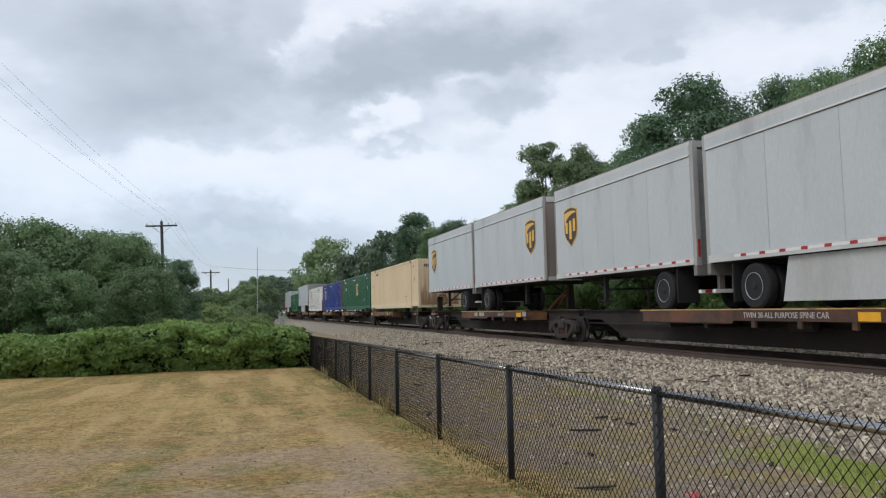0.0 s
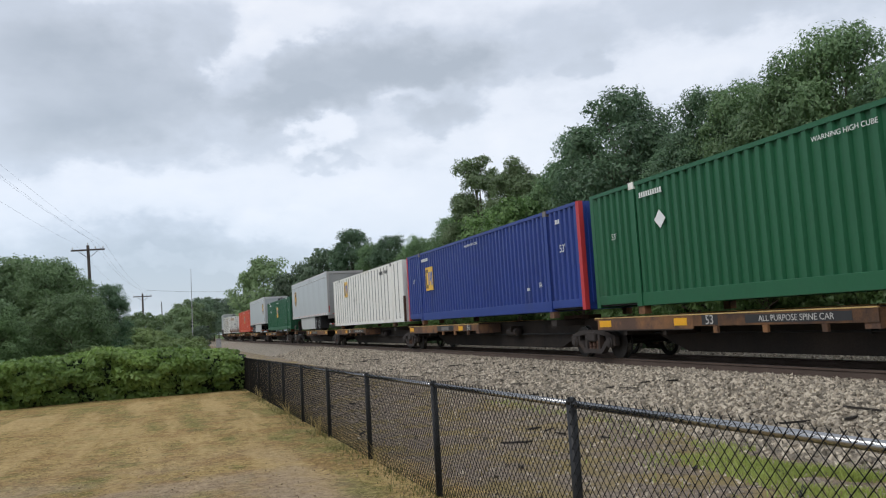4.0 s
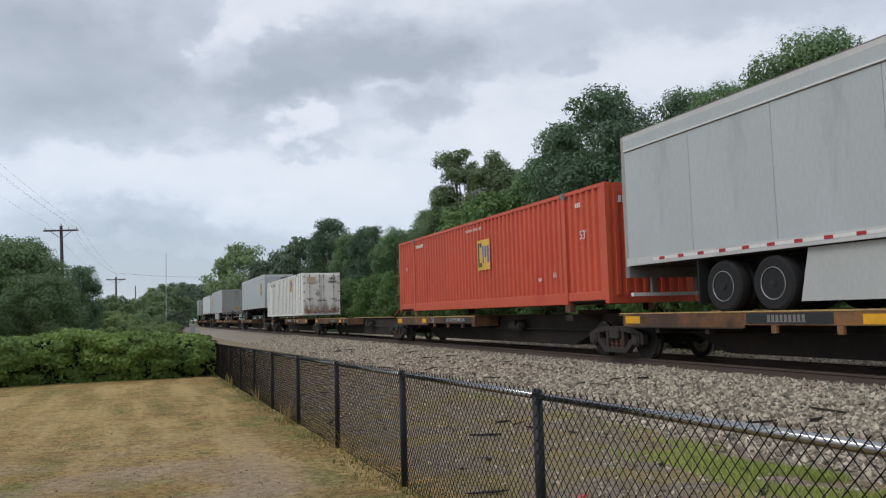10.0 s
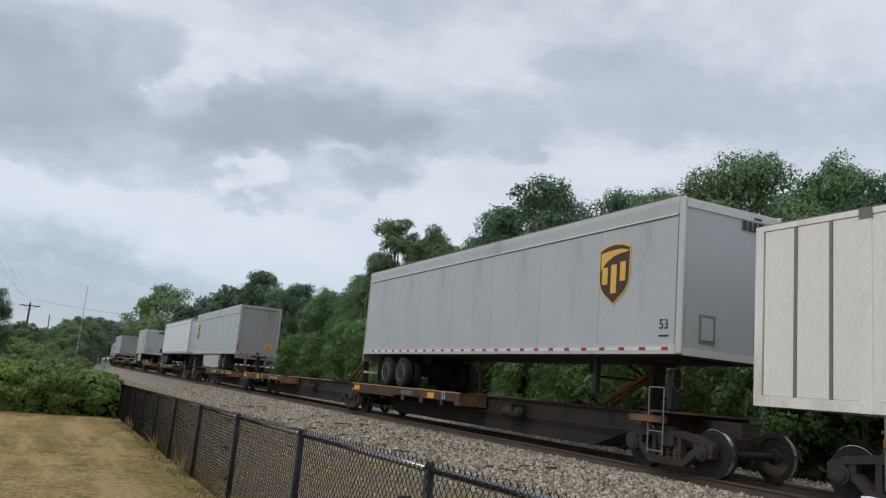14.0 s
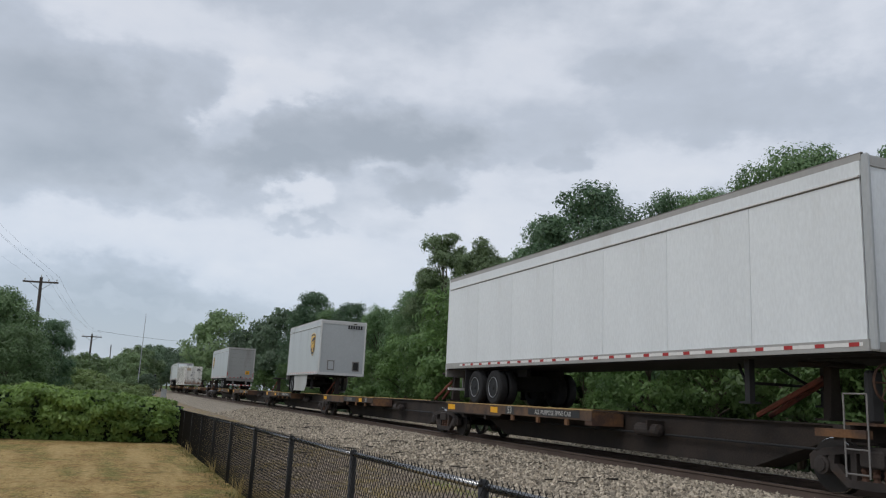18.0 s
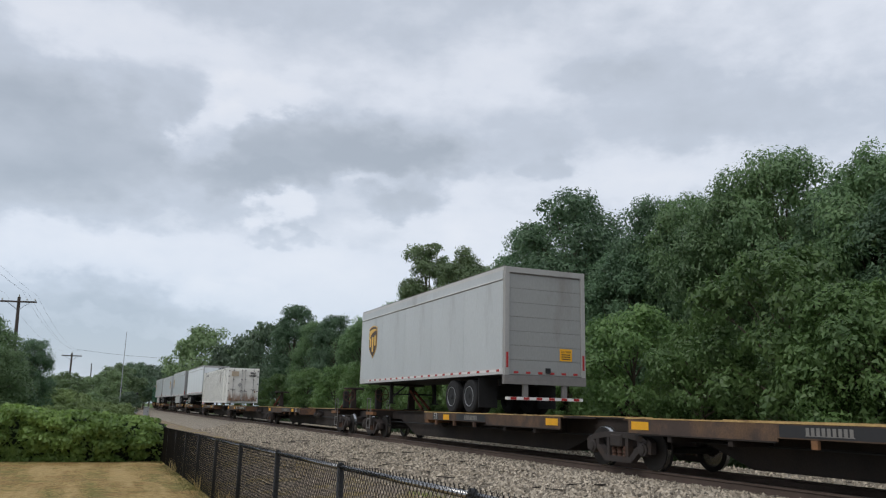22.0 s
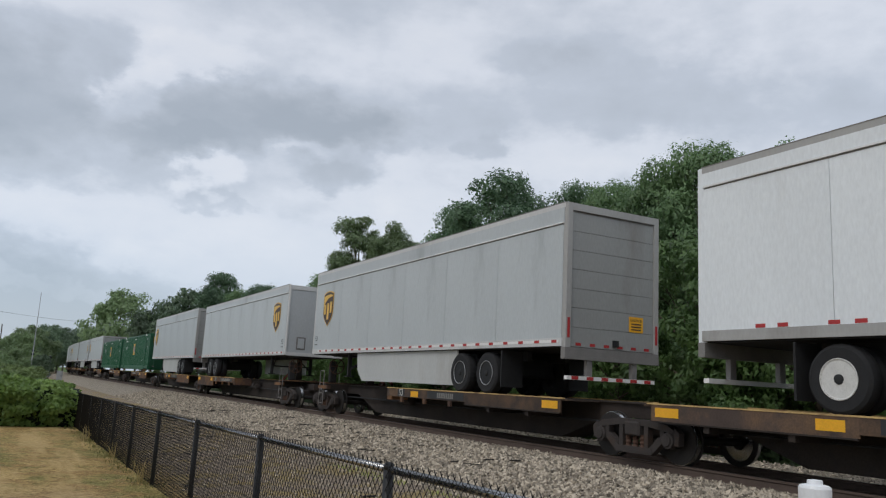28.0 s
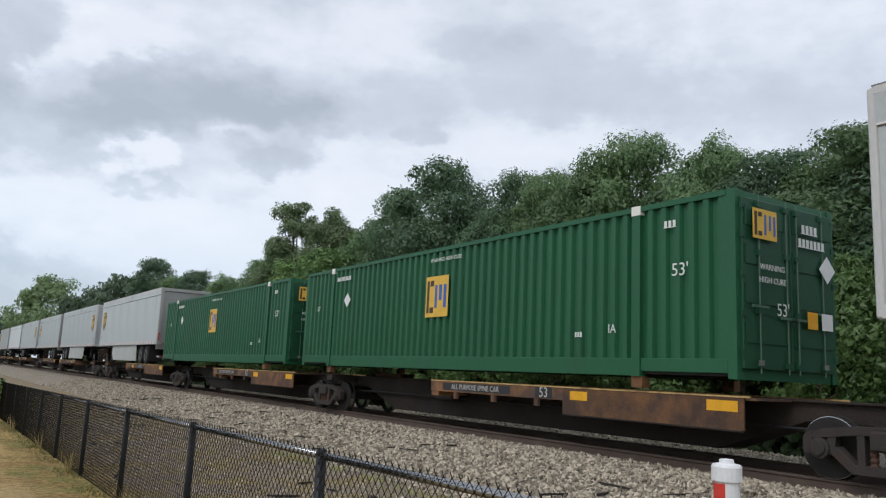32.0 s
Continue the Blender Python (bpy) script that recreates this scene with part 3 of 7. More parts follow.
# ---------------------------------------------------------------- chain-link fence
def make_fence():
    fence = tagged(empty("chain_link_fence"), "black vinyl-coated chain-link fence with round posts and top rail", "fence")
    high, gap, first = 1.20, 3.063, 4.84
    bm = bmesh.new()
    tube(bm, (0, 0, -0.15), (0, 0, high + 0.0), 0.036, sides=12)
    lathe(bm, [(high - 0.03, 0.038), (high - 0.005, 0.038), (high + 0.012, 0.028), (high + 0.018, 0.008)], "z", 12)
    post = bpy.data.meshes.new("fence_post")
    bm.to_mesh(post); bm.free(); post.materials.append(M_VINYL)
    for f in post.polygons:
        f.use_smooth = True
    bm = bmesh.new()
    tube(bm, (0, -0.01, high - 0.03), (0, gap + 0.01, high - 0.03), 0.026, sides=12)
    rail = bpy.data.meshes.new("top_rail")
    bm.to_mesh(rail); bm.free(); rail.materials.append(M_RAIL)
    for f in rail.polygons:
        f.use_smooth = True
    # woven wire: each strand zigzags from post to post between its neighbours
    verts, faces = [], []
    r, cell = 0.0030, 0.076

    def strand(p, q, bow):
        p, q = Vector(p), Vector(q)
        d = (q - p).normalized()
        side = d.cross(Vector((1, 0, 0))).normalized()
        k = len(verts)
        for c in (p, q):
            for o in (Vector((1, 0, 0)) * r, side * r, Vector((-1, 0, 0)) * r, -side * r):
                verts.append(c + o + Vector((bow, 0, 0)))
        for i in range(4):
            faces.append((k + i, k + (i + 1) % 4, k + 4 + (i + 1) % 4, k + 4 + i))
    lo, hi = 0.03, high + 0.022
    run = hi - lo
    rise = run * 0.92
    c = -rise
    while c < gap:
        for lean in (1, -1):
            y0, y1 = (c, c + rise) if lean > 0 else (c + rise, c)
            # keep to this bay
            t0, t1 = 0.0, 1.0
            d = y1 - y0
            for lim, keep_low in ((0.0, True), (gap, False)):
                t = (lim - y0) / d
                inside_start = y0 >= lim if keep_low else y0 <= lim
                inside_end = y1 >= lim if keep_low else y1 <= lim
                if not inside_start and not inside_end:
                    t0, t1 = 1, 0
                elif not inside_start:
                    t0 = max(t0, t)
                elif not inside_end:
                    t1 = min(t1, t)
            if t1 - t0 > 0.01:
                strand((0, y0 + d * t0, lo + run * t0), (0, y0 + d * t1, lo + run * t1), -0.027 + 0.003 * lean)
        c += cell
    # knuckled ends standing over the top rail
    c = 0.0
    while c < gap:
        strand((0.0, c - 0.012, hi - 0.020), (0.0, c + 0.006, hi + 0.012), -0.025)
        c += cell
    wire = bpy.data.meshes.new("chain_link_mesh")
    wire.from_pydata([tuple(v) for v in verts], [], faces)
    wire.materials.append(M_WIRE)
    shear = Matrix(((1, 0, 0, 0), (0, 1, 0, 0), (0, -0.015, 1, 0), (0, 0, 0, 1)))
    for i in range(-3, 10):
        y = first + gap * i
        at = Matrix.Translation((0, y, ground_z(y)))
        share("fence_post", post, fence, at)
        if i < 9:
            run_ = Matrix.Translation((0, y, ground_z(y))) @ pose(0, 0, 0, -math.degrees(math.atan(0.015)))
            share("top_rail", rail, fence, run_, "glossy black top rail")
            share("chain_link_mesh", wire, fence, run_, "diamond-woven black wire")
    # a tie band and a tension bar at the end post
    bm = bmesh.new()
    y = first + gap * 9
    tube(bm, (0, y, 0), (0, y, 0.025), 0.043, sides=10)
    band = bpy.data.meshes.new("tension_band")
    bm.to_mesh(band); bm.free(); band.materials.append(M_VINYL)
    for k in range(4):
        share("tension_band", band, fence, Matrix.Translation((0, 0, ground_z(y) + 0.15 + 0.3 * k)))


make_fence()


def white_marker():
    m = tagged(empty("marker_post", pose(1.0, 2.38, land(1.0, 2.38))), "white plastic pipeline marker post with a red warning label", "marker post")
    bm = bmesh.new(); lathe(bm, [(-0.1, 0.06), (1.33, 0.06)], "z", 20); part("pipe", bm, M_WHITE, m, smooth=False)
    bm = bmesh.new(); lathe(bm, [(1.325, 0.071), (1.39, 0.071), (1.402, 0.065), (1.408, 0.035), (1.425, 0.033), (1.428, 0.01)], "z", 20); part("cap", bm, M_WHITE, m, "white cap with a raised knob")
    bm = bmesh.new()
    for i in range(8):
        a0, a1 = radians(98 + i * 14), radians(98 + (i + 1) * 14)
        v = [bm.verts.new((0.0615 * math.cos(a), 0.0615 * math.sin(a), z)) for a, z in ((a0, 1.12), (a1, 1.12), (a1, 1.315), (a0, 1.315))]
        bm.faces.new(v)
    part("warning_label", bm, M_REDLABEL, m, "red warning label")
    for dz in (1.15, 1.175, 1.2):
        bm = bmesh.new()
        for i in range(4):
            a0, a1 = radians(135 + i * 12), radians(135 + (i + 1) * 12)
            bm.faces.new([bm.verts.new((0.0622 * math.cos(a), 0.0622 * math.sin(a), z)) for a, z in ((a0, dz), (a1, dz), (a1, dz + 0.012), (a0, dz + 0.012))])
        part("text_bar", bm, M_WHITE, m)


white_marker()


def survey_ribbon():
    bm = bmesh.new()
    rng = random.Random(4)
    for i in range(7):
        a = rng.uniform(0, 6.28); x, y = 0.09 * math.cos(a), 0.09 * math.sin(a)
        v = [bm.verts.new(c) for c in ((0, 0, 0.02), (x, y, 0.05), (x + 0.03, y + 0.02, 0.045), (0.03, 0.02, 0.015))]
        bm.faces.new(v)
    ob = part("survey_ribbon", bm, M_PINK)
    ob.matrix_basis = pose(1.35, 6.6, land(1.35, 6.6))
    tagged(ob, "bright pink survey ribbon lying on the dirt", "ribbon")


survey_ribbon()

# ---------------------------------------------------------------- plants
def leaf_mesh(name, centres, normals, size, mat, rng, long=1.5, flat=False, loose=0.45):
    """Many small leaves: two triangles bent along the middle, or one where they are only seen from afar."""
    k = len(centres)
    nrm = normals + rng.normal(0, loose, (k, 3))
    nrm /= np.linalg.norm(nrm, axis=1, keepdims=True) + 1e-9
    ref = rng.normal(0, 1, (k, 3))
    u = np.cross(nrm, ref); u /= np.linalg.norm(u, axis=1, keepdims=True) + 1e-9
    v = np.cross(nrm, u)
    s = (size * rng.uniform(0.6, 1.4, k))[:, None]
    tip, base = centres + u * s * long * 0.5, centres - u * s * long * 0.5
    left, right = centres + v * s * 0.45 - nrm * s * 0.15, centres - v * s * 0.45 - nrm * s * 0.15
    verts = np.stack([base, right, tip, left], 1).reshape(-1, 3)
    if flat:
        verts = np.stack([base + v * s * 0.42, base - v * s * 0.42, tip], 1).reshape(-1, 3)
    faces = np.arange(3 * k).reshape(-1, 3) if flat else (np.array([(0, 1, 2), (0, 2, 3)])[None] + 4 * np.arange(k)[:, None, None]).reshape(-1, 3)
    me = bpy.data.meshes.new(name)
    me.from_pydata(verts.tolist(), [], faces.tolist())
    me.materials.append(mat)
    return me


def tree_meshes(seed, high, wide, leaves, size, mat, low=0.2, lobes=16, airy=0.0, tufts=13):
    """A forked trunk and a lobed crown: boughs set over a rounded form, each a heap of tufts whose leaves lie on their outer side, coarser leaves filling the inside."""
    rng = np.random.default_rng(seed)
    bm = bmesh.new()
    lean = rng.normal(0, 0.02, 2) * high

    def stem(t):
        return np.array([lean[0] * t, lean[1] * t, high * t])
    tube(bm, tuple(stem(0) - (0, 0, 0.6)), tuple(stem(0.4)), high * 0.018 + 0.05, high * 0.011 + 0.03, 7)
    tube(bm, tuple(stem(0.4)), tuple(stem(0.8)), high * 0.011 + 0.03, 0.03, 5)
    mid, half = high * (low + 1.0) * 0.5, high * (1.0 - low) * 0.5
    boughs = []
    for i in range(lobes):
        t = (i + 0.5) / lobes
        sz = 1 - 1.8 * t ** 1.15                      # from the top downwards
        a = i * 2.4 + rng.uniform(-0.5, 0.5)
        ring = max(0.30, math.sqrt(max(0.0, 1 - sz * sz))) if sz > -0.1 else 0.97 - 0.2 * (-sz)
        rad = wide * rng.uniform(0.32, 0.50)
        far = rng.uniform(0.62, 0.86)
        c = np.array([math.cos(a) * ring * wide * far, math.sin(a) * ring * wide * far, mid + sz * (half - rad * 0.8) + rng.normal(0, 0.03) * high])
        c[2] = min(c[2], high - rad * 0.8)
        c[:2] += lean * (c[2] / high)
        boughs.append((c, rad))
    axis = np.array([lean[0] * 0.6, lean[1] * 0.6, mid - half * 0.25])
    cs, ns, inner, inner_n = [], [], [], []
    per = leaves / (lobes * tufts)
    for c, rad in boughs:
        start = stem(max(0.12, min(0.75, c[2] / high * 0.66)))
        tube(bm, tuple(start), tuple(c), 0.02 + high * 0.004, 0.014, 4, False)
        away = c - axis
        away /= np.linalg.norm(away) + 1e-6
        m = max(5, int(tufts * (rad / (0.34 * wide)) ** 2))
        for j in range(m):
            d = rng.normal(0, 1, 3) + away * 0.75 + np.array([0, 0, 0.25])
            d /= np.linalg.norm(d)
            q = c + d * rad * rng.uniform(0.58, 0.92) * np.array([1.0, 1.0, 0.82])
            if j % 3 == 0:
                tube(bm, tuple(c * 0.8 + start * 0.2), tuple(q), 0.014, 0.005, 3, False)
            sr = rad * rng.uniform(0.20, 0.48)
            k = max(6, int(per * rng.uniform(0.6, 1.4) * (sr / (0.36 * rad)) ** 1.5))
            g = rng.normal(0, 1, (k, 3)) + d * 0.55 + np.array([0, 0, 0.30])
            g /= np.linalg.norm(g, axis=1, keepdims=True)
            r = sr * (1.0 + rng.normal(0, 0.24, k))
            cs.append(q + g * r[:, None] * np.array([1.1, 1.1, 0.78]))
            ns.append(g + d * 0.35 + np.array([0, 0, 0.25]))
        if airy < 0.5:
            k = int(11 * tufts * (1 - airy))
            g = rng.normal(0, 1, (k, 3)); g /= np.linalg.norm(g, axis=1, keepdims=True)
            inner.append(c + g * rad * rng.uniform(0.15, 0.68, (k, 1)) * np.array([1, 1, 0.8])); inner_n.append(g)
    cs, ns = np.concatenate(cs), np.concatenate(ns)
    trunk = bpy.data.meshes.new("trunk")
    bm.to_mesh(trunk); bm.free(); trunk.materials.append(M_BARK)
    sizes = np.full(len(cs), size)
    if inner:
        inner, inner_n = np.concatenate(inner), np.concatenate(inner_n)
        sizes = np.concatenate([sizes, np.full(len(inner), min(wide * 0.055, size * 2.5))])
        cs, ns = np.concatenate([cs, inner]), np.concatenate([ns, inner_n])
    return trunk, leaf_mesh("crown", cs, ns, sizes, mat, rng, 1.4, True, 0.45)


KINDS = {
    "oak": [tree_meshes(s, 12.0, 3.3, 25000, 0.124, M_LEAF, 0.02, 40, 0, 11) for s in (1, 2, 3)],
    "dark": [tree_meshes(s, 12.0, 3.4, 25000, 0.124, M_LEAF_DARK, 0.01, 42, 0, 11) for s in (4, 5)],
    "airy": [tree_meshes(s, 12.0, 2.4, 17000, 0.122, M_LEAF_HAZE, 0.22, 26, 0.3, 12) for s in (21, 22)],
    "grove": [tree_meshes(s, 12.0, 5.0, 12500, 0.21, M_GROVE, 0.0, 26, 0, 12) for s in (31, 32)],
    "young": [tree_meshes(s, 6.0, 2.5, 8800, 0.128, M_LEAF_LIGHT, 0.04, 18, 0.2, 11) for s in (6, 7, 8)],
    "far": [tree_meshes(s, 12.0, 5.2, 5200, 0.38, M_LEAF_FAR, 0.04, 22, 0, 9) for s in (9, 10, 11)],
    "bush": [tree_meshes(s, 12.0, 6.4, 2800, 0.72, M_BUSH, 0.0, 16, 0, 8) for s in (14, 15)],
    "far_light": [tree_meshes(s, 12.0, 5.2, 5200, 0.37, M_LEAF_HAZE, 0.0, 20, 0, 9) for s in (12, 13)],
}
TREE_LABEL = {"oak": "leafy deciduous tree with a dense green crown", "dark": "tall dark-green tree with a thick crown",
              "young": "bushy light-green sapling at the edge of the wood", "far": "distant rounded green tree", "far_light": "distant tree with an airy light-green crown", "bush": "low light-green bush behind the hedge", "grove": "rounded leafy tree in a grove behind the hedge", "airy": "tall airy tree with a pale-green open crown"}
count = [0]


def plant(kind, x, y, high, wide=1.0, z=None, group="", label=""):
    """A tree at a place, scaled from its kind to a height."""
    count[0] += 1
    rng = random.Random(count[0] * 7 + 1)
    trunk, crown = KINDS[kind][count[0] % len(KINDS[kind])]
    s = high / (6.0 if kind == "young" else 12.0)
    t = empty("tree" if kind != "young" else "sapling", Matrix.Translation((x, y, land(x, y) if z is None else z)) @ pose(0, 0, 0, 0, 0, rng.uniform(0, 360))
              @ Matrix.Diagonal((s * wide, s * wide, s, 1)))
    tagged(t, label or TREE_LABEL[kind], "tree", group or {"oak": "woodland along the track", "airy": "woodland along the track", "dark": "woodland along the track", "young": "saplings at the wood's edge"}.get(kind, "distant trees"))
    share("trunk", trunk, t)
    share("crown", crown, t)
    return t


def from_eye(az, x):
    """The y at which a line of sight, in degrees to the right of +y, reaches x."""
    return (x + 2.35) / math.tan(radians(az))


def wood(az, x, el, kind, wide=1.0):
    """A tree whose top stands el degrees above the eye."""
    y = from_eye(az, x)
    far = math.hypot(x + 2.35, y)
    base = land(x, y)
    plant(kind, x, y, (1.7 + far * math.tan(radians(el)) - base) / 1.025, wide, base)


# the wood beyond the track, from the far bend to beside the camera
for az, x, el, kind, wide in (
        (5.9, 14.0, 5.4, "far_light", 0.80), (8.7, 17.0, 4.9, "far", 0.8), (10.4, 17.5, 5.8, "far", 0.75), (12.4, 18.5, 7.3, "dark", 0.84), (13.9, 18.5, 6.2, "oak", 0.82), (15.4, 19.0, 6.7, "dark", 0.82),
        (17.5, 19.0, 6.6, "oak", 0.88), (19.6, 18.5, 7.8, "oak", 0.84), (21.0, 18.6, 9.0, "oak", 0.68), (22.3, 19.0, 12.1, "airy", 0.90), (25.3, 19.0, 11.9, "airy", 0.90), (23.8, 18.2, 8.6, "oak", 0.82),
        (27.3, 18.6, 10.4, "oak", 0.75), (29.1, 20.0, 13.3, "dark", 0.68), (33.1, 20.5, 15.7, "dark", 1.01), (36.6, 20.0, 11.8, "dark", 0.95), (38.6, 21.0, 15.3, "dark", 0.68), (40.8, 21.4, 15.5, "oak", 0.68),
        (43.9, 20.5, 16.1, "oak", 0.75), (47.6, 21.0, 18.0, "oak", 0.79), (50.6, 20.2, 14.8, "dark", 0.82), (52.6, 20.5, 17.5, "oak", 0.75), (56.5, 20.5, 16.3, "dark", 0.95), (59.4, 20.3, 15.2, "oak", 0.88),
        (62.2, 20.0, 18.2, "oak", 1.09), (68.0, 20.5, 17.8, "dark", 1.36), (76.0, 20.5, 17.8, "oak", 1.36)):
    wood(az, x, el, kind, wide)
# a second rank, to close the gaps
for az, x, el, kind in ((14.2, 24, 5.6, "far"), (18.5, 25, 5.8, "far"), (21.0, 25, 7.0, "far"), (24.0, 26, 8.5, "far"), (28.5, 26, 9.5, "far"), (32.0, 26, 11.5, "far"), (36.5, 27, 10.5, "far"),
                        (41.5, 27, 12.0, "far"), (46.0, 27, 13.0, "far"), (51.0, 27, 13.0, "far"), (56.0, 27, 13.0, "far"), (62.0, 27, 13.5, "far")):
    wood(az, x, el, kind, 1.15)
# saplings and brush along the edge
for az, x, el in ((9.5, 15.4, 1.6), (11.5, 15.5, 2.2), (13.5, 15.6, 2.8), (15.5, 15.6, 3.2), (17.5, 15.8, 3.4), (19.6, 15.8, 4.6), (21.8, 16.0, 6.2), (24.4, 16.2, 8.7), (26.6, 16.0, 7.2), (28.9, 15.6, 5.6), (32.4, 15.6, 3.6),
                  (36.6, 15.4, 7.7), (41.2, 15.6, 7.1), (46.3, 16.0, 11.2), (50.2, 15.8, 9.2), (54.2, 16.2, 10.0), (59.0, 16.2, 9.4), (66.0, 16.2, 10.5)):
    wood(az, x, el, "young", 0.85)
# the grove to the left, behind the hedge
for x, y, high, kind, wide in ((-21.5, 62, 8.4, "grove", 1.0), (-18.4, 66, 10.2, "grove", 0.95), (-15.4, 66, 9.2, "grove", 1.0), (-12.9, 66, 9.2, "grove", 1.0), (-11.2, 63, 8.4, "grove", 0.95), (-8.8, 56, 5.7, "grove", 1.0),
                               (-7.2, 66, 6.7, "dark", 0.8), (-16.6, 54, 6.6, "grove", 1.05), (-13.4, 53, 5.2, "grove", 1.1), (-21.0, 52, 6.8, "grove", 1.1), (-26, 60, 9.2, "grove", 1.1)):
    plant(kind, x, y, high, wide, group="grove behind the hedge")
# light bushes behind the hedge and towards the crossing
for x, y, high in ((-5.4, 60, 1.9), (-3.6, 58, 2.1), (-7.4, 54, 2.0), (-2.2, 70, 2.1), (-6.6, 84, 3.4), (-4.6, 88, 3.2), (-3.1, 92, 2.3), (-1.2, 66, 1.8), (-0.9, 96, 2.0), (0.4, 104, 2.0)):
    plant("bush", x, y, high, 1.1, label="low light-green bush behind the hedge")
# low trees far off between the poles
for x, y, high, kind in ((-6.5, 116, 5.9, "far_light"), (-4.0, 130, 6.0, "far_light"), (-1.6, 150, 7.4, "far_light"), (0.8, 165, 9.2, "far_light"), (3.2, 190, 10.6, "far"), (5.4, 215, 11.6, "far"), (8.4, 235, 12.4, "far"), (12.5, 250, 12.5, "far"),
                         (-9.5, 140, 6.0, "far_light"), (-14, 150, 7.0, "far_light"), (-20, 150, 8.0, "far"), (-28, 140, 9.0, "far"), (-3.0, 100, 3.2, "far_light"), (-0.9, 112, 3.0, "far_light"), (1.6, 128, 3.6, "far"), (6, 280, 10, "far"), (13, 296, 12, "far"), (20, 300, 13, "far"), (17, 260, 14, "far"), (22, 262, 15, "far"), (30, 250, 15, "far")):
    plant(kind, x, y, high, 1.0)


def make_hedge():
    """A long bank smothered in broad-leaved vine."""
    rng = np.random.default_rng(21)
    hedge = tagged(empty("vine_hedge"), "long hedge smothered in broad green vine leaves", "hedge")

    def top(x):
        return 1.55 + 0.22 * math.exp(-((x + 3.2) / 3.5) ** 2) + 0.12 * math.sin(x * 0.8) + 0.08 * math.sin(x * 2.3 + 1) - 0.30 * max(0.0, (x + 0.9)) / 1.1
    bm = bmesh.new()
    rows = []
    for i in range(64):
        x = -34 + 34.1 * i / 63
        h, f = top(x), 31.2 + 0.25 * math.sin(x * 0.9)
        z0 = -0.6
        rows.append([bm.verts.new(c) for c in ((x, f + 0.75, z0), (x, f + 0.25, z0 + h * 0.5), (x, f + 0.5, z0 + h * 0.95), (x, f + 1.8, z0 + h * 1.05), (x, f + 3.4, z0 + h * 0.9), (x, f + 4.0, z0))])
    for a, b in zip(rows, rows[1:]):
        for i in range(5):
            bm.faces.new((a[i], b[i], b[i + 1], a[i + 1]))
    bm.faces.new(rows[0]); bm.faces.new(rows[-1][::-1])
    # near-black sheet inside the hedge, standing in for shade between the vine leaves
    part("thicket", bm, M_HEDGE_SHADE, hedge, "dark inner tangle of stems")
    pts, nrm = [], []
    for i in range(560):
        x = rng.uniform(-34, -0.1) if i % 3 == 0 else rng.uniform(-17, -0.1)
        h, u = top(x), rng.uniform(0, 1)
        front = 31.2 + 0.25 * math.sin(x * 0.9)
        if u < 0.55:
            c, n = np.array([x, front + 0.50 - 0.48 * math.sin(2.8 * u / 0.55 - 0.5) + rng.normal(0, 0.08), -0.55 + h * (0.08 + 0.9 * u / 0.55)]), np.array([0, -1.0, 0.1 + 0.6 * u])
        else:
            c, n = np.array([x, front + 0.4 + 3.2 * (u - 0.55) / 0.45, -0.55 + h * 0.98]), np.array([0, -0.3, 1.0])
        rad = rng.uniform(0.16, 0.44)
        m = int(112 * (rad / 0.33) ** 1.4)
        g = rng.normal(0, 1, (m, 3)); g /= np.linalg.norm(g, axis=1, keepdims=True)
        g += n * 0.7; g /= np.linalg.norm(g, axis=1, keepdims=True)
        pts.append(c + g * rad * rng.uniform(0.75, 1.08, (m, 1)) * np.array([1.15, 0.8, 0.62])); nrm.append(g + np.array([0, 0, 0.35]))
    k = 5000
    x = rng.uniform(-30, 0.1, k)
    u = rng.uniform(0, 1, k)
    hs = np.array([top(v) for v in x])
    pts.append(np.stack([x, 31.25 + 0.55 * (1 - u) ** 2 + 0.25 * np.sin(x * 0.9) + rng.normal(0, 0.06, k), -0.5 + hs * u], 1)); nrm.append(np.tile((0, -1.0, 0.4), (k, 1)))
    pts, nrm = np.concatenate(pts), np.concatenate(nrm)
    inside = pts[:, 0] < 0.22
    pts, nrm = pts[inside], nrm[inside]
    me = leaf_mesh("vine_leaves", pts, nrm, 0.125, M_VINE, rng, 1.15, True, 0.55)
    share("vine_leaves", me, hedge, None, "broad light-green vine leaves")["kind"] = "stuff"


make_hedge()


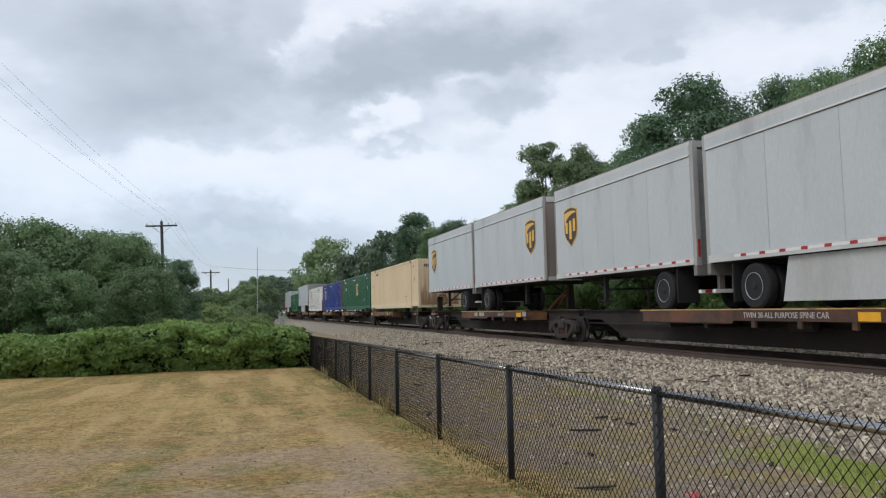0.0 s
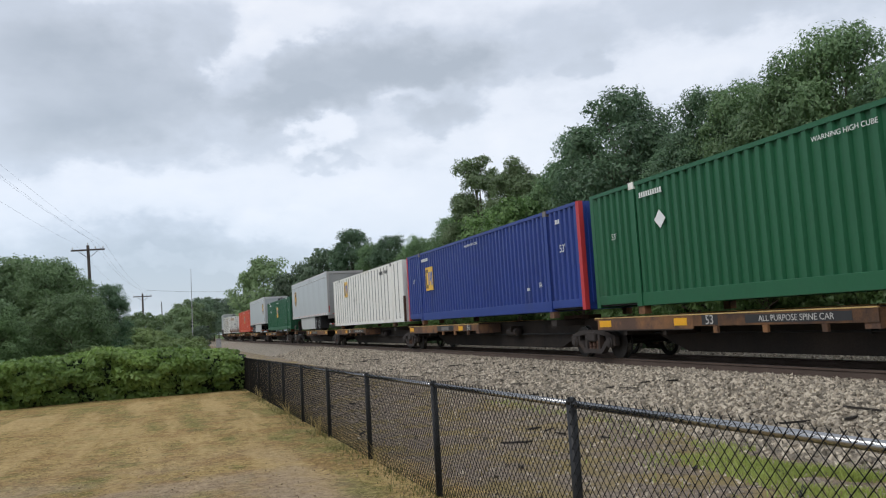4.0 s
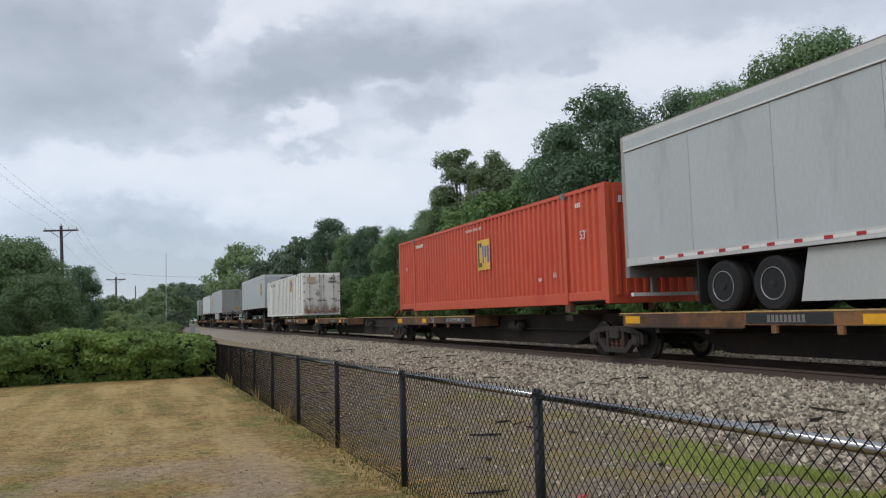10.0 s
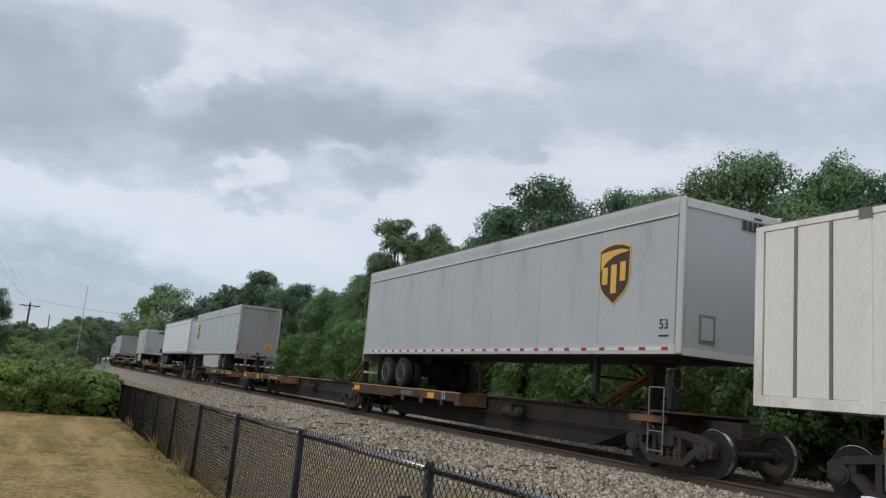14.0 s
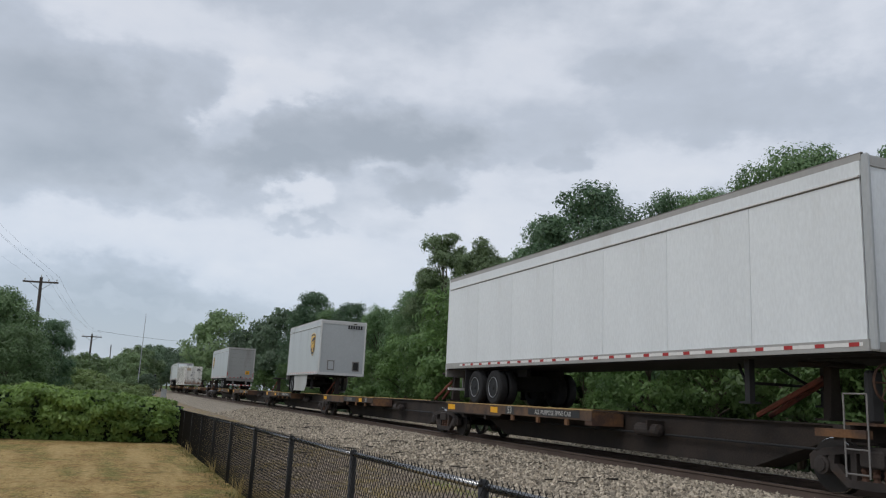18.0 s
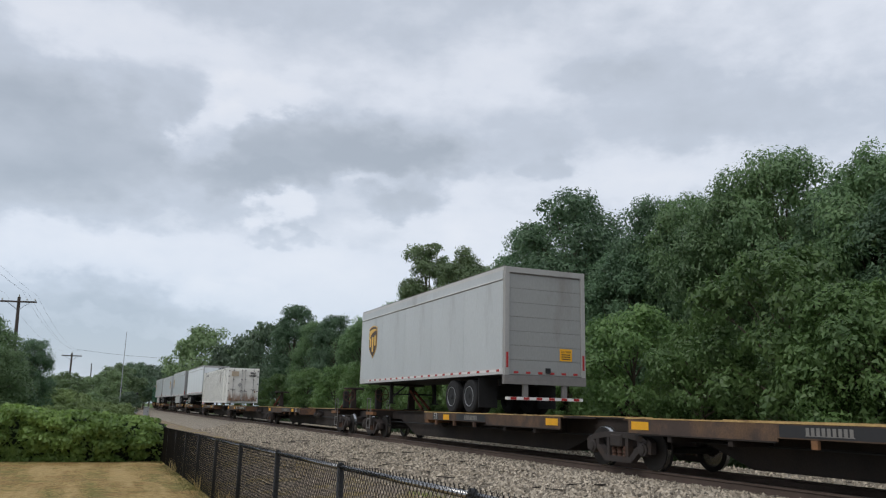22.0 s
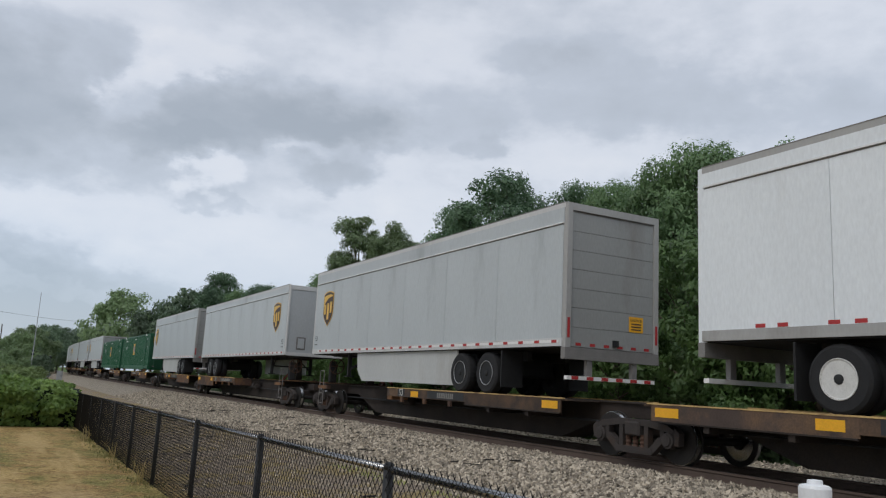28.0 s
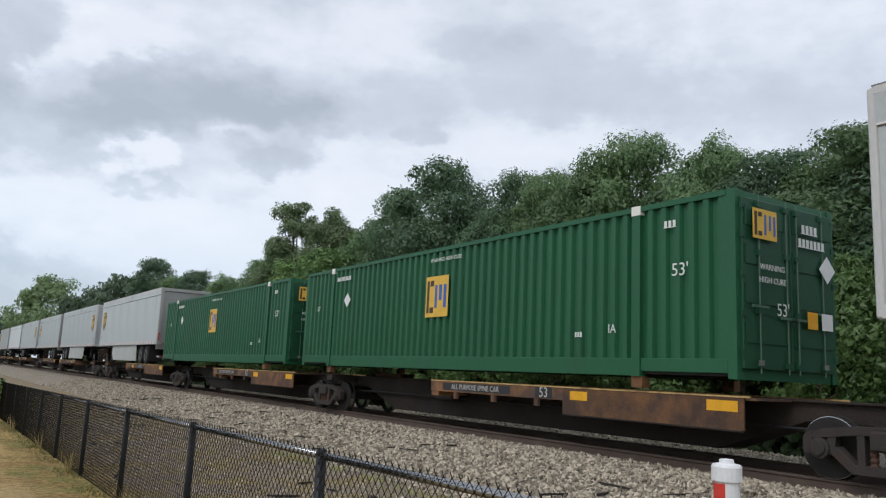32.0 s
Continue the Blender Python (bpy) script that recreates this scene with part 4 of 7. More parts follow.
def rough_growth():
    """Weeds and brush behind the hedge and along the foot of the wood."""
    rng = np.random.default_rng(31)
    k = 9000
    y = rng.uniform(35, 120, k)
    x = rng.uniform(-30, -0.6, k)
    z = rng.uniform(-0.4, 1.25, k) * (0.6 + 0.4 * np.sin(x * 0.7) * np.sin(y * 0.35))
    me = leaf_mesh("scrub", np.stack([x, y, z], 1), np.tile((0, -0.4, 1.0), (k, 1)), 0.30, M_LEAF_LIGHT, rng, 1.4)
    tagged(new("scrub", me), "rank green weeds and scrub behind the hedge", "scrub", kind="stuff")
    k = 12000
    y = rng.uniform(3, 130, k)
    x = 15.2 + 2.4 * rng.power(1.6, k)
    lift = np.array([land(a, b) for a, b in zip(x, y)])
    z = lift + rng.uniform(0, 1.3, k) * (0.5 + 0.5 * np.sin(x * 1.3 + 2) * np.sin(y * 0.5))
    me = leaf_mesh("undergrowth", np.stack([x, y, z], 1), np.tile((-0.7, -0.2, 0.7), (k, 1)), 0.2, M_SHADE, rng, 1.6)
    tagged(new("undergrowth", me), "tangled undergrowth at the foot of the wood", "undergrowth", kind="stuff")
    # backing leaves added behind the first trees, the wood's shade in their dark colour
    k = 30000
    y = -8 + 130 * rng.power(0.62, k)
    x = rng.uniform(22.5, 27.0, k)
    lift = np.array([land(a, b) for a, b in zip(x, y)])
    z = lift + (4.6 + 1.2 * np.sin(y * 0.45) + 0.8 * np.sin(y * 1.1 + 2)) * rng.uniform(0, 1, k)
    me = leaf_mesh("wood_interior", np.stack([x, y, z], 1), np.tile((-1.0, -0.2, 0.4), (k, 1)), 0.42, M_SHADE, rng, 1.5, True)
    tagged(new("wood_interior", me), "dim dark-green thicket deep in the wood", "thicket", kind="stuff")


rough_growth()


def blades(name, spots, high, mat, label, rng, width=0.006, category="grass", slant=0.45):
    k = len(spots)
    p = np.array(spots)
    a = rng.uniform(0, 6.28, k)
    h = (high * rng.uniform(0.5, 1.3, k))[:, None]
    side = np.stack([np.cos(a), np.sin(a), np.zeros(k)], 1) * width * rng.uniform(0.7, 1.5, (k, 1))
    bend = np.concatenate([rng.normal(0, slant, (k, 2)), np.ones((k, 1))], 1)
    tip = p + bend * h
    mid = p + bend * h * 0.5 * np.array([0.6, 0.6, 1.1])
    verts = np.stack([p - side, p + side, mid + side * 0.7, tip, mid - side * 0.7], 1).reshape(-1, 3)
    f = (np.array([(0, 1, 2), (0, 2, 4), (4, 2, 3)])[None] + 5 * np.arange(k)[:, None, None]).reshape(-1, 3)
    me = bpy.data.meshes.new(name)
    me.from_pydata(verts.tolist(), [], f.tolist())
    me.materials.append(mat)
    return tagged(new(name, me), label, category, kind="stuff")


def make_grass():
    rng = np.random.default_rng(41)

    def on(x, y):
        return [(a, b, land(a, b) - 0.005) for a, b in zip(x, y)]
    k = 34000
    x, y = rng.uniform(-14, 0.0, k), 6.0 + 25.5 * rng.power(0.9, k)
    keep = np.array([noise.noise((a * 0.5, b * 0.3, 3)) + rng.uniform(-0.5, 0.5) > -0.12 for a, b in zip(x, y)])
    blades("lawn_grass", on(x[keep], y[keep]), 0.016, M_DRYGRASS, "short dry mown grass", rng, 0.006, slant=2.4)
    k = 9000
    x, y = rng.uniform(-12, -0.2, k), 7.0 + 24 * rng.power(0.9, k)
    keep = np.array([noise.noise((a * 0.45 + 9, b * 0.25, 7)) + 0.5 * noise.noise((a * 4, b * 4, 1)) > 0.22 for a, b in zip(x, y)])
    blades("green_lawn_grass", on(x[keep], y[keep]), 0.020, M_LAWNGREEN, "patches of short green grass", rng, 0.006, slant=1.6)
    # long uncut grass at the foot of the fence
    k = 5200
    y = rng.uniform(4, 32.5, k)
    x = rng.normal(-0.06, 0.14, k)
    keep = np.array([noise.noise((0.0, b * 0.8, 2)) + rng.uniform(-0.3, 0.3) > -0.05 for b in y])
    blades("fence_line_grass", on(x[keep], y[keep]), 0.055, M_LAWNGREEN, "ragged dry grass left along the fence", rng, 0.006)
    # tall seeding clumps by the fence
    xs, ys = [], []
    for cx, cy in ((-0.12, 14.6), (-0.08, 19.0), (-0.12, 25.2), (-0.05, 10.4)):
        m = 20
        xs.append(rng.normal(cx, 0.07, m)); ys.append(rng.normal(cy, 0.10, m))
    blades("tall_dry_grass", on(np.concatenate(xs), np.concatenate(ys)), 0.36, M_DRYGRASS, "tall dry seeding grass clumps by the fence", rng, 0.007)
    # the bright patch beyond the fence, and weeds in the dirt
    k = 9000
    x, y = rng.normal(4.0, 0.5, k), rng.normal(6.9, 1.15, k)
    y[:500] = rng.uniform(8, 17, 500)
    x[:500] = rng.normal(4.3, 0.2, 500)
    keep = np.array([noise.noise((a * 1.2, b * 0.9, 4)) > -0.12 and a < 5.3 for a, b in zip(x, y)])
    blades("green_grass_patch", on(x[keep], y[keep]), 0.08, M_GRASS, "bright green grass patch between fence and ballast", rng, 0.007)
    k = 5200
    x, y = rng.uniform(0.15, 4.0, k), rng.uniform(3, 34, k)
    keep = np.array([noise.noise((a * 0.8, b * 0.5, 12)) > 0.02 for a, b in zip(x, y)])
    blades("weeds", on(x[keep], y[keep]), 0.07, M_DRYGRASS, "sparse dry weeds in the gravelly dirt", rng, 0.006, "weeds")


make_grass()


# ---------------------------------------------------------------- poles, wires, the far crossing
def utility_pole(x, y, high, lean=0.0, arms=1, label=""):
    p = tagged(empty("utility_pole", Matrix.Translation((x, y, land(x, y) - 0.02)) @ pose(0, 0, 0, 0, -lean, 0)), label or "tall dark wooden utility pole with a crossarm", "utility pole", "utility poles")
    bm = bmesh.new(); tube(bm, (0, 0, -0.5), (0, 0, high), 0.17, 0.11, 10); part("pole", bm, M_POLE, p)
    for k in range(arms):
        z = high - 0.45 - 0.9 * k
        bm = bmesh.new(); box(bm, -1.25, 1.25, -0.16, -0.05, z, z + 0.13, 0.01); part("crossarm", bm, M_POLE, p)
        for sx in (-1, 1):
            bm = bmesh.new(); tube(bm, (sx * 0.75, -0.1, z), (0, -0.08, z - 0.6), 0.018, sides=5); part("brace", bm, M_DARKMETAL, p)
        for sx in (-1.12, 0.55, 1.12):
            bm = bmesh.new(); lathe(bm, [(z + 0.13, 0.02), (z + 0.19, 0.02), (z + 0.20, 0.05), (z + 0.27, 0.055), (z + 0.33, 0.03)], "z", 8, (sx, -0.1, 0)); part("insulator", bm, M_GLASSY, p)
    bm = bmesh.new(); lathe(bm, [(high, 0.02), (high + 0.1, 0.05), (high + 0.2, 0.03)], "z", 8); part("insulator", bm, M_GLASSY, p)
    return p


utility_pole(-8.55, 68.0, 10.05, 2.0)
utility_pole(-6.5, 118.0, 8.65, 0.6, label="distant wooden utility pole with a crossarm and ivy")
bm = bmesh.new(); tube(bm, (-4.3, 150, -0.6), (-4.5, 150, 8.2), 0.12, 0.08, 7)
tagged(part("bare_pole", bm, M_POLE), "distant bare wooden pole", "utility pole", "utility poles")
bm = bmesh.new(); tube(bm, (0.05, 120, -0.6), (0.05, 120, 11.6), 0.08, 0.035, 7)
tagged(part("antenna_mast", bm, M_GALV), "slim grey radio mast beside the track", "mast")


def wire_run(a, b, sag, r=0.02):
    bm = bmesh.new()
    a, b = Vector(a), Vector(b)
    pts = [a.lerp(b, i / 14) - Vector((0, 0, sag * 4 * (i / 14) * (1 - i / 14))) for i in range(15)]
    side = (b - a).cross(Vector((0, 0, 1))).normalized() * r
    rings = [[bm.verts.new(p + o) for o in (side, Vector((0, 0, r)), -side, Vector((0, 0, -r)))] for p in pts]
    for p, q in zip(rings, rings[1:]):
        for i in range(4):
            bm.faces.new((p[i], p[(i + 1) % 4], q[(i + 1) % 4], q[i]))
    tagged(part("overhead_wire", bm, M_DARKMETAL), "thin black overhead wire slung between poles", "overhead wire", "overhead wires")


for dx, dz in ((-1.1, 9.7), (0.55, 9.7), (1.1, 9.7), (0.0, 10.05)):
    wire_run((-8.75 + dx, 68.0, dz - 0.05), (-6.5 + dx, 118.0, dz - 1.4), 0.9, 0.006)
    wire_run((-8.75 + dx, 68.0, dz - 0.05), (-13.6 + dx, -8.0, dz + 2.6), 1.0, 0.0045)
wire_run((-6.0, 118.0, 8.6), (20.5, 125.0, 9.0), 0.7, 0.014)


def signal_mast(x, y, high):
    s = tagged(empty("signal_mast", pose(x, y, land(x, y))), "slim railway signal mast with dark hooded lamps", "signal mast", "signal masts")
    bm = bmesh.new(); tube(bm, (0, 0, -0.3), (0, 0, high), 0.07, sides=8); part("mast", bm, M_GALV, s)
    for k in range(2):
        bm = bmesh.new(); lathe(bm, [(-0.14, 0.22), (-0.12, 0.22), (0.0, 0.10), (0.06, 0.08)], "y", 12, (0, -0.1, high - 0.3 - 0.5 * k)); part("lamp_hood", bm, M_DARKMETAL, s)
    bm = bmesh.new(); box(bm, -0.3, 0.3, -0.2, 0.2, 0.0, 0.8, 0.03); part("base_case", bm, M_GALV, s)


signal_mast(0.2, 128, 4.6)
signal_mast(3.2, 146, 3.6)


def equipment_cabinet(x, y, w, h):
    c = tagged(empty("equipment_cabinet", pose(x, y, land(x, y))), "pale metal signal cabinet beside the crossing", "cabinet", "signal cabinets")
    bm = bmesh.new(); box(bm, -w / 2, w / 2, -0.4, 0.4, -0.2, h, 0.03); part("case", bm, M_GALV, c)
    bm = bmesh.new(); box(bm, -w / 2 - 0.06, w / 2 + 0.06, -0.48, 0.48, h, h + 0.08, 0.02); part("roof", bm, M_GALV, c)
    bm = bmesh.new(); box(bm, -w / 2 + 0.06, w / 2 - 0.06, -0.425, -0.402, 0.1, h - 0.08); part("door", bm, M_GALV, c)
    bm = bmesh.new(); box(bm, w / 2 - 0.2, w / 2 - 0.14, -0.45, -0.426, h * 0.45, h * 0.6); part("handle", bm, M_DARKMETAL, c)


equipment_cabinet(1.7, 118, 0.9, 1.3)
equipment_cabinet(3.6, 119, 0.7, 1.2)

# ---------------------------------------------------------------- the train: materials
def paint(name, color, rough=0.5, dirt=(0.16, 0.13, 0.10), at=0.70, var=0.10, scale=0.7):
    return material(name, color, rough, 0, var, scale, 25, 0.06, stain=dirt, stain_at=at, stretch=(1, 1, 0.35))


M_GREEN = paint("green_container_paint", (0.015, 0.106, 0.046), 0.45, (0.02, 0.075, 0.036), 0.66)
M_ORANGE = paint("orange_container_paint", (0.60, 0.105, 0.055), 0.5, (0.50, 0.045, 0.035), 0.64)
M_BLUE = paint("blue_container_paint", (0.022, 0.050, 0.235), 0.45, (0.03, 0.045, 0.14), 0.66)
M_RED = paint("red_post_paint", (0.50, 0.045, 0.05), 0.5)
M_BEIGE = paint("beige_container_paint", (0.76, 0.615, 0.405), 0.55, (0.62, 0.48, 0.30), 0.66)
M_OFFWHITE = paint("off_white_panel", (0.82, 0.805, 0.755), 0.5, (0.58, 0.51, 0.41), 0.63)
M_SILVER = paint("silver_grey_panel", (0.46, 0.49, 0.50), 0.42, (0.33, 0.35, 0.355), 0.62)
M_SILVER_B = paint("pale_grey_panel", (0.50, 0.53, 0.54), 0.42, (0.37, 0.385, 0.39), 0.62)
M_TRAILWHITE = paint("white_trailer_panel", (0.74, 0.77, 0.785), 0.4, (0.65, 0.66, 0.65), 0.66)
M_ALU = paint("aluminium_rail", (0.56, 0.56, 0.55), 0.45, (0.40, 0.39, 0.37), 0.62)
M_PALERAIL = paint("pale_moulding", (0.70, 0.70, 0.69), 0.45, (0.55, 0.54, 0.52), 0.64)
M_NOSE = paint("grey_nose_panel", (0.42, 0.44, 0.45), 0.45, (0.33, 0.33, 0.33), 0.64)
M_DOOR = paint("roll_door_slat", (0.30, 0.305, 0.295), 0.5, (0.20, 0.185, 0.165), 0.60)
M_RUSTSTAIN = material("rust_stain", (0.27, 0.155, 0.09), 0.85, 0, 0.4, 9, 60, 0.1, stain=(0.12, 0.06, 0.035), stain_at=0.55)
M_TAN = paint("faded_tan_emblem", (0.50, 0.40, 0.29), 0.55, (0.40, 0.33, 0.25), 0.6)
M_GHOST = paint("worn_emblem_ghost", (0.36, 0.335, 0.30), 0.6, (0.70, 0.68, 0.62), 0.52, 0.2, 3.0)
M_WORNNOSE = paint("brownish_worn_nose", (0.27, 0.235, 0.21), 0.55, (0.20, 0.165, 0.14), 0.58)
M_DULL = paint("dull_weathered_rail", (0.37, 0.365, 0.35), 0.5, (0.27, 0.255, 0.24), 0.6)
M_DOORWHITE = paint("rust_spotted_white_door", (0.76, 0.735, 0.68), 0.5, (0.27, 0.15, 0.085), 0.56)
M_RUSTRED = material("rust_red_paint", (0.20, 0.060, 0.035), 0.8, 0, 0.3, 4, 40, 0.15, stain=(0.07, 0.035, 0.025), stain_at=0.55)
M_SEAM = material("grey_seam_strip", (0.20, 0.19, 0.18), 0.7, 0, 0.2, 4, 40, 0.05)
M_RUSTY = material("rusty_fitting", (0.085, 0.045, 0.03), 0.85, 0, 0.35, 5, 50, 0.25)
M_SPINE = material("grimy_brown_steel", (0.034, 0.025, 0.020), 0.85, 0.0, 0.35, 1.3, 30, 0.2, stain=(0.022, 0.018, 0.016), stain_at=0.52)
M_TRAY = material("weathered_orange_steel", (0.215, 0.105, 0.045), 0.8, 0, 0.3, 1.6, 30, 0.15, stain=(0.085, 0.05, 0.036), stain_at=0.5, random_ob=0.3)
M_TRAY_RED = material("red_brown_steel", (0.15, 0.062, 0.036), 0.8, 0, 0.3, 1.6, 30, 0.15, stain=(0.07, 0.045, 0.035), stain_at=0.5, random_ob=0.25)
M_TRAY_DARK = material("dark_brown_steel", (0.13, 0.078, 0.045), 0.8, 0, 0.3, 1.6, 30, 0.15, stain=(0.06, 0.042, 0.034), stain_at=0.5, random_ob=0.25)
M_TRAY_YELLOW = material("faded_yellow_steel", (0.40, 0.225, 0.07), 0.75, 0, 0.3, 1.6, 30, 0.15, stain=(0.16, 0.09, 0.05), stain_at=0.58, random_ob=0.2)
M_EDGE = material("worn_yellow_edge", (0.52, 0.35, 0.14), 0.75, 0, 0.25, 2.5, 30, 0.1, stain=(0.22, 0.13, 0.07), stain_at=0.6)
M_YELLOW = material("yellow_reflector", (0.80, 0.40, 0.02), 0.45, 0, 0.15, 6, 50, 0.03)
M_BOGIE = material("cast_steel_truck", (0.040, 0.033, 0.030), 0.85, 0.0, 0.3, 4, 40, 0.2, stain=(0.055, 0.034, 0.024), stain_at=0.6)
M_WHEEL = material("wheel_steel", (0.022, 0.019, 0.017), 0.75, 0.1, 0.25, 4, 40, 0.1)
M_TREAD = material("bright_wheel_tread", (0.45, 0.45, 0.45), 0.25, 1.0, 0.1, 6, 50, 0.02)
M_TYRE = material("tyre_rubber", (0.018, 0.018, 0.019), 0.85, 0, 0.2, 8, 50, 0.15)
M_RIM = material("rim_steel", (0.018, 0.018, 0.019), 0.5, 0.2, 0.15, 6, 50, 0.03)
M_RIMWHITE = material("white_rim", (0.62, 0.61, 0.58), 0.5, 0.0, 0.15, 6, 50, 0.03)
M_CHASSIS = material("black_chassis", (0.022, 0.022, 0.023), 0.75, 0.0, 0.25, 4, 40, 0.1)
M_SKIRT = paint("side_skirt", (0.48, 0.49, 0.48), 0.5, (0.38, 0.37, 0.345), 0.62)
M_REDREF = material("red_reflector", (0.40, 0.03, 0.03), 0.4, 0, 0.12, 8, 60, 0.02)
M_WHITEREF = material("white_reflector", (0.75, 0.74, 0.72), 0.4, 0, 0.1, 8, 60, 0.02)
M_BROWN = material("brown_emblem", (0.060, 0.030, 0.018), 0.45, 0, 0.12, 4, 50, 0.02)
M_GOLD = material("gold_emblem", (0.76, 0.47, 0.09), 0.45, 0, 0.12, 4, 50, 0.02)
M_EMBYELLOW = material("yellow_emblem", (0.74, 0.46, 0.07), 0.5, 0, 0.15, 3, 40, 0.02, stain=(0.60, 0.36, 0.07), stain_at=0.62)
M_EMBBLUE = material("blue_emblem", (0.05, 0.13, 0.45), 0.5, 0, 0.12, 4, 50, 0.02)
M_EMBDARK = material("dark_emblem", (0.07, 0.045, 0.025), 0.5, 0, 0.12, 4, 50, 0.02)
M_MARK = material("white_marking", (0.72, 0.74, 0.72), 0.5, 0, 0.1, 9, 60, 0.0)
M_BARMARK = material("grimy_marking", (0.20, 0.19, 0.175), 0.6, 0, 0.2, 9, 60, 0.0)
M_DIMMARK = material("faded_marking", (0.50, 0.49, 0.46), 0.6, 0, 0.2, 9, 60, 0.0)
M_BLACKMARK = material("black_marking", (0.03, 0.03, 0.032), 0.5, 0, 0.1, 9, 60, 0.0)



def streaked(name, color, dirt, low, high, rough=0.55):
    """Paint with grime that has run down it: thick at the bottom edge, thinning upwards in ragged vertical streaks."""
    m = paint(name, color, rough, tuple(0.8 * c for c in color), 0.66)
    n, l = m.node_tree.nodes, m.node_tree.links
    p = n["Principled BSDF"]
    was = p.inputs["Base Color"].links[0].from_socket
    tc, sep = n.new("ShaderNodeTexCoord"), n.new("ShaderNodeSeparateXYZ")
    l.new(tc.outputs["Object"], sep.inputs[0])
    mp = n.new("ShaderNodeMapping"); mp.inputs["Scale"].default_value = (9, 9, 0.7)
    l.new(tc.outputs["Object"], mp.inputs[0])
    t = n.new("ShaderNodeTexNoise"); t.inputs["Scale"].default_value, t.inputs["Detail"].default_value = 1.0, 7
    l.new(mp.outputs[0], t.inputs["Vector"])
    ad = n.new("ShaderNodeMath"); ad.operation = 'MULTIPLY_ADD'
    ad.inputs[1].default_value = -2.2 * (high - low)
    l.new(t.outputs["Fac"], ad.inputs[0]); l.new(sep.outputs[2], ad.inputs[2])
    r = n.new("ShaderNodeMapRange"); r.interpolation_type = 'SMOOTHSTEP'
    mid = -1.1 * (high - low)
    r.inputs["From Min"].default_value, r.inputs["From Max"].default_value = mid + low, mid + high
    r.inputs["To Min"].default_value, r.inputs["To Max"].default_value = 0.85, 0.0
    l.new(ad.outputs[0], r.inputs["Value"])
    mix = n.new("ShaderNodeMix"); mix.data_type = 'RGBA'
    l.new(r.outputs[0], mix.inputs[0]); l.new(was, mix.inputs[6]); mix.inputs[7].default_value = (*dirt, 1)
    l.new(mix.outputs[2], p.inputs["Base Color"])
    return m


M_BEIGE_END = streaked("rust_washed_beige_end", (0.74, 0.60, 0.40), (0.30, 0.165, 0.085), 0.1, 1.7)
M_WHITE_DOOR = streaked("rust_streaked_white_door", (0.76, 0.735, 0.68), (0.25, 0.13, 0.07), 0.15, 1.0)
M_GREENROD = paint("green_painted_rod", (0.075, 0.15, 0.10), 0.5)
# container green darkened for the doors: that end's shade is in the colour
M_GREEN_SHADED = paint("dark_green_door_paint", (0.011, 0.070, 0.034), 0.5, (0.015, 0.05, 0.026), 0.62)

MESHES = {}


def once(key, mat, build):
    """A mesh built on first use and shared after."""
    if key not in MESHES:
        bm = bmesh.new()
        build(bm)
        bmesh.ops.recalc_face_normals(bm, faces=bm.faces)
        me = bpy.data.meshes.new(str(key[0]))
        bm.to_mesh(me); bm.free()
        me.materials.append(mat)
        MESHES[key] = me
    return MESHES[key]


def piece(name, parent, key, mat, build, m=None, label=""):
    return share(name, once((name, *key, mat.name), mat, build), parent, m, label)


def slab(name, parent, mat, x0, x1, y0, y1, z0, z1, label="", bevel=0.0, m=None):
    return piece(name, parent, (round(x0, 3), round(x1, 3), round(y0, 3), round(y1, 3), round(z0, 3), round(z1, 3)), mat,
                 lambda bm: box(bm, x0, x1, y0, y1, z0, z1, bevel), m, label)


def letters(text, size, mat):
    key = ("letters", text, size, mat.name)
    if key not in MESHES:
        cu = bpy.data.curves.new("letters", 'FONT')
        cu.body, cu.size, cu.extrude, cu.align_x, cu.align_y = text, size, 0.0015, 'CENTER', 'CENTER'
        cu.resolution_u = 3
        ob = bpy.data.objects.new("letters", cu)
        scene.collection.objects.link(ob)
        bpy.context.view_layer.update()
        me = bpy.data.meshes.new_from_object(ob.evaluated_get(bpy.context.evaluated_depsgraph_get()))
        bpy.data.objects.remove(ob)
        me.materials.clear(); me.materials.append(mat)
        MESHES[key] = me
    return MESHES[key]


NEAR = pose(0, 0, 0, 90, 0, -90)    # lettering that reads from -x
FRONT = pose(0, 0, 0, 90, 0, 0)     # lettering that reads from -y


def write(parent, text, size, mat, x, y, z, facing=None, label=""):
    share("lettering", letters(text, size, mat), parent, Matrix.Translation((x, y, z)) @ (facing or NEAR), label)


def bar(parent, mat, x, y, z, w, h, front=False):
    """A plain bar where writing cannot be told, or is a number."""
    if front:
        slab("text_bar", parent, mat, -w / 2, w / 2, -0.002, 0.002, -h / 2, h / 2, m=Matrix.Translation((x, y, z)))
    else:
        slab("text_bar", parent, mat, -0.002, 0.002, -w / 2, w / 2, -h / 2, h / 2, m=Matrix.Translation((x, y, z)))


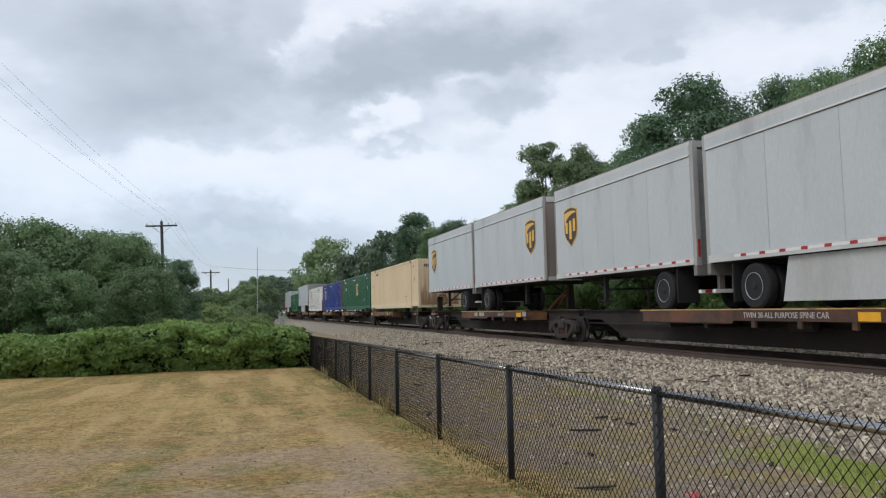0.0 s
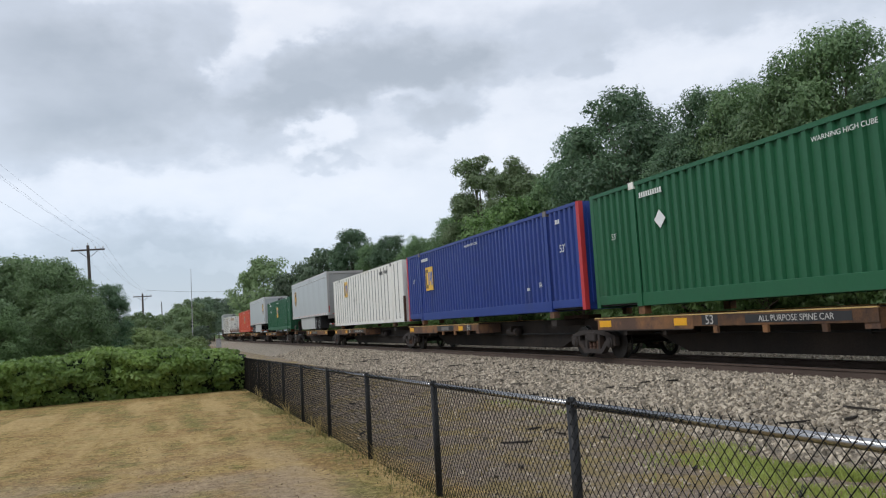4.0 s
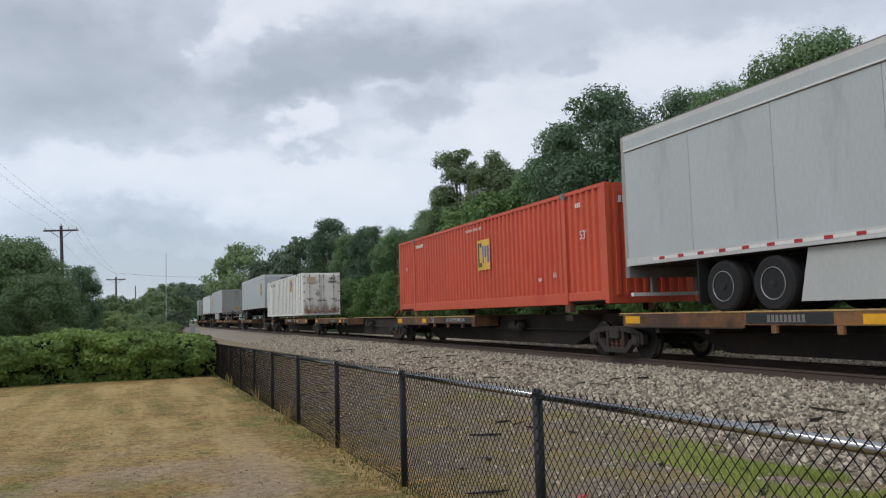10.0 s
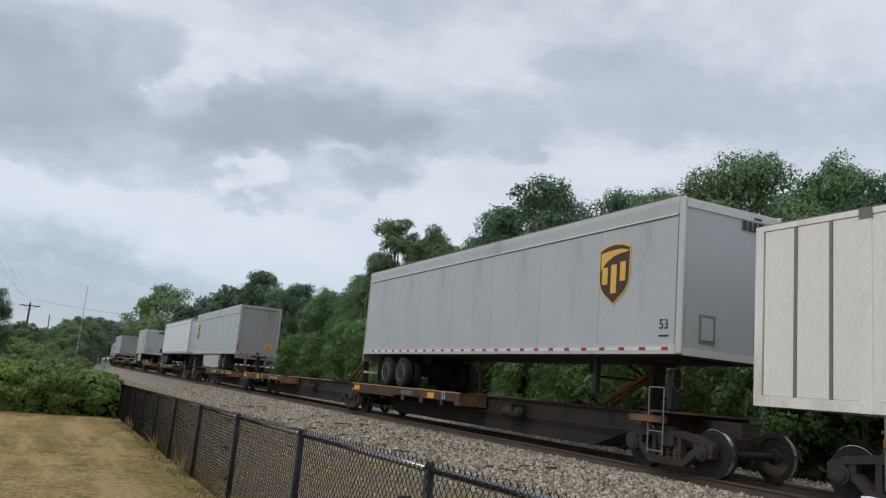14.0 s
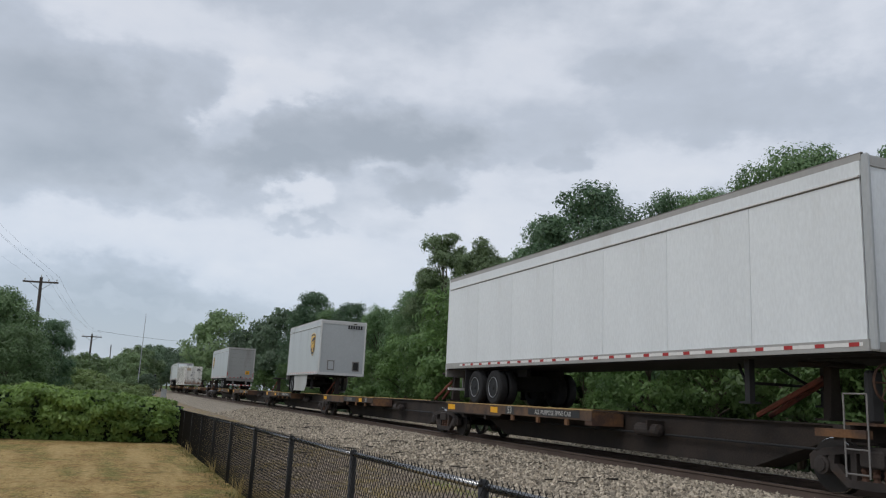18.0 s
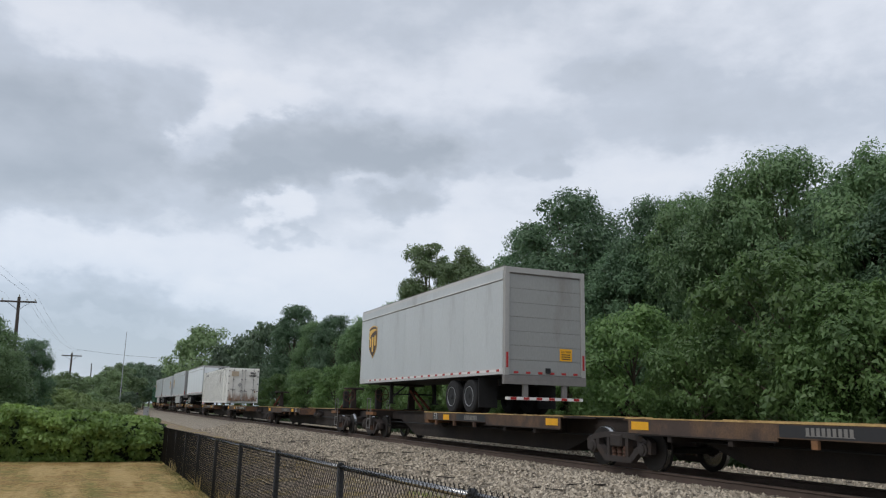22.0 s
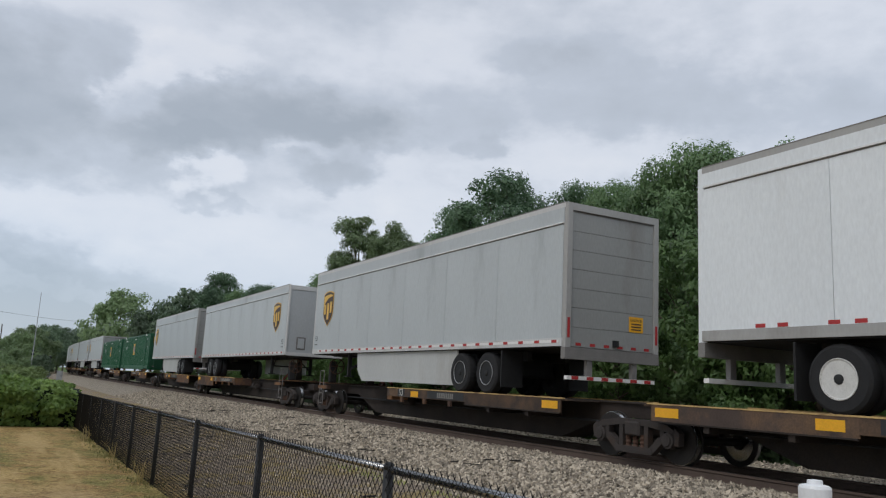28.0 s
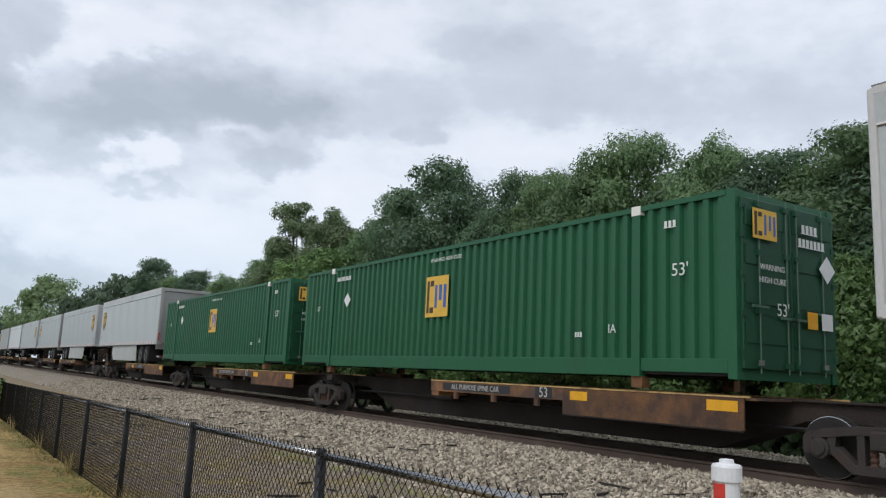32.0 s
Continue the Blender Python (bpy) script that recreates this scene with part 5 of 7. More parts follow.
def number_bars(parent, mat, x, y, z, n, h, front=False, gap=0.25):
    """A number as plain upright bars on one thin strip, a bar where each figure stands."""
    w = h * (0.5 + gap)
    line = [(-n * w / 2, -h / 2), (n * w / 2, -h / 2)]
    for i in range(n):
        o = (n / 2 - i) * w
        line += [(o - 0.001, -0.40 * h), (o - 0.15 * w, -0.40 * h), (o - 0.15 * w, h / 2), (o - 0.80 * w, h / 2), (o - 0.80 * w, -0.40 * h)]
    line.append((-n * w / 2, -0.40 * h))

    def row(bm):
        prism(bm, line, "y" if front else "x", -0.002, 0.002)
    piece("number_bar", parent, (n, h, front), mat, row, Matrix.Translation((x, y, z)))


# ---------------------------------------------------------------- trucks (bogies)
def make_truck():
    t = tagged(empty("rail_truck"), "grimy cast-steel freight truck with two wheelsets", "rail truck", "trucks of the train")
    base, rad = 1.78, 0.42

    def side_frame(bm):
        # arched top member, pedestals over the bearings, two diagonals, columns and bottom member, with openings between them
        bars = [[(-1.02, 0.60), (-0.86, 0.68), (-0.40, 0.745), (0.40, 0.745), (0.86, 0.68), (1.02, 0.60), (0.98, 0.54), (0.80, 0.57), (0.36, 0.63), (-0.36, 0.63), (-0.80, 0.57), (-0.98, 0.54)],
                [(-0.46, 0.13), (0.46, 0.13), (0.50, 0.20), (0.44, 0.25), (-0.44, 0.25), (-0.50, 0.20)]]
        for k in (-1, 1):
            bars.append([(k * 1.12, 0.34), (k * 1.14, 0.56), (k * 1.04, 0.64), (k * 0.98, 0.57), (k * 1.02, 0.50), (k * 1.00, 0.34)])
            bars.append([(k * 0.66, 0.62), (k * 0.78, 0.60), (k * 0.80, 0.36), (k * 0.70, 0.34)])
            bars.append([(k * 0.80, 0.44), (k * 0.72, 0.34), (k * 0.46, 0.13), (k * 0.38, 0.22), (k * 0.64, 0.46)])
            bars.append([(k * 0.28, 0.22), (k * 0.38, 0.22), (k * 0.38, 0.66), (k * 0.28, 0.66)])
        for k, line in enumerate(bars):
            w = 0.075 if k < 2 else 0.068 - 0.002 * (k % 4)
            prism(bm, line, "x", -w, w)
    for s in (-1, 1):
        m = pose(s * 1.0, 0, 0)
        f = piece("side_frame", t, (), M_BOGIE, side_frame, m)
        piece("spring_nest", f, (), M_RUSTY, lambda bm: [lathe(bm, [(0.25 + 0.036 * j, 0.045 if j % 2 else 0.062) for j in range(7)], "z", 8, (0, -0.19 + 0.19 * k, 0)) for k in range(3)], pose(0, 0, 0))
        for yy in (-base / 2, base / 2):
            piece("bearing_cap", f, (), M_BOGIE, lambda bm: lathe(bm, [(-0.06, 0.145), (0.05, 0.14), (0.06, 0.10), (0.085, 0.095), (0.09, 0.05)], "x", 14), pose(s * 0.05, yy, rad) @ (pose(0, 0, 0, 0, 0, 180) if s < 0 else Matrix()))
    slab("bolster", t, M_BOGIE, -1.12, 1.12, -0.2, 0.2, 0.44, 0.70, bevel=0.03)
    piece("centre_plate", t, (), M_BOGIE, lambda bm: lathe(bm, [(0.70, 0.22), (0.735, 0.22)], "z", 16))
    def wheel(bm):
        lathe(bm, [(-0.075, rad - 0.07), (-0.07, rad - 0.01), (0.06, rad), (0.062, rad + 0.027), (0.085, rad + 0.025), (0.088, rad - 0.07), (0.02, rad - 0.09), (0.0, 0.17), (0.09, 0.13), (0.09, 0.05), (-0.09, 0.05), (-0.09, 0.13), (-0.03, 0.17), (-0.02, rad - 0.1)], "x", 28)
    for yy in (-base / 2, base / 2):
        ax = piece("axle", t, (), M_WHEEL, lambda bm: tube(bm, (-1.02, 0, 0), (1.02, 0, 0), 0.075, sides=12), pose(0, yy, rad))
        for s in (-1, 1):
            w = piece("wheel", ax, (), M_WHEEL, wheel, pose(s * (GAUGE / 2 + 0.036), 0, 0) @ (pose(0, 0, 0, 0, 0, 180) if s > 0 else Matrix()), "dark steel wheel")
            tag = piece("tread", ax, (), M_TREAD, lambda bm: lathe(bm, [(-0.05, rad - 0.02), (-0.048, rad + 0.0015), (0.05, rad + 0.0025), (0.052, rad - 0.02)], "x", 28), pose(s * (GAUGE / 2 + 0.036), 0, 0) @ (pose(0, 0, 0, 0, 0, 180) if s > 0 else Matrix()), "bright worn tread")
    return t


# ---------------------------------------------------------------- spine-car platforms
def make_platform(pitch, flip, hitch_up, stands, ends, seed, words="", deep=False, tray=None, shift=0.0, twin=False):
    """One platform of an articulated spine car. y runs from the leading truck to the trailing one; the wheel trays lie at the trailing end unless flipped."""
    p = tagged(empty("spine_car_platform"), "rusty brown spine-car platform with weathered orange wheel trays", "railway car", "platforms of the train")
    P = pitch
    tray = tray or M_TRAY
    T = P - shift      # where the wheel trays end
    drop = 0.56 if deep else 0.75

    def Y(a):
        return P - a if flip else a

    def span(a, b):
        return (min(Y(a), Y(b)), max(Y(a), Y(b)))
    piece("centre_sill", p, (P,), M_SPINE, lambda bm: prism(bm, [(0.15, 0.735), (1.5, 0.735), (3.1, 0.19), (P - 3.1, 0.19), (P - 1.5, 0.735), (P - 0.15, 0.735), (P - 0.15, 1.01), (0.15, 1.01)], "x", -0.36, 0.36))
    slab("top_flange", p, M_SPINE, -0.44, 0.44, 0.15, P - 0.15, 1.01, 1.035)
    for s in (-1, 1):
        x0, x1 = (-1.28, -0.44) if s < 0 else (0.44, 1.28)
        o0, o1 = (-1.30, -1.27) if s < 0 else (1.27, 1.30)
        a, b = span(T - 9.1, T - 0.5)
        slab("wheel_tray", p, tray, x0, x1, a, b, 0.995, 1.03, "weathered deck of the wheel tray")
        a, b = span(T - 4.6, T - 0.7)
        slab("side_plate", p, tray, o0, o1, a, b, drop, 1.03, "weathered orange-brown side plate")
        slab("bottom_lip", p, M_SPINE, o0 - 0.02 * (s < 0), o1 + 0.02 * (s > 0), a + 0.02, b - 0.02, drop - 0.025, drop)
        a, b = span(T - 9.2, T - 4.6)
        slab("side_sill", p, tray, o0, o1, a, b, 0.80, 1.03, "orange side sill")
        a, b = span(T - 9.2, T - 0.6)
        slab("worn_edge", p, M_EDGE, o0 - 0.012 * (s < 0), o1 + 0.012 * (s > 0), a, b, 1.03, 1.055, "bright worn yellow edge")
        a, b = span(T - 9.2, T - 8.9)
        slab("end_bracket", p, M_TRAY, x0, x1, a, b, 0.70, 0.99)
        for k, yy in enumerate((T - 8.2, T - 6.8, T - 5.4, T - 3.6, T - 2.0) if s < 0 else (T - 6.8, T - 2.0)):
            a, b = span(yy, yy + 0.12)
            slab("crossbearer", p, M_SPINE, *((x0, -0.36) if s < 0 else (0.36, x1)), a, b, 0.78 if k < 3 else 0.62, 0.99)
            if k < 3:
                slab("bearer_foot", p, M_TRAY, o0 - 0.03 * (s < 0), o1 + 0.03 * (s > 0), a, b, 0.66, 0.795)
        for yy, w in (((T - 8.7, 0.5),) if twin else ((T - 1.35, 0.55), (T - 4.4 if words else T - 7.6, 0.45))) if s < 0 else ():
            a, b = span(yy, yy + w)
            slab("yellow_reflector", p, M_YELLOW, o0 - 0.006 if s < 0 else o1, o0 if s < 0 else o1 + 0.006, a, b, 0.82, 0.98, "yellow reflective patch")
    # lettering and number bars on the near sill
    xx = -1.307
    if twin:
        if words:
            write(p, words, 0.165, M_DIMMARK, xx, 6.05, 0.915)
        else:
            number_bars(p, M_DIMMARK, xx, 9.0, 0.915, 4, 0.15)
            number_bars(p, M_DIMMARK, xx, 8.2, 0.915, 6, 0.15)
            write(p, "2-28 / 1-57", 0.17, M_DIMMARK, xx, 5.65, 0.915)
            slab("faded_plate", p, M_DULL, -1.304, -1.30, 2.75, 3.15, 0.84, 1.0, "pale faded plate")
    elif words:
        slab("name_board", p, M_BLACKMARK, -1.304, -1.30, *span(T - 8.7, T - 6.2), 0.84, 1.0, "black name board")
        write(p, words, 0.16, M_DIMMARK, xx, Y(T - 7.45), 0.915)
    else:
        slab("name_board", p, M_BLACKMARK, -1.304, -1.30, *span(T - 6.6, T - 4.65), 0.82, 1.01, "black name board")
        number_bars(p, M_BARMARK, xx, Y(T - 5.6), 0.915, 9, 0.13)
    if not twin:
        slab("number_board", p, M_BLACKMARK, -1.304, -1.30, *span(T - 8.45 if not words else T - 5.4, T - 8.0 if not words else T - 4.9), 0.82, 1.02)
        write(p, "53", 0.27, M_DIMMARK, xx, Y(T - 8.22 if not words else T - 5.15), 0.915)
    # brake gear hung beside the sill
    a = Y(P * 0.36)
    piece("air_tank", p, (), M_BOGIE, lambda bm: lathe(bm, [(-0.42, 0.05), (-0.38, 0.13), (0.34, 0.14), (0.42, 0.05)], "y", 14), pose(-0.62, a, 0.70), "dark grimy air reservoir")
    slab("tank_strap", p, M_SPINE, -0.80, -0.36, a - 0.2, a - 0.14, 0.70, 0.9)
    piece("brake_pipe", p, (P,), M_CHASSIS, lambda bm: tube(bm, (-0.48, 0.6, 0.62), (-0.48, P - 0.6, 0.62), 0.025, sides=6))
    slab("pipe_clip", p, M_CHASSIS, -0.5, -0.36, P * 0.5, P * 0.5 + 0.05, 0.58, 0.68)
    # trailer hitch at the leading end
    hy = Y(1.6)
    d = 1 if not flip else -1
    if hitch_up:
        h = part_group(p, hy, d)
    else:
        slab("folded_hitch", p, M_RUSTY, -0.22, 0.22, min(hy, hy + d * 1.5), max(hy, hy + d * 1.5), 1.035, 1.15, "folded rust-brown trailer hitch", 0.02)
    # stands on which a container's corners sit
    for yy in stands:
        slab("outrigger", p, M_SPINE, -1.24, 1.24, yy - 0.17, yy + 0.17, 0.88, 1.04)
        for s in (-1, 1):
            slab("pedestal", p, M_TRAY, s * 1.2 - 0.09, s * 1.2 + 0.09, yy - 0.12, yy + 0.12, 1.04 if not -0.4 < 0 else 1.105, 1.29)
    # end sills, steps and grab irons where cars couple
    for yy, out in ends:
        slab("end_sill", p, M_SPINE, -1.25, 1.25, yy - 0.15, yy + 0.15, 0.80, 1.04)
        slab("coupler", p, M_BOGIE, -0.14, 0.14, min(yy, yy + out * 1.25), max(yy, yy + out * 1.25), 0.72, 0.98, "cast coupler")
        for s in (-1, 1):
            def grab(bm, s=s):
                for zz in (0.35, 0.70, 1.5):
                    tube(bm, (0, -0.2, zz), (0, 0.2, zz), 0.014, sides=6)
                for y2 in (-0.2, 0.2):
                    tube(bm, (0, y2, 0.3), (0, y2, 1.5), 0.014, sides=6)
            piece("grab_iron", p, (), M_SEAM, grab, pose(s * 1.25, yy + out * 0.25, 0.0), "thin pale grab iron ladder")
        slab("end_platform", p, M_TRAY, -1.2, 1.2, min(yy, yy + out * 0.55), max(yy, yy + out * 0.55), 1.045, 1.085)
        piece("brake_wheel", p, (), M_RUSTY, lambda bm: ring(bm, 0.28, 0.02), pose(-0.72, yy - 0.08 + out * 0.3, 1.68), "dark spoked hand-brake wheel")
        slab("brake_stand", p, M_RUSTRED if seed == 14 else M_CHASSIS, -0.95, -0.66, yy + out * 0.3 + 0.02, yy + out * 0.3 + 0.16, 1.08, 1.86, "rust-red brake gear housing" if seed == 14 else "dark brake gear housing", 0.04)
        slab("step_board", p, M_TRAY, -1.30, -1.16, yy - 0.45, yy + 0.45, 0.86, 0.98, "faded orange end step")
    return p


def ring(bm, r, t):
    k = 18
    for i in range(k):
        a, b = 2 * math.pi * i / k, 2 * math.pi * (i + 1) / k
        tube(bm, (r * math.cos(a), 0, r * math.sin(a)), (r * math.cos(b), 0, r * math.sin(b)), t, sides=5, caps=False)
    for i in range(3):
        a = math.pi * i / 3
        tube(bm, (-r * math.cos(a), 0, -r * math.sin(a)), (r * math.cos(a), 0, r * math.sin(a)), t * 0.7, sides=4)


def part_group(p, hy, d):
    """A raised trailer hitch: a head plate on a post with a long diagonal strut."""
    def post(bm):
        prism(bm, [(-0.14, 1.085), (0.14, 1.085), (0.09, 1.98), (-0.09, 1.98)], "y", -0.08, 0.08)
        box(bm, -0.26, 0.26, -0.14, 0.14, 1.085, 1.12)
    def strut(bm):
        for s in (-1, 1):
            tube(bm, (s * 0.15, 1.55 * d, 1.12), (s * 0.08, 0.1 * d, 1.8), 0.05, sides=6)
    h = piece("trailer_hitch", p, (), M_SPINE, post, pose(0, hy, 0), "raised grimy brown trailer hitch")
    piece("strut", h, (d,), M_RUSTRED, strut, None, "rust-red diagonal strut")
    slab("head_plate", h, M_SPINE, -0.42, 0.42, -0.34, 0.34, 1.98, 2.06, "", 0.02)
    return h


# ---------------------------------------------------------------- containers
CON_H, CON_W = 2.90, 1.30


def emblem_square(c, x, y, z, s, worn=False):
    """The carrier's square emblem, as plain shapes in its colours."""
    e = slab("emblem", c, M_EMBYELLOW, x - 0.006, x, y - s / 2, y + s / 2, z - s / 2, z + s / 2, "square yellow carrier emblem")
    for (y0, y1, z0, z1, mat) in ((0.34, 0.44, -0.40, 0.40, M_EMBDARK), (0.14, 0.30, 0.26, 0.40, M_EMBDARK), (0.14, 0.30, -0.40, -0.26, M_EMBDARK),
                                  (-0.02, 0.08, -0.28, 0.28, M_EMBBLUE), (-0.22, -0.10, -0.10, 0.28, M_EMBBLUE), (-0.42, -0.30, -0.28, 0.28, M_EMBBLUE)):
        slab("emblem_bar", e, mat, x - 0.010, x - 0.006, y + y0 * s, y + y1 * s, z + z0 * s, z + z1 * s)


def rods_and_doors(c, mat, rod_mat, dark=False):
    """Two swing doors with lock rods on the leading end."""
    fit = mat if mat is M_GREEN_SHADED else rod_mat
    for s in (-1, 1):
        x0, x1 = (-1.2, -0.01) if s < 0 else (0.01, 1.2)
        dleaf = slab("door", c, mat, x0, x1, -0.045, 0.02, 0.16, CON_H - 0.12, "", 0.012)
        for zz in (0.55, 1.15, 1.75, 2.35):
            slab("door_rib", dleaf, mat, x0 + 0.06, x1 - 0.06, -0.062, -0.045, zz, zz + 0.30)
        for k, xr in enumerate((0.14, 0.84) if s > 0 else (-0.14, -0.84)):
            r = piece("lock_rod", dleaf, (), rod_mat, lambda bm: tube(bm, (0, 0, 0.10), (0, 0, CON_H - 0.06), 0.013, sides=7), pose(xr, -0.085, 0))
            slab("rod_handle", dleaf, rod_mat, xr - 0.2, xr + 0.2, -0.105, -0.085, 0.95 + 0.14 * k, 0.99 + 0.14 * k)
            for zz in (0.2, 1.0, 1.9, 2.65):
                slab("rod_keeper", dleaf, fit, xr - 0.05, xr + 0.05, -0.10, -0.05, zz, zz + 0.08)
        for zz in (0.35, 0.95, 1.55, 2.15, 2.6):
            slab("hinge", dleaf, fit, s * 1.2 - 0.05, s * 1.2 + 0.05, -0.06, -0.046, zz, zz + 0.09)


def corner_frame(c, L, mat, post_mat=None, mid=True):
    for yy in (0.0, L - 0.16):
        for s in (-1, 1):
            slab("corner_post", c, post_mat or mat, s * CON_W - (0.13 if s > 0 else 0), s * CON_W + (0.13 if s < 0 else 0), yy, yy + 0.16, 0.0, CON_H)
        slab("end_header", c, mat, -CON_W + 0.13, CON_W - 0.13, yy + 0.03, yy + 0.13, CON_H - 0.12, CON_H - 0.005)
        slab("end_sill", c, mat, -CON_W + 0.13, CON_W - 0.13, yy + 0.03, yy + 0.13, 0.0, 0.16)
    for s in (-1, 1):
        slab("top_rail", c, mat, s * (CON_W - 0.03) - 0.035, s * (CON_W - 0.03) + 0.035, 0.16, L - 0.16, CON_H - 0.09, CON_H)
        for yy in (1.98, L - 1.98):
            if mid:
                slab("lift_post", c, mat, s * CON_W - 0.02, s * CON_W + 0.02, yy - 0.09, yy + 0.09, 0.0, CON_H - 0.02)
            for zz in (0.0, CON_H - 0.15):
                slab("corner_casting", c, (M_OFFWHITE if mat is M_GREEN else M_SEAM) if zz else mat, s * (CON_W - 0.06) - 0.09, s * (CON_W - 0.06) + 0.09, yy - 0.1, yy + 0.1, zz - 0.004, zz + 0.155, "steel corner casting")
    slab("roof", c, mat, -CON_W + 0.05, CON_W - 0.05, 0.1, L - 0.1, CON_H - 0.05, CON_H - 0.012)
    slab("floor", c, M_CHASSIS, -CON_W + 0.06, CON_W - 0.06, 0.1, L - 0.1, 0.04, 0.15)


def corrugated_container(colour, mat, L, post_mat=None, doors=True, mark=M_MARK, emblem=0.5, label=""):
    c = tagged(empty("shipping_container"), label or f"{colour} corrugated 53-foot shipping container", "container", "loads of the train")
    step = 0.286

    def side(bm):
        n = int((L - 0.32) / step)
        off = (L - 0.32 - n * step) / 2
        prof = []
        for i in range(n):
            y = 0.16 + off + i * step
            prof += [(y, 0), (y + 0.105, 0), (y + 0.135, 0.068), (y + 0.255, 0.068)]
        prof = [(0.16, 0)] + prof + [(L - 0.16, 0)]
        lo = [bm.verts.new((-CON_W + 0.012 + d, y, 0.30)) for y, d in prof]
        hi = [bm.verts.new((-CON_W + 0.012 + d, y, CON_H - 0.09)) for y, d in prof]
        for i in range(len(prof) - 1):
            bm.faces.new((lo[i], hi[i], hi[i + 1], lo[i + 1]))
        back = [bm.verts.new((-CON_W + 0.10, y, z)) for y, z in ((0.16, 0.30), (L - 0.16, 0.30), (L - 0.16, CON_H - 0.09), (0.16, CON_H - 0.09))]
        bm.faces.new(back)
    for s in (-1, 1):
        piece("corrugated_side", c, (L,), mat, side, None if s < 0 else Matrix.Translation((0, L, 0)) @ pose(0, 0, 0, 0, 0, 180))
        for a, b, k in ((0.16, 1.89, 0.08), (2.07, L - 2.07, 0.0), (L - 1.89, L - 0.16, 0.08)):
            slab("bottom_rail", c, mat, s * CON_W - (0.05 if s > 0 else 0.0), s * CON_W + (0.05 if s < 0 else 0.0), a, b, k, 0.30, "", 0.01)
    corner_frame(c, L, mat, post_mat)
    if doors:
        rods_and_doors(c, M_GREEN_SHADED, M_GREENROD)
        emblem_front(c)
    else:
        end = M_BEIGE_END if mat is M_BEIGE else mat
        slab("front_wall", c, end, -CON_W + 0.13, CON_W - 0.13, 0.02, 0.1, 0.16, CON_H - 0.12)
        for i in range(9):
            slab("front_rib", c, end, -1.05 + 0.25 * i, -0.95 + 0.25 * i, -0.015, 0.02, 0.2, CON_H - 0.15)
        number_bars(c, mark, -0.6, -0.02, 2.5, 6, 0.16, True)
    slab("rear_wall", c, mat, -CON_W + 0.13, CON_W - 0.13, L - 0.1, L - 0.02, 0.16, CON_H - 0.12)
    x = -CON_W - 0.004
    if emblem:
        emblem_square(c, x, L * emblem, 1.72, 0.98)
    write(c, "53'", 0.30, mark, x, 1.05, 1.72)
    write(c, "53'", 0.20, mark, x, L - 1.05, 1.72)
    if mark is M_MARK:
        write(c, "WARNING HIGH CUBE", 0.13, mark, x, L * 0.52 - 0.4, 2.60)
        write(c, "IA", 0.22, mark, x, 2.55, 0.80)
    if mat is M_GREEN:
        slab("placard", c, M_WHITE, -0.004, 0.0, -0.15, 0.15, -0.15, 0.15, "white diamond placard holder", m=pose(x, L - 3.0, 1.9, 45, 0, 0))
    number_bars(c, mark, x, 1.25, 2.50, 3, 0.12)
    number_bars(c, mark, x, 3.4, 0.72, 3, 0.09)
    number_bars(c, mark, x, L - 2.7, 2.55, 10, 0.12)
    return c


def emblem_front(c):
    """Emblem, marks and stickers on the door end."""
    e = slab("emblem", c, M_EMBYELLOW, -1.02, -0.42, -0.112, -0.106, 2.15, 2.62, "square yellow carrier emblem")
    for x0, x1, z0, z1, mat in ((-0.98, -0.92, 2.2, 2.57, M_EMBDARK), (-0.89, -0.80, 2.50, 2.57, M_EMBDARK), (-0.89, -0.80, 2.2, 2.27, M_EMBDARK),
                                (-0.74, -0.69, 2.22, 2.54, M_EMBBLUE), (-0.62, -0.57, 2.30, 2.54, M_EMBBLUE), (-0.51, -0.46, 2.22, 2.54, M_EMBBLUE)):
        slab("emblem_bar", e, mat, x0, x1, -0.116, -0.112, z0, z1)
    number_bars(c, M_MARK, 0.45, -0.11, 2.45, 4, 0.15, True)
    number_bars(c, M_MARK, 0.50, -0.11, 2.22, 7, 0.14, True)
    write(c, "WARNING", 0.13, M_MARK, -0.55, -0.112, 1.72, FRONT)
    write(c, "HIGH CUBE", 0.13, M_MARK, -0.55, -0.112, 1.52, FRONT)
    write(c, "53'", 0.28, M_MARK, -0.30, -0.112, 1.08, FRONT)
    d = slab("placard", c, M_WHITE, -0.16, 0.16, -0.112, -0.106, -0.16, 0.16, "white diamond placard holder", m=pose(0.93, 0, 1.85, 0, 45, 0))
    slab("sticker", c, M_YELLOW, 0.35, 0.62, -0.112, -0.106, 0.85, 1.12, "yellow sticker")
    slab("sticker", c, M_WHITE, 0.74, 1.04, -0.112, -0.106, 0.85, 1.12, "white sticker")
    for i in range(2):
        slab("reflector", c, M_SEAM, -0.92 + 1.7 * i, -0.80 + 1.7 * i, -0.112, -0.106, 0.22, 0.30)


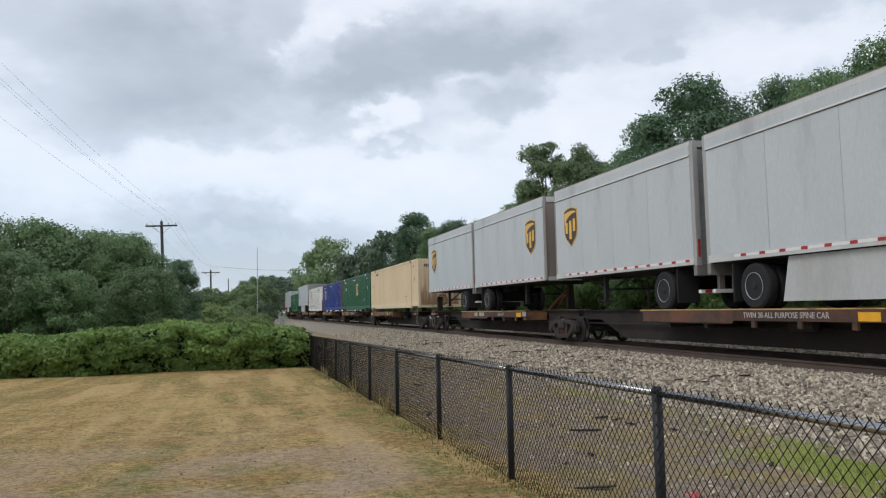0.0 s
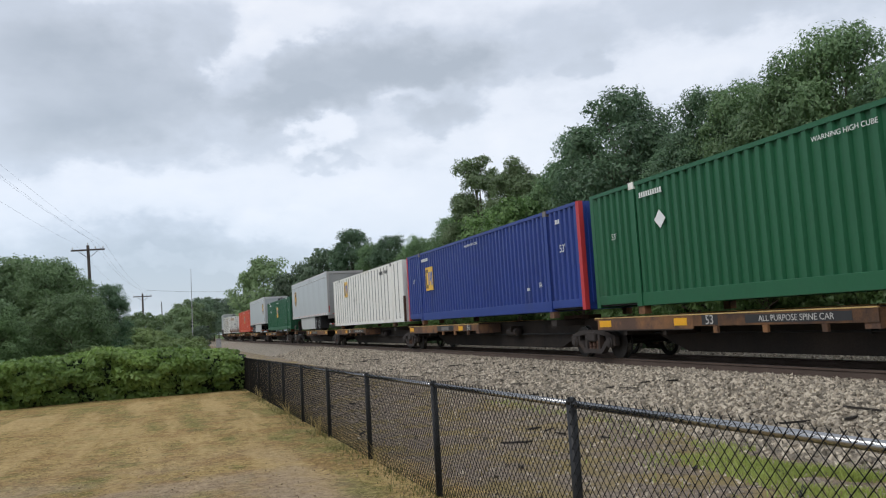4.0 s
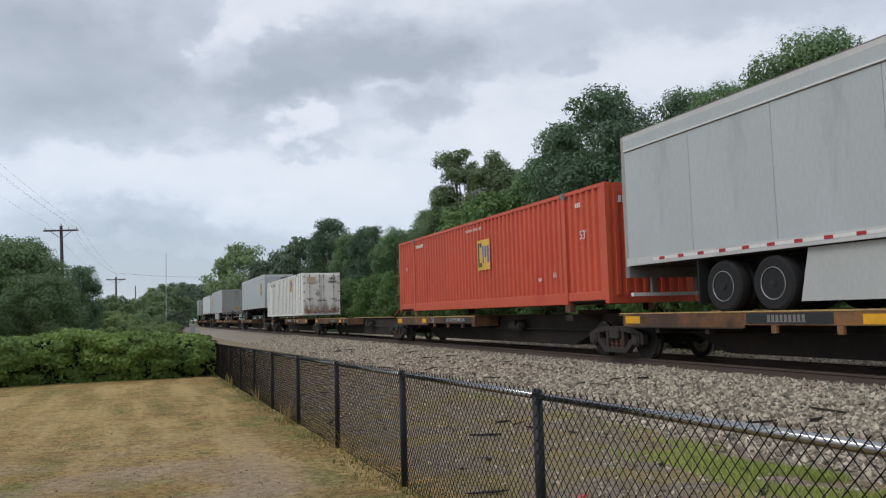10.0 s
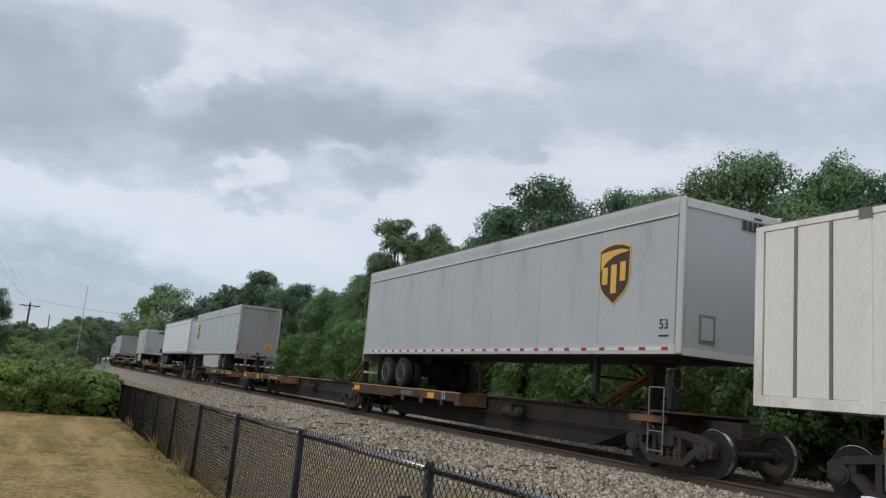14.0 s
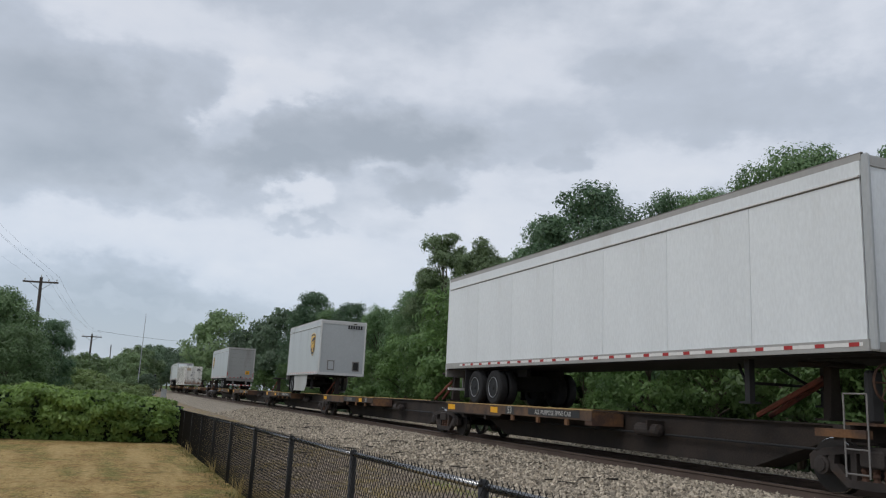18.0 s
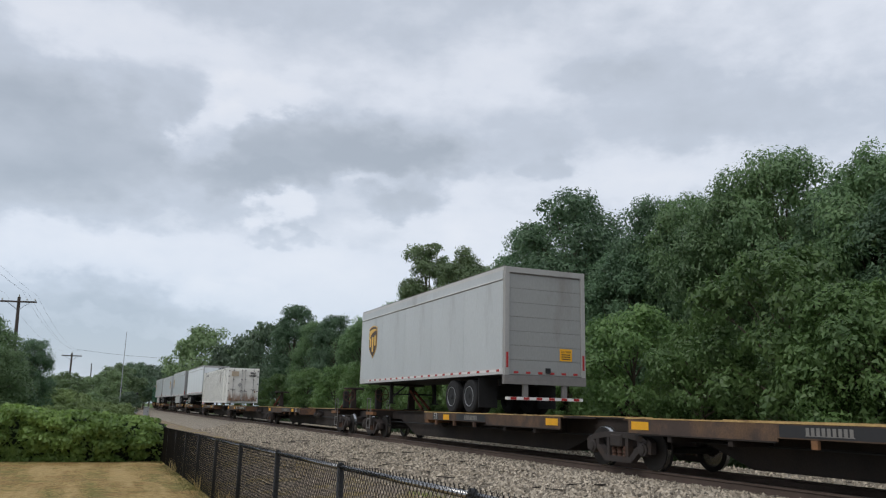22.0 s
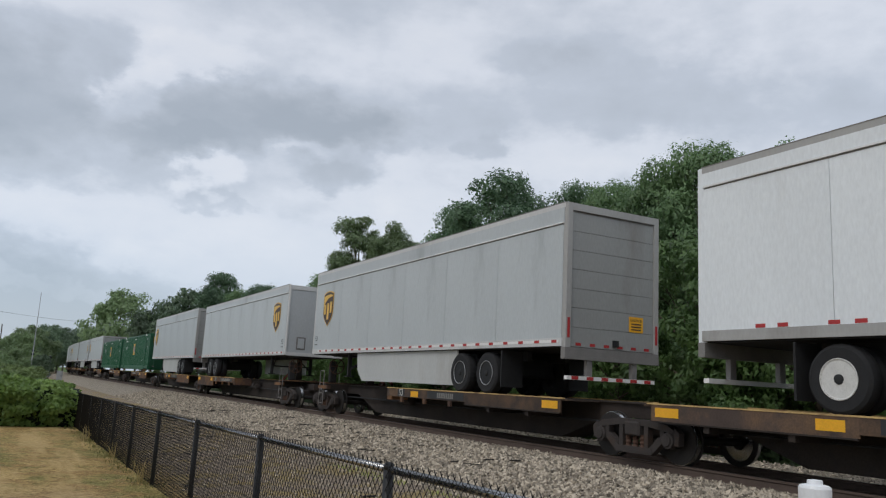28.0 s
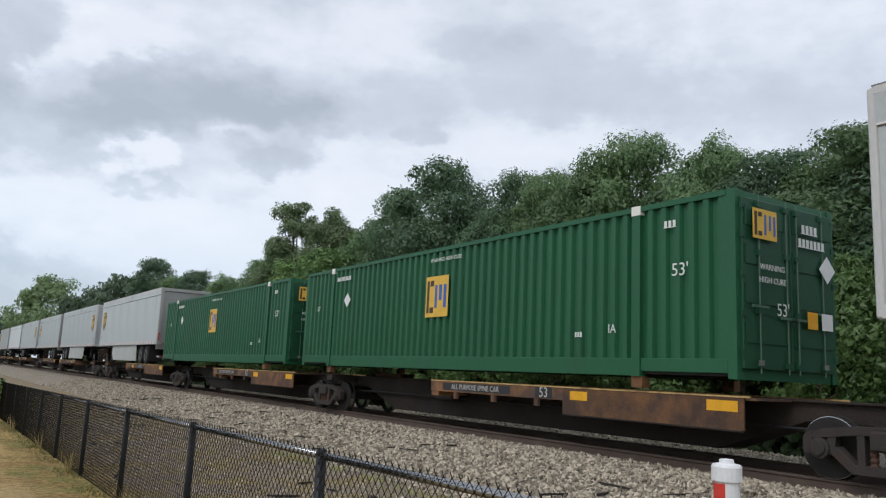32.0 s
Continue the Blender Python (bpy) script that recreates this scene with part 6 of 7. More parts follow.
def panel_container(L, emblem_at, doors, label, ghost=False):
    """A smooth white plate-walled container with grey seam posts."""
    c = tagged(empty("shipping_container"), label, "container", "loads of the train")
    n = 25
    pitch = (L - 0.32) / n
    slab("far_wall", c, M_OFFWHITE, CON_W - 0.05, CON_W - 0.01, 0.16, L - 0.16, 0.17, CON_H - 0.1)
    for s in (-1, 1):
        for i in range(n if s < 0 else 0):
            y0 = 0.16 + pitch * i
            slab("side_panel", c, M_OFFWHITE, -0.02, 0.02, 0.03, pitch - 0.03, 0.17, CON_H - 0.1, m=pose(s * (CON_W - 0.03), y0, 0))
            if i:
                slab("seam_post", c, M_SEAM, -0.035, 0.025, -0.027, 0.027, 0.16, CON_H - 0.09, m=pose(s * (CON_W - 0.03), y0, 0))
        slab("bottom_rail", c, M_OFFWHITE, s * CON_W - 0.05 * (s > 0), s * CON_W + 0.05 * (s < 0), 0.16, L - 0.16, 0.0, 0.165)
        slab("top_edge", c, M_SEAM, s * (CON_W - 0.03) - 0.03, s * (CON_W - 0.03) + 0.03, 0.16, L - 0.16, CON_H, CON_H + 0.018)
    corner_frame(c, L, M_OFFWHITE, M_OFFWHITE, True)
    if doors:
        rods_and_doors(c, M_WHITE_DOOR, M_SEAM)
        slab("faded_emblem", c, M_TAN, -1.0, -0.42, -0.112, -0.106, 2.2, 2.6, "faded emblem patch")
        number_bars(c, M_BLACKMARK, 0.75, -0.112, 2.5, 4, 0.15, True)
        number_bars(c, M_BLACKMARK, 0.75, -0.112, 2.28, 6, 0.13, True)
        for k, (xa, za, w, h) in enumerate(((0.86, 0.34, 0.34, 0.42), (0.55, 0.22, 0.20, 0.20), (-0.95, 0.24, 0.26, 0.34), (-0.5, 0.20, 0.30, 0.16), (1.0, 0.95, 0.14, 0.26), (-0.15, 0.24, 0.12, 0.26))):
            rr = random.Random(k + 3)
            line = [(w * 0.5 * math.cos(j * 0.5236) * rr.uniform(0.45, 1.1), h * 0.5 * math.sin(j * 0.5236) * rr.uniform(0.4, 1.2)) for j in range(12)]
            piece("rust_stain", c, (k,), M_RUSTSTAIN, lambda bm, line=line: prism(bm, line, "y", -0.0645, -0.0605), pose(xa, 0, za), "brown rust stain")
        slab("placard", c, M_DULL, -0.13, 0.13, -0.112, -0.106, -0.15, 0.15, "empty placard holder", m=pose(-0.28, 0, 1.5, 0, 45, 0))
    else:
        slab("front_wall", c, M_OFFWHITE, -CON_W + 0.13, CON_W - 0.13, 0.02, 0.1, 0.16, CON_H - 0.12)
        for i in range(4):
            slab("front_seam", c, M_SEAM, -0.75 + 0.5 * i - 0.03, -0.75 + 0.5 * i + 0.03, 0.0, 0.02, 0.2, CON_H - 0.15)
        slab("rust_streaks", c, M_RUSTY, -CON_W - 0.003, -CON_W + 0.1, -0.004, 0.1, 0.0, 1.2, "rusted corner post")
    slab("rear_wall", c, M_OFFWHITE, -CON_W + 0.13, CON_W - 0.13, L - 0.1, L - 0.02, 0.16, CON_H - 0.12)
    x = -CON_W - 0.012
    if ghost:
        slab("faded_emblem", c, M_GHOST, x - 0.004, x, emblem_at - 0.4, emblem_at + 0.4, 1.75, 2.62, "grey ghost of a removed emblem")
    else:
        emblem_square(c, x, emblem_at, 2.18, 0.92)
    number_bars(c, M_BLACKMARK, x, 2.9 if not doors else L - 2.6, 2.55, 4, 0.16)
    number_bars(c, M_BLACKMARK, x, 3.9 if not doors else L - 3.6, 2.55, 6, 0.16)
    slab("placard", c, M_DULL, -0.005, 0.0, -0.15, 0.17, -0.17, 0.17, "grey diamond placard holder", m=pose(x, L * 0.63, 1.42, 45, 0, 0))
    number_bars(c, M_SEAM, x, L * 0.6, 2.25, 3, 0.10)
    return c


# ---------------------------------------------------------------- road trailers
def shield(bm, w, h, x0, x1):
    top = [(-w / 2, h * 0.40), (-w * 0.25, h * 0.46), (0, h * 0.48), (w * 0.25, h * 0.46), (w / 2, h * 0.40)]
    low = [(w * 0.5, -h * 0.06), (w * 0.485, -h * 0.17), (w * 0.43, -h * 0.27), (w * 0.32, -h * 0.36), (w * 0.17, -h * 0.44), (0, -h * 0.54)]
    pts = top + low + [(-a, b) for a, b in reversed(low[:-1])]
    prism(bm, pts, "x", x0, x1)


def emblem_shield(t, x, y, z, s):
    d = 0.006 * s
    def lay(k, name, mat, w, h, dz=0.0, parent=None):
        return piece(name, parent or t, (w, h, s, k), mat, lambda bm: shield(bm, w, h, min(0, d), max(0, d)), pose(x + d * k, y, z + dz))
    e = lay(0, "emblem", M_GOLD, 1.0, 1.28)
    e["label"] = "brown and gold shield emblem"
    f = piece("shield_field", e, (s,), M_BROWN, lambda bm: shield(bm, 0.93, 1.20, min(0, d), max(0, d)), pose(d, 0, 0))
    def swoosh(bm):
        line = [(0.43, 0.42), (0.2, 0.46), (-0.2, 0.475), (-0.43, 0.43), (-0.43, 0.40), (-0.18, 0.375), (0.06, 0.32), (0.28, 0.21), (0.43, 0.06)]
        prism(bm, [(-a * s, b) for a, b in line], "x", min(0, d), max(0, d))
    piece("shield_crest", e, (s,), M_GOLD, swoosh, pose(2 * d, 0, 0))
    for y0, y1, low, top in ((0.20, 0.38, -0.24, 0.12), (-0.09, 0.09, -0.44, 0.16), (-0.37, -0.20, -0.20, 0.20)):
        def block(bm, y0=y0, y1=y1, low=low, top=top):
            box(bm, min(0, d), max(0, d), -s * y1 if s > 0 else y0, -s * y0 if s > 0 else y1, low, top)
        piece("emblem_bar", e, (s, y0), M_GOLD, block, pose(2 * d, 0, 0))


def road_wheel(t, x, y, z, s, rim_mat, outer=True):
    R = 0.50
    w = piece("tyre", t, (s,), M_TYRE, lambda bm: lathe(bm, [(-0.05, 0.26), (-0.13, 0.275), (-0.135, 0.44), (-0.10, R - 0.012), (-0.04, R), (0.04, R), (0.10, R - 0.012), (0.135, 0.44), (0.13, 0.275), (0.05, 0.26)], "x", 28), pose(x, y, z))
    if not outer:
        return
    piece("rim", w, (s,), rim_mat, lambda bm: lathe(bm, [(s * 0.125, 0.285), (s * 0.132, 0.275), (s * 0.12, 0.25), (s * 0.095, 0.22), (s * 0.085, 0.12), (s * 0.11, 0.10), (s * 0.115, 0.004)], "x", 24))
    if s < 0:
        def lip(bm):
            k = 28
            for j in range(k):
                a, b = 2 * math.pi * j / k, 2 * math.pi * (j + 1) / k
                tube(bm, (-0.136, 0.285 * math.cos(a), 0.285 * math.sin(a)), (-0.136, 0.285 * math.cos(b), 0.285 * math.sin(b)), 0.008, sides=5, caps=False)
        piece("rim_lip", w, (), M_GALV if rim_mat is M_RIM else rim_mat, lip)
    if outer and s < 0:
        for i in range(5):
            a = 2 * math.pi * i / 5
            piece("hand_hole", w, (), M_CHASSIS, lambda bm: lathe(bm, [(-0.03, 0.045), (-0.016, 0.05)], "x", 8), pose(-0.066, 0.175 * math.cos(a), 0.175 * math.sin(a)))
        piece("hub", w, (), M_CHASSIS, lambda bm: lathe(bm, [(-0.15, 0.003), (-0.148, 0.04), (-0.14, 0.07), (-0.10, 0.08)], "x", 12))


def road_trailer(L, nose_first, mat, emblem, axles, skirt, label, rail=M_ALU, rim=M_RIM, tape=True, words="53", tail=2.3, mark=1.15, high=4.05, band=0.36, nose=None, far_skirt=False):
    """A box trailer on its tyres, standing on the wheel trays. z = 0 is the tray's deck."""
    t = tagged(empty("semi_trailer"), label, "trailer", "loads of the train")
    Wd, z0, z1 = 1.30, 1.08, high

    def Y(a):      # a: metres back from the nose
        return a if nose_first else L - a

    def span(a, b):
        return (min(Y(a), Y(b)), max(Y(a), Y(b)))
    # side walls in riveted sheets
    n = max(4, round(L / 2.44))
    for s in (-1, 1):
        for i in range(n):
            a, b = 0.14 + (L - 0.28) * i / n, 0.14 + (L - 0.28) * (i + 1) / n
            slab("side_panel", t, mat, -0.015, 0.015, 0.005, b - a - 0.005, z0 + 0.16, z1 - band + 0.02, m=pose(s * (Wd - 0.02), min(Y(a), Y(b)), 0))
        slab("top_rail", t, rail, s * Wd - (0.04 if s > 0 else 0), s * Wd + (0.04 if s < 0 else 0), 0.1, L - 0.1, z1 - 0.10, z1, "pale metal top rail")
        slab("upper_band", t, mat, s * (Wd - 0.012) - 0.02, s * (Wd - 0.012) + 0.02, 0.12, L - 0.12, z1 - band + 0.025, z1 - 0.105)
        slab("rub_rail", t, M_PALERAIL, s * (Wd + 0.005) - 0.02, s * (Wd + 0.005) + 0.02, 0.14, L - 0.14, z1 - band, z1 - band + 0.03)
        slab("band_seam", t, M_SEAM, s * (Wd - 0.006) - 0.008, s * (Wd - 0.006) + 0.008, 0.14, L - 0.14, z1 - band - 0.022, z1 - band - 0.004)
        slab("roof_edge", t, M_SEAM, s * (Wd - 0.02) - 0.022, s * (Wd - 0.02) + 0.022, 0.08, L - 0.08, z1, z1 + 0.02, "dark roof edge strip")
        slab("bottom_rail", t, rail, s * (Wd - 0.005) - 0.025, s * (Wd - 0.005) + 0.025, 0.1, L - 0.1, z0, z0 + 0.17, "pale riveted bottom rail")
        if tape and s < 0:
            k = int((L - 0.7) / 0.62)
            lift = 0.21 if tape == "red" else 0.10
            for i in range(k):
                slab("reflector", t, M_REDREF, -0.003, 0.003, -0.09, 0.09, -0.03, 0.03, m=pose(s * (Wd + 0.024 - 0.025 * (tape == "red")), 0.35 + i * 0.62 - 0.22 * (i % 2) * (tape == "red"), z0 + lift))
            if tape != "red":
                piece("white_tape", t, (k,), M_WHITEREF, lambda bm: box(bm, -0.001, 0.001, -0.15, 0.62 * k - 0.3, -0.03, 0.03), pose(s * (Wd + 0.024), 0.35, z0 + 0.10))
    slab("roof", t, rail, -Wd + 0.05, Wd - 0.05, 0.06, L - 0.06, z1 - 0.05, z1 - 0.01)
    slab("underfloor", t, M_CHASSIS, -Wd + 0.06, Wd - 0.06, 0.1, L - 0.1, z0 - 0.02, z0 + 0.12)
    # the nose
    a, b = span(0.0, 0.14)
    for s in (-1, 1):
        slab("nose_post", t, nose or (rail if mat is not M_TRAILWHITE else M_NOSE), s * (Wd - 0.01) - 0.09 * (s > 0), s * (Wd - 0.01) + 0.09 * (s < 0), a, b, z0, z1, "rounded corner post", 0.025)
    a, b = span(0.03, 0.1)
    slab("nose_wall", t, nose or (M_NOSE if mat is not M_TRAILWHITE else mat), -Wd + 0.10, Wd - 0.10, a, b, z0, z1 - 0.06, "flat front wall")
    f = Y(0.03)
    fd = -0.012 if nose_first else 0.012
    for za, zb in ((z0 - 0.01, z0 + 0.13), (z1 - 0.20, z1 - 0.06)):
        slab("nose_rail", t, rail, -Wd + 0.09, Wd - 0.09, min(f, f + 2 * fd), max(f, f + 2 * fd), za, zb, "pale rail across the front wall")
    for xc in (-0.62, 0.78):
        e = slab("access_box", t, M_SEAM, xc - 0.2, xc + 0.2, min(f, f + fd), max(f, f + fd), z0 + 0.25, z0 + 0.78, "framed access hatch on the nose")
        slab("hatch", e, M_NOSE if xc < 0 else M_CHASSIS, xc - 0.14, xc + 0.14, min(f, f + 2 * fd), max(f, f + 2 * fd), z0 + 0.31, z0 + 0.72)
    if nose_first:
        number_bars(t, M_BLACKMARK, 0.62, -0.0, z1 - 0.32, 6, 0.19, True)
        slab("clearance_lamp", t, M_EMBDARK, 0.52, 0.72, 0.005, 0.03, z1 - 0.17, z1 - 0.12)
    # the tail: frame, roll door in slats, bumper
    a, b = span(L - 0.14, L)
    for s in (-1, 1):
        slab("tail_post", t, M_DULL if mat is not M_TRAILWHITE else mat, s * (Wd - 0.01) - 0.13 * (s > 0), s * (Wd - 0.01) + 0.13 * (s < 0), a, b, z0 - 0.02, z1, "square tail post")
    slab("tail_header", t, M_DULL, -Wd + 0.13, Wd - 0.13, a, b, z1 - 0.16, z1 - 0.004)
    slab("tail_sill", t, M_SEAM, -Wd, Wd, a, b, z0 - 0.26, z0 - 0.02, "grey rear sill")
    a, b = span(L - 0.10, L - 0.05)
    door = slab("roll_door", t, M_SEAM, -Wd + 0.13, Wd - 0.13, a, b, z0 - 0.02, z1 - 0.16)
    back = Y(L - 0.05)
    bd = 0.014 if nose_first else -0.014
    k = 7
    for i in range(k):
        h = (z1 - 0.2 - z0) / k
        slab("door_slat", door, M_DOOR, -Wd + 0.15, Wd - 0.15, min(back, back + bd), max(back, back + bd), z0 + i * h + 0.005, z0 + (i + 1) * h - 0.005)
    if not nose_first:
        st = slab("caution_sticker", t, M_YELLOW, 0.46, 0.86, back - 0.022, back - 0.016, z0 + 0.42, z0 + 0.76, "yellow caution sticker")
        write(t, "CAUTION", 0.075, M_BLACKMARK, 0.66, back - 0.024, z0 + 0.68, FRONT)
        for i in range(3):
            bar(t, M_BLACKMARK, 0.66, back - 0.024, z0 + 0.60 - 0.06 * i, 0.28, 0.025, True)
        for i in range(6):
            slab("reflector", t, M_REDREF, -1.0 + 0.38 * i, -0.86 + 0.38 * i, back - 0.02, back - 0.014, z0 + 0.03, z0 + 0.09)
        slab("door_latch", t, M_DARKMETAL, 0.0, 0.14, back - 0.06, back - 0.014, z0 + 0.06, z0 + 0.2)
        for s in (-1, 1):
            slab("tail_lamp", t, M_REDREF, s * (Wd - 0.08) - 0.03, s * (Wd - 0.08) + 0.03, -0.008, 0.0, z0 + 0.18, z0 + 0.6)
    yb = Y(L - 0.08)
    for s in (-0.62, 0.62):
        slab("bumper_leg", t, M_SEAM, s - 0.07, s + 0.07, yb - 0.05, yb + 0.05, z0 - 0.62, z0 - 0.26)
    slab("bumper_bar", t, M_WHITEREF, -1.2, 1.2, yb - 0.06, yb + 0.06, z0 - 0.68, z0 - 0.60, "red and white striped underride bar")
    for i in range(6):
        o = -0.064 if not nose_first else 0.06
        slab("bumper_stripe", t, M_REDREF, -1.1 + 0.4 * i, -0.92 + 0.4 * i, yb + o, yb + o + 0.004, z0 - 0.675, z0 - 0.605)
    # running gear
    first = L - (tail if axles == 2 else 1.6)
    ys = [first - 1.27 * i for i in range(axles)]
    a, b = span(ys[-1] - 0.8, ys[0] + 0.8)
    for s in (-1, 1):
        slab("slider_rail", t, M_CHASSIS, s * 0.55 - 0.06, s * 0.55 + 0.06, a, b, z0 - 0.26, z0 - 0.02)
    for d in ys:
        piece("axle", t, (), M_CHASSIS, lambda bm: tube(bm, (-1.1, 0, 0), (1.1, 0, 0), 0.07, sides=10), pose(0, Y(d), 0.50))
        slab("spring_hanger", t, M_CHASSIS, -0.66, 0.66, Y(d) - 0.08, Y(d) + 0.08, 0.50, z0 - 0.2)
        for s in (-1, 1):
            road_wheel(t, s * 1.13, Y(d), 0.50, s, rim)
            road_wheel(t, s * 0.82, Y(d), 0.50, s, rim, False)
    a, b = span(ys[0] + 0.66, ys[0] + 0.70)
    for s in (-1, 1):
        slab("mud_flap", t, M_TYRE, s * 0.98 - 0.3, s * 0.98 + 0.3, a, b, 0.18, z0 - 0.05)
    # landing legs and king-pin plate
    lg = 2.9
    for s in (-1, 1):
        leg = slab("landing_leg", t, M_CHASSIS, s * 0.9 - 0.06, s * 0.9 + 0.06, Y(lg) - 0.06, Y(lg) + 0.06, 0.32, z0 - 0.02)
        slab("leg_foot", leg, M_CHASSIS, s * 0.9 - 0.13, s * 0.9 + 0.13, Y(lg) - 0.13, Y(lg) + 0.13, 0.28, 0.32)
        piece("leg_brace", t, (s, nose_first), M_CHASSIS, lambda bm, s=s: tube(bm, (s * 0.9, 0, 0.5), (s * 0.5, 0.7 if nose_first else -0.7, 1.0), 0.03, sides=5), pose(0, Y(lg), 0))
    slab("leg_shaft", t, M_CHASSIS, -0.9, 0.9, Y(lg) - 0.025, Y(lg) + 0.025, 0.62, 0.67)
    a, b = span(0.5, 1.9)
    slab("king_pin_plate", t, M_CHASSIS, -0.6, 0.6, a, b, z0 - 0.06, z0 - 0.02)
    if far_skirt:
        slab("side_skirt", t, M_SKIRT, 1.17, 1.20, *span(4.3, 11.0), 0.30, z0 - 0.02, "pale aerodynamic side skirt")
    if skirt:
        a, b = skirt
        hi_, lo_ = z0 - 0.01, 0.17
        for s in (-1, 1):
            def panel(bm):
                prism(bm, [(Y(a), hi_), (Y(b), hi_), (Y(b + 0.22), lo_), (Y(a + 0.5), lo_), (Y(a + 0.08), lo_ + 0.35)], "x", -0.012, 0.012)
            piece("side_skirt", t, (a, b, nose_first, L), M_SKIRT, panel, pose(s * 1.2, 0, 0), "pale aerodynamic side skirt")
    # emblems and marks
    if emblem:
        for s in (-1, 1):
            emblem_shield(t, s * (Wd + 0.004), Y(mark), z0 + 1.68, s)
        if words:
            write(t, words, 0.26, M_BLACKMARK, -Wd - 0.006, Y(0.42), z0 + 0.55)
            bar(t, M_BLACKMARK, -Wd - 0.004, Y(0.42), z0 + 0.34, 0.26, 0.03)
    return t


# ---------------------------------------------------------------- making up the train
moving = []      # (thing, how far along the line it stands at 16 s, height above the rail)
DECK = 1.03

# trucks at each joint of each car, by the distance of the joint from the origin at 16 s
CARS = [[-250.9, -233.4, -215.9, -198.7], [-195.1, -178.7, -162.1, -145.4, -128.5, -112.0], [-107.6, -91.0, -74.2, -57.1, -40.0, -23.2],
        [-18.7, -1.6, 16.9, 34.4], [38.6, 54.8, 71.3, 87.9, 104.6, 121.2], [125.6, 141.7, 158.3, 174.9, 191.7, 208.0], [212.6, 229.3, 245.9, 262.7, 279.4, 296.0],
        [300.5, 317.1, 333.7, 350.3, 366.9, 383.5], [388.0, 404.6, 421.2, 437.8, 454.4]]

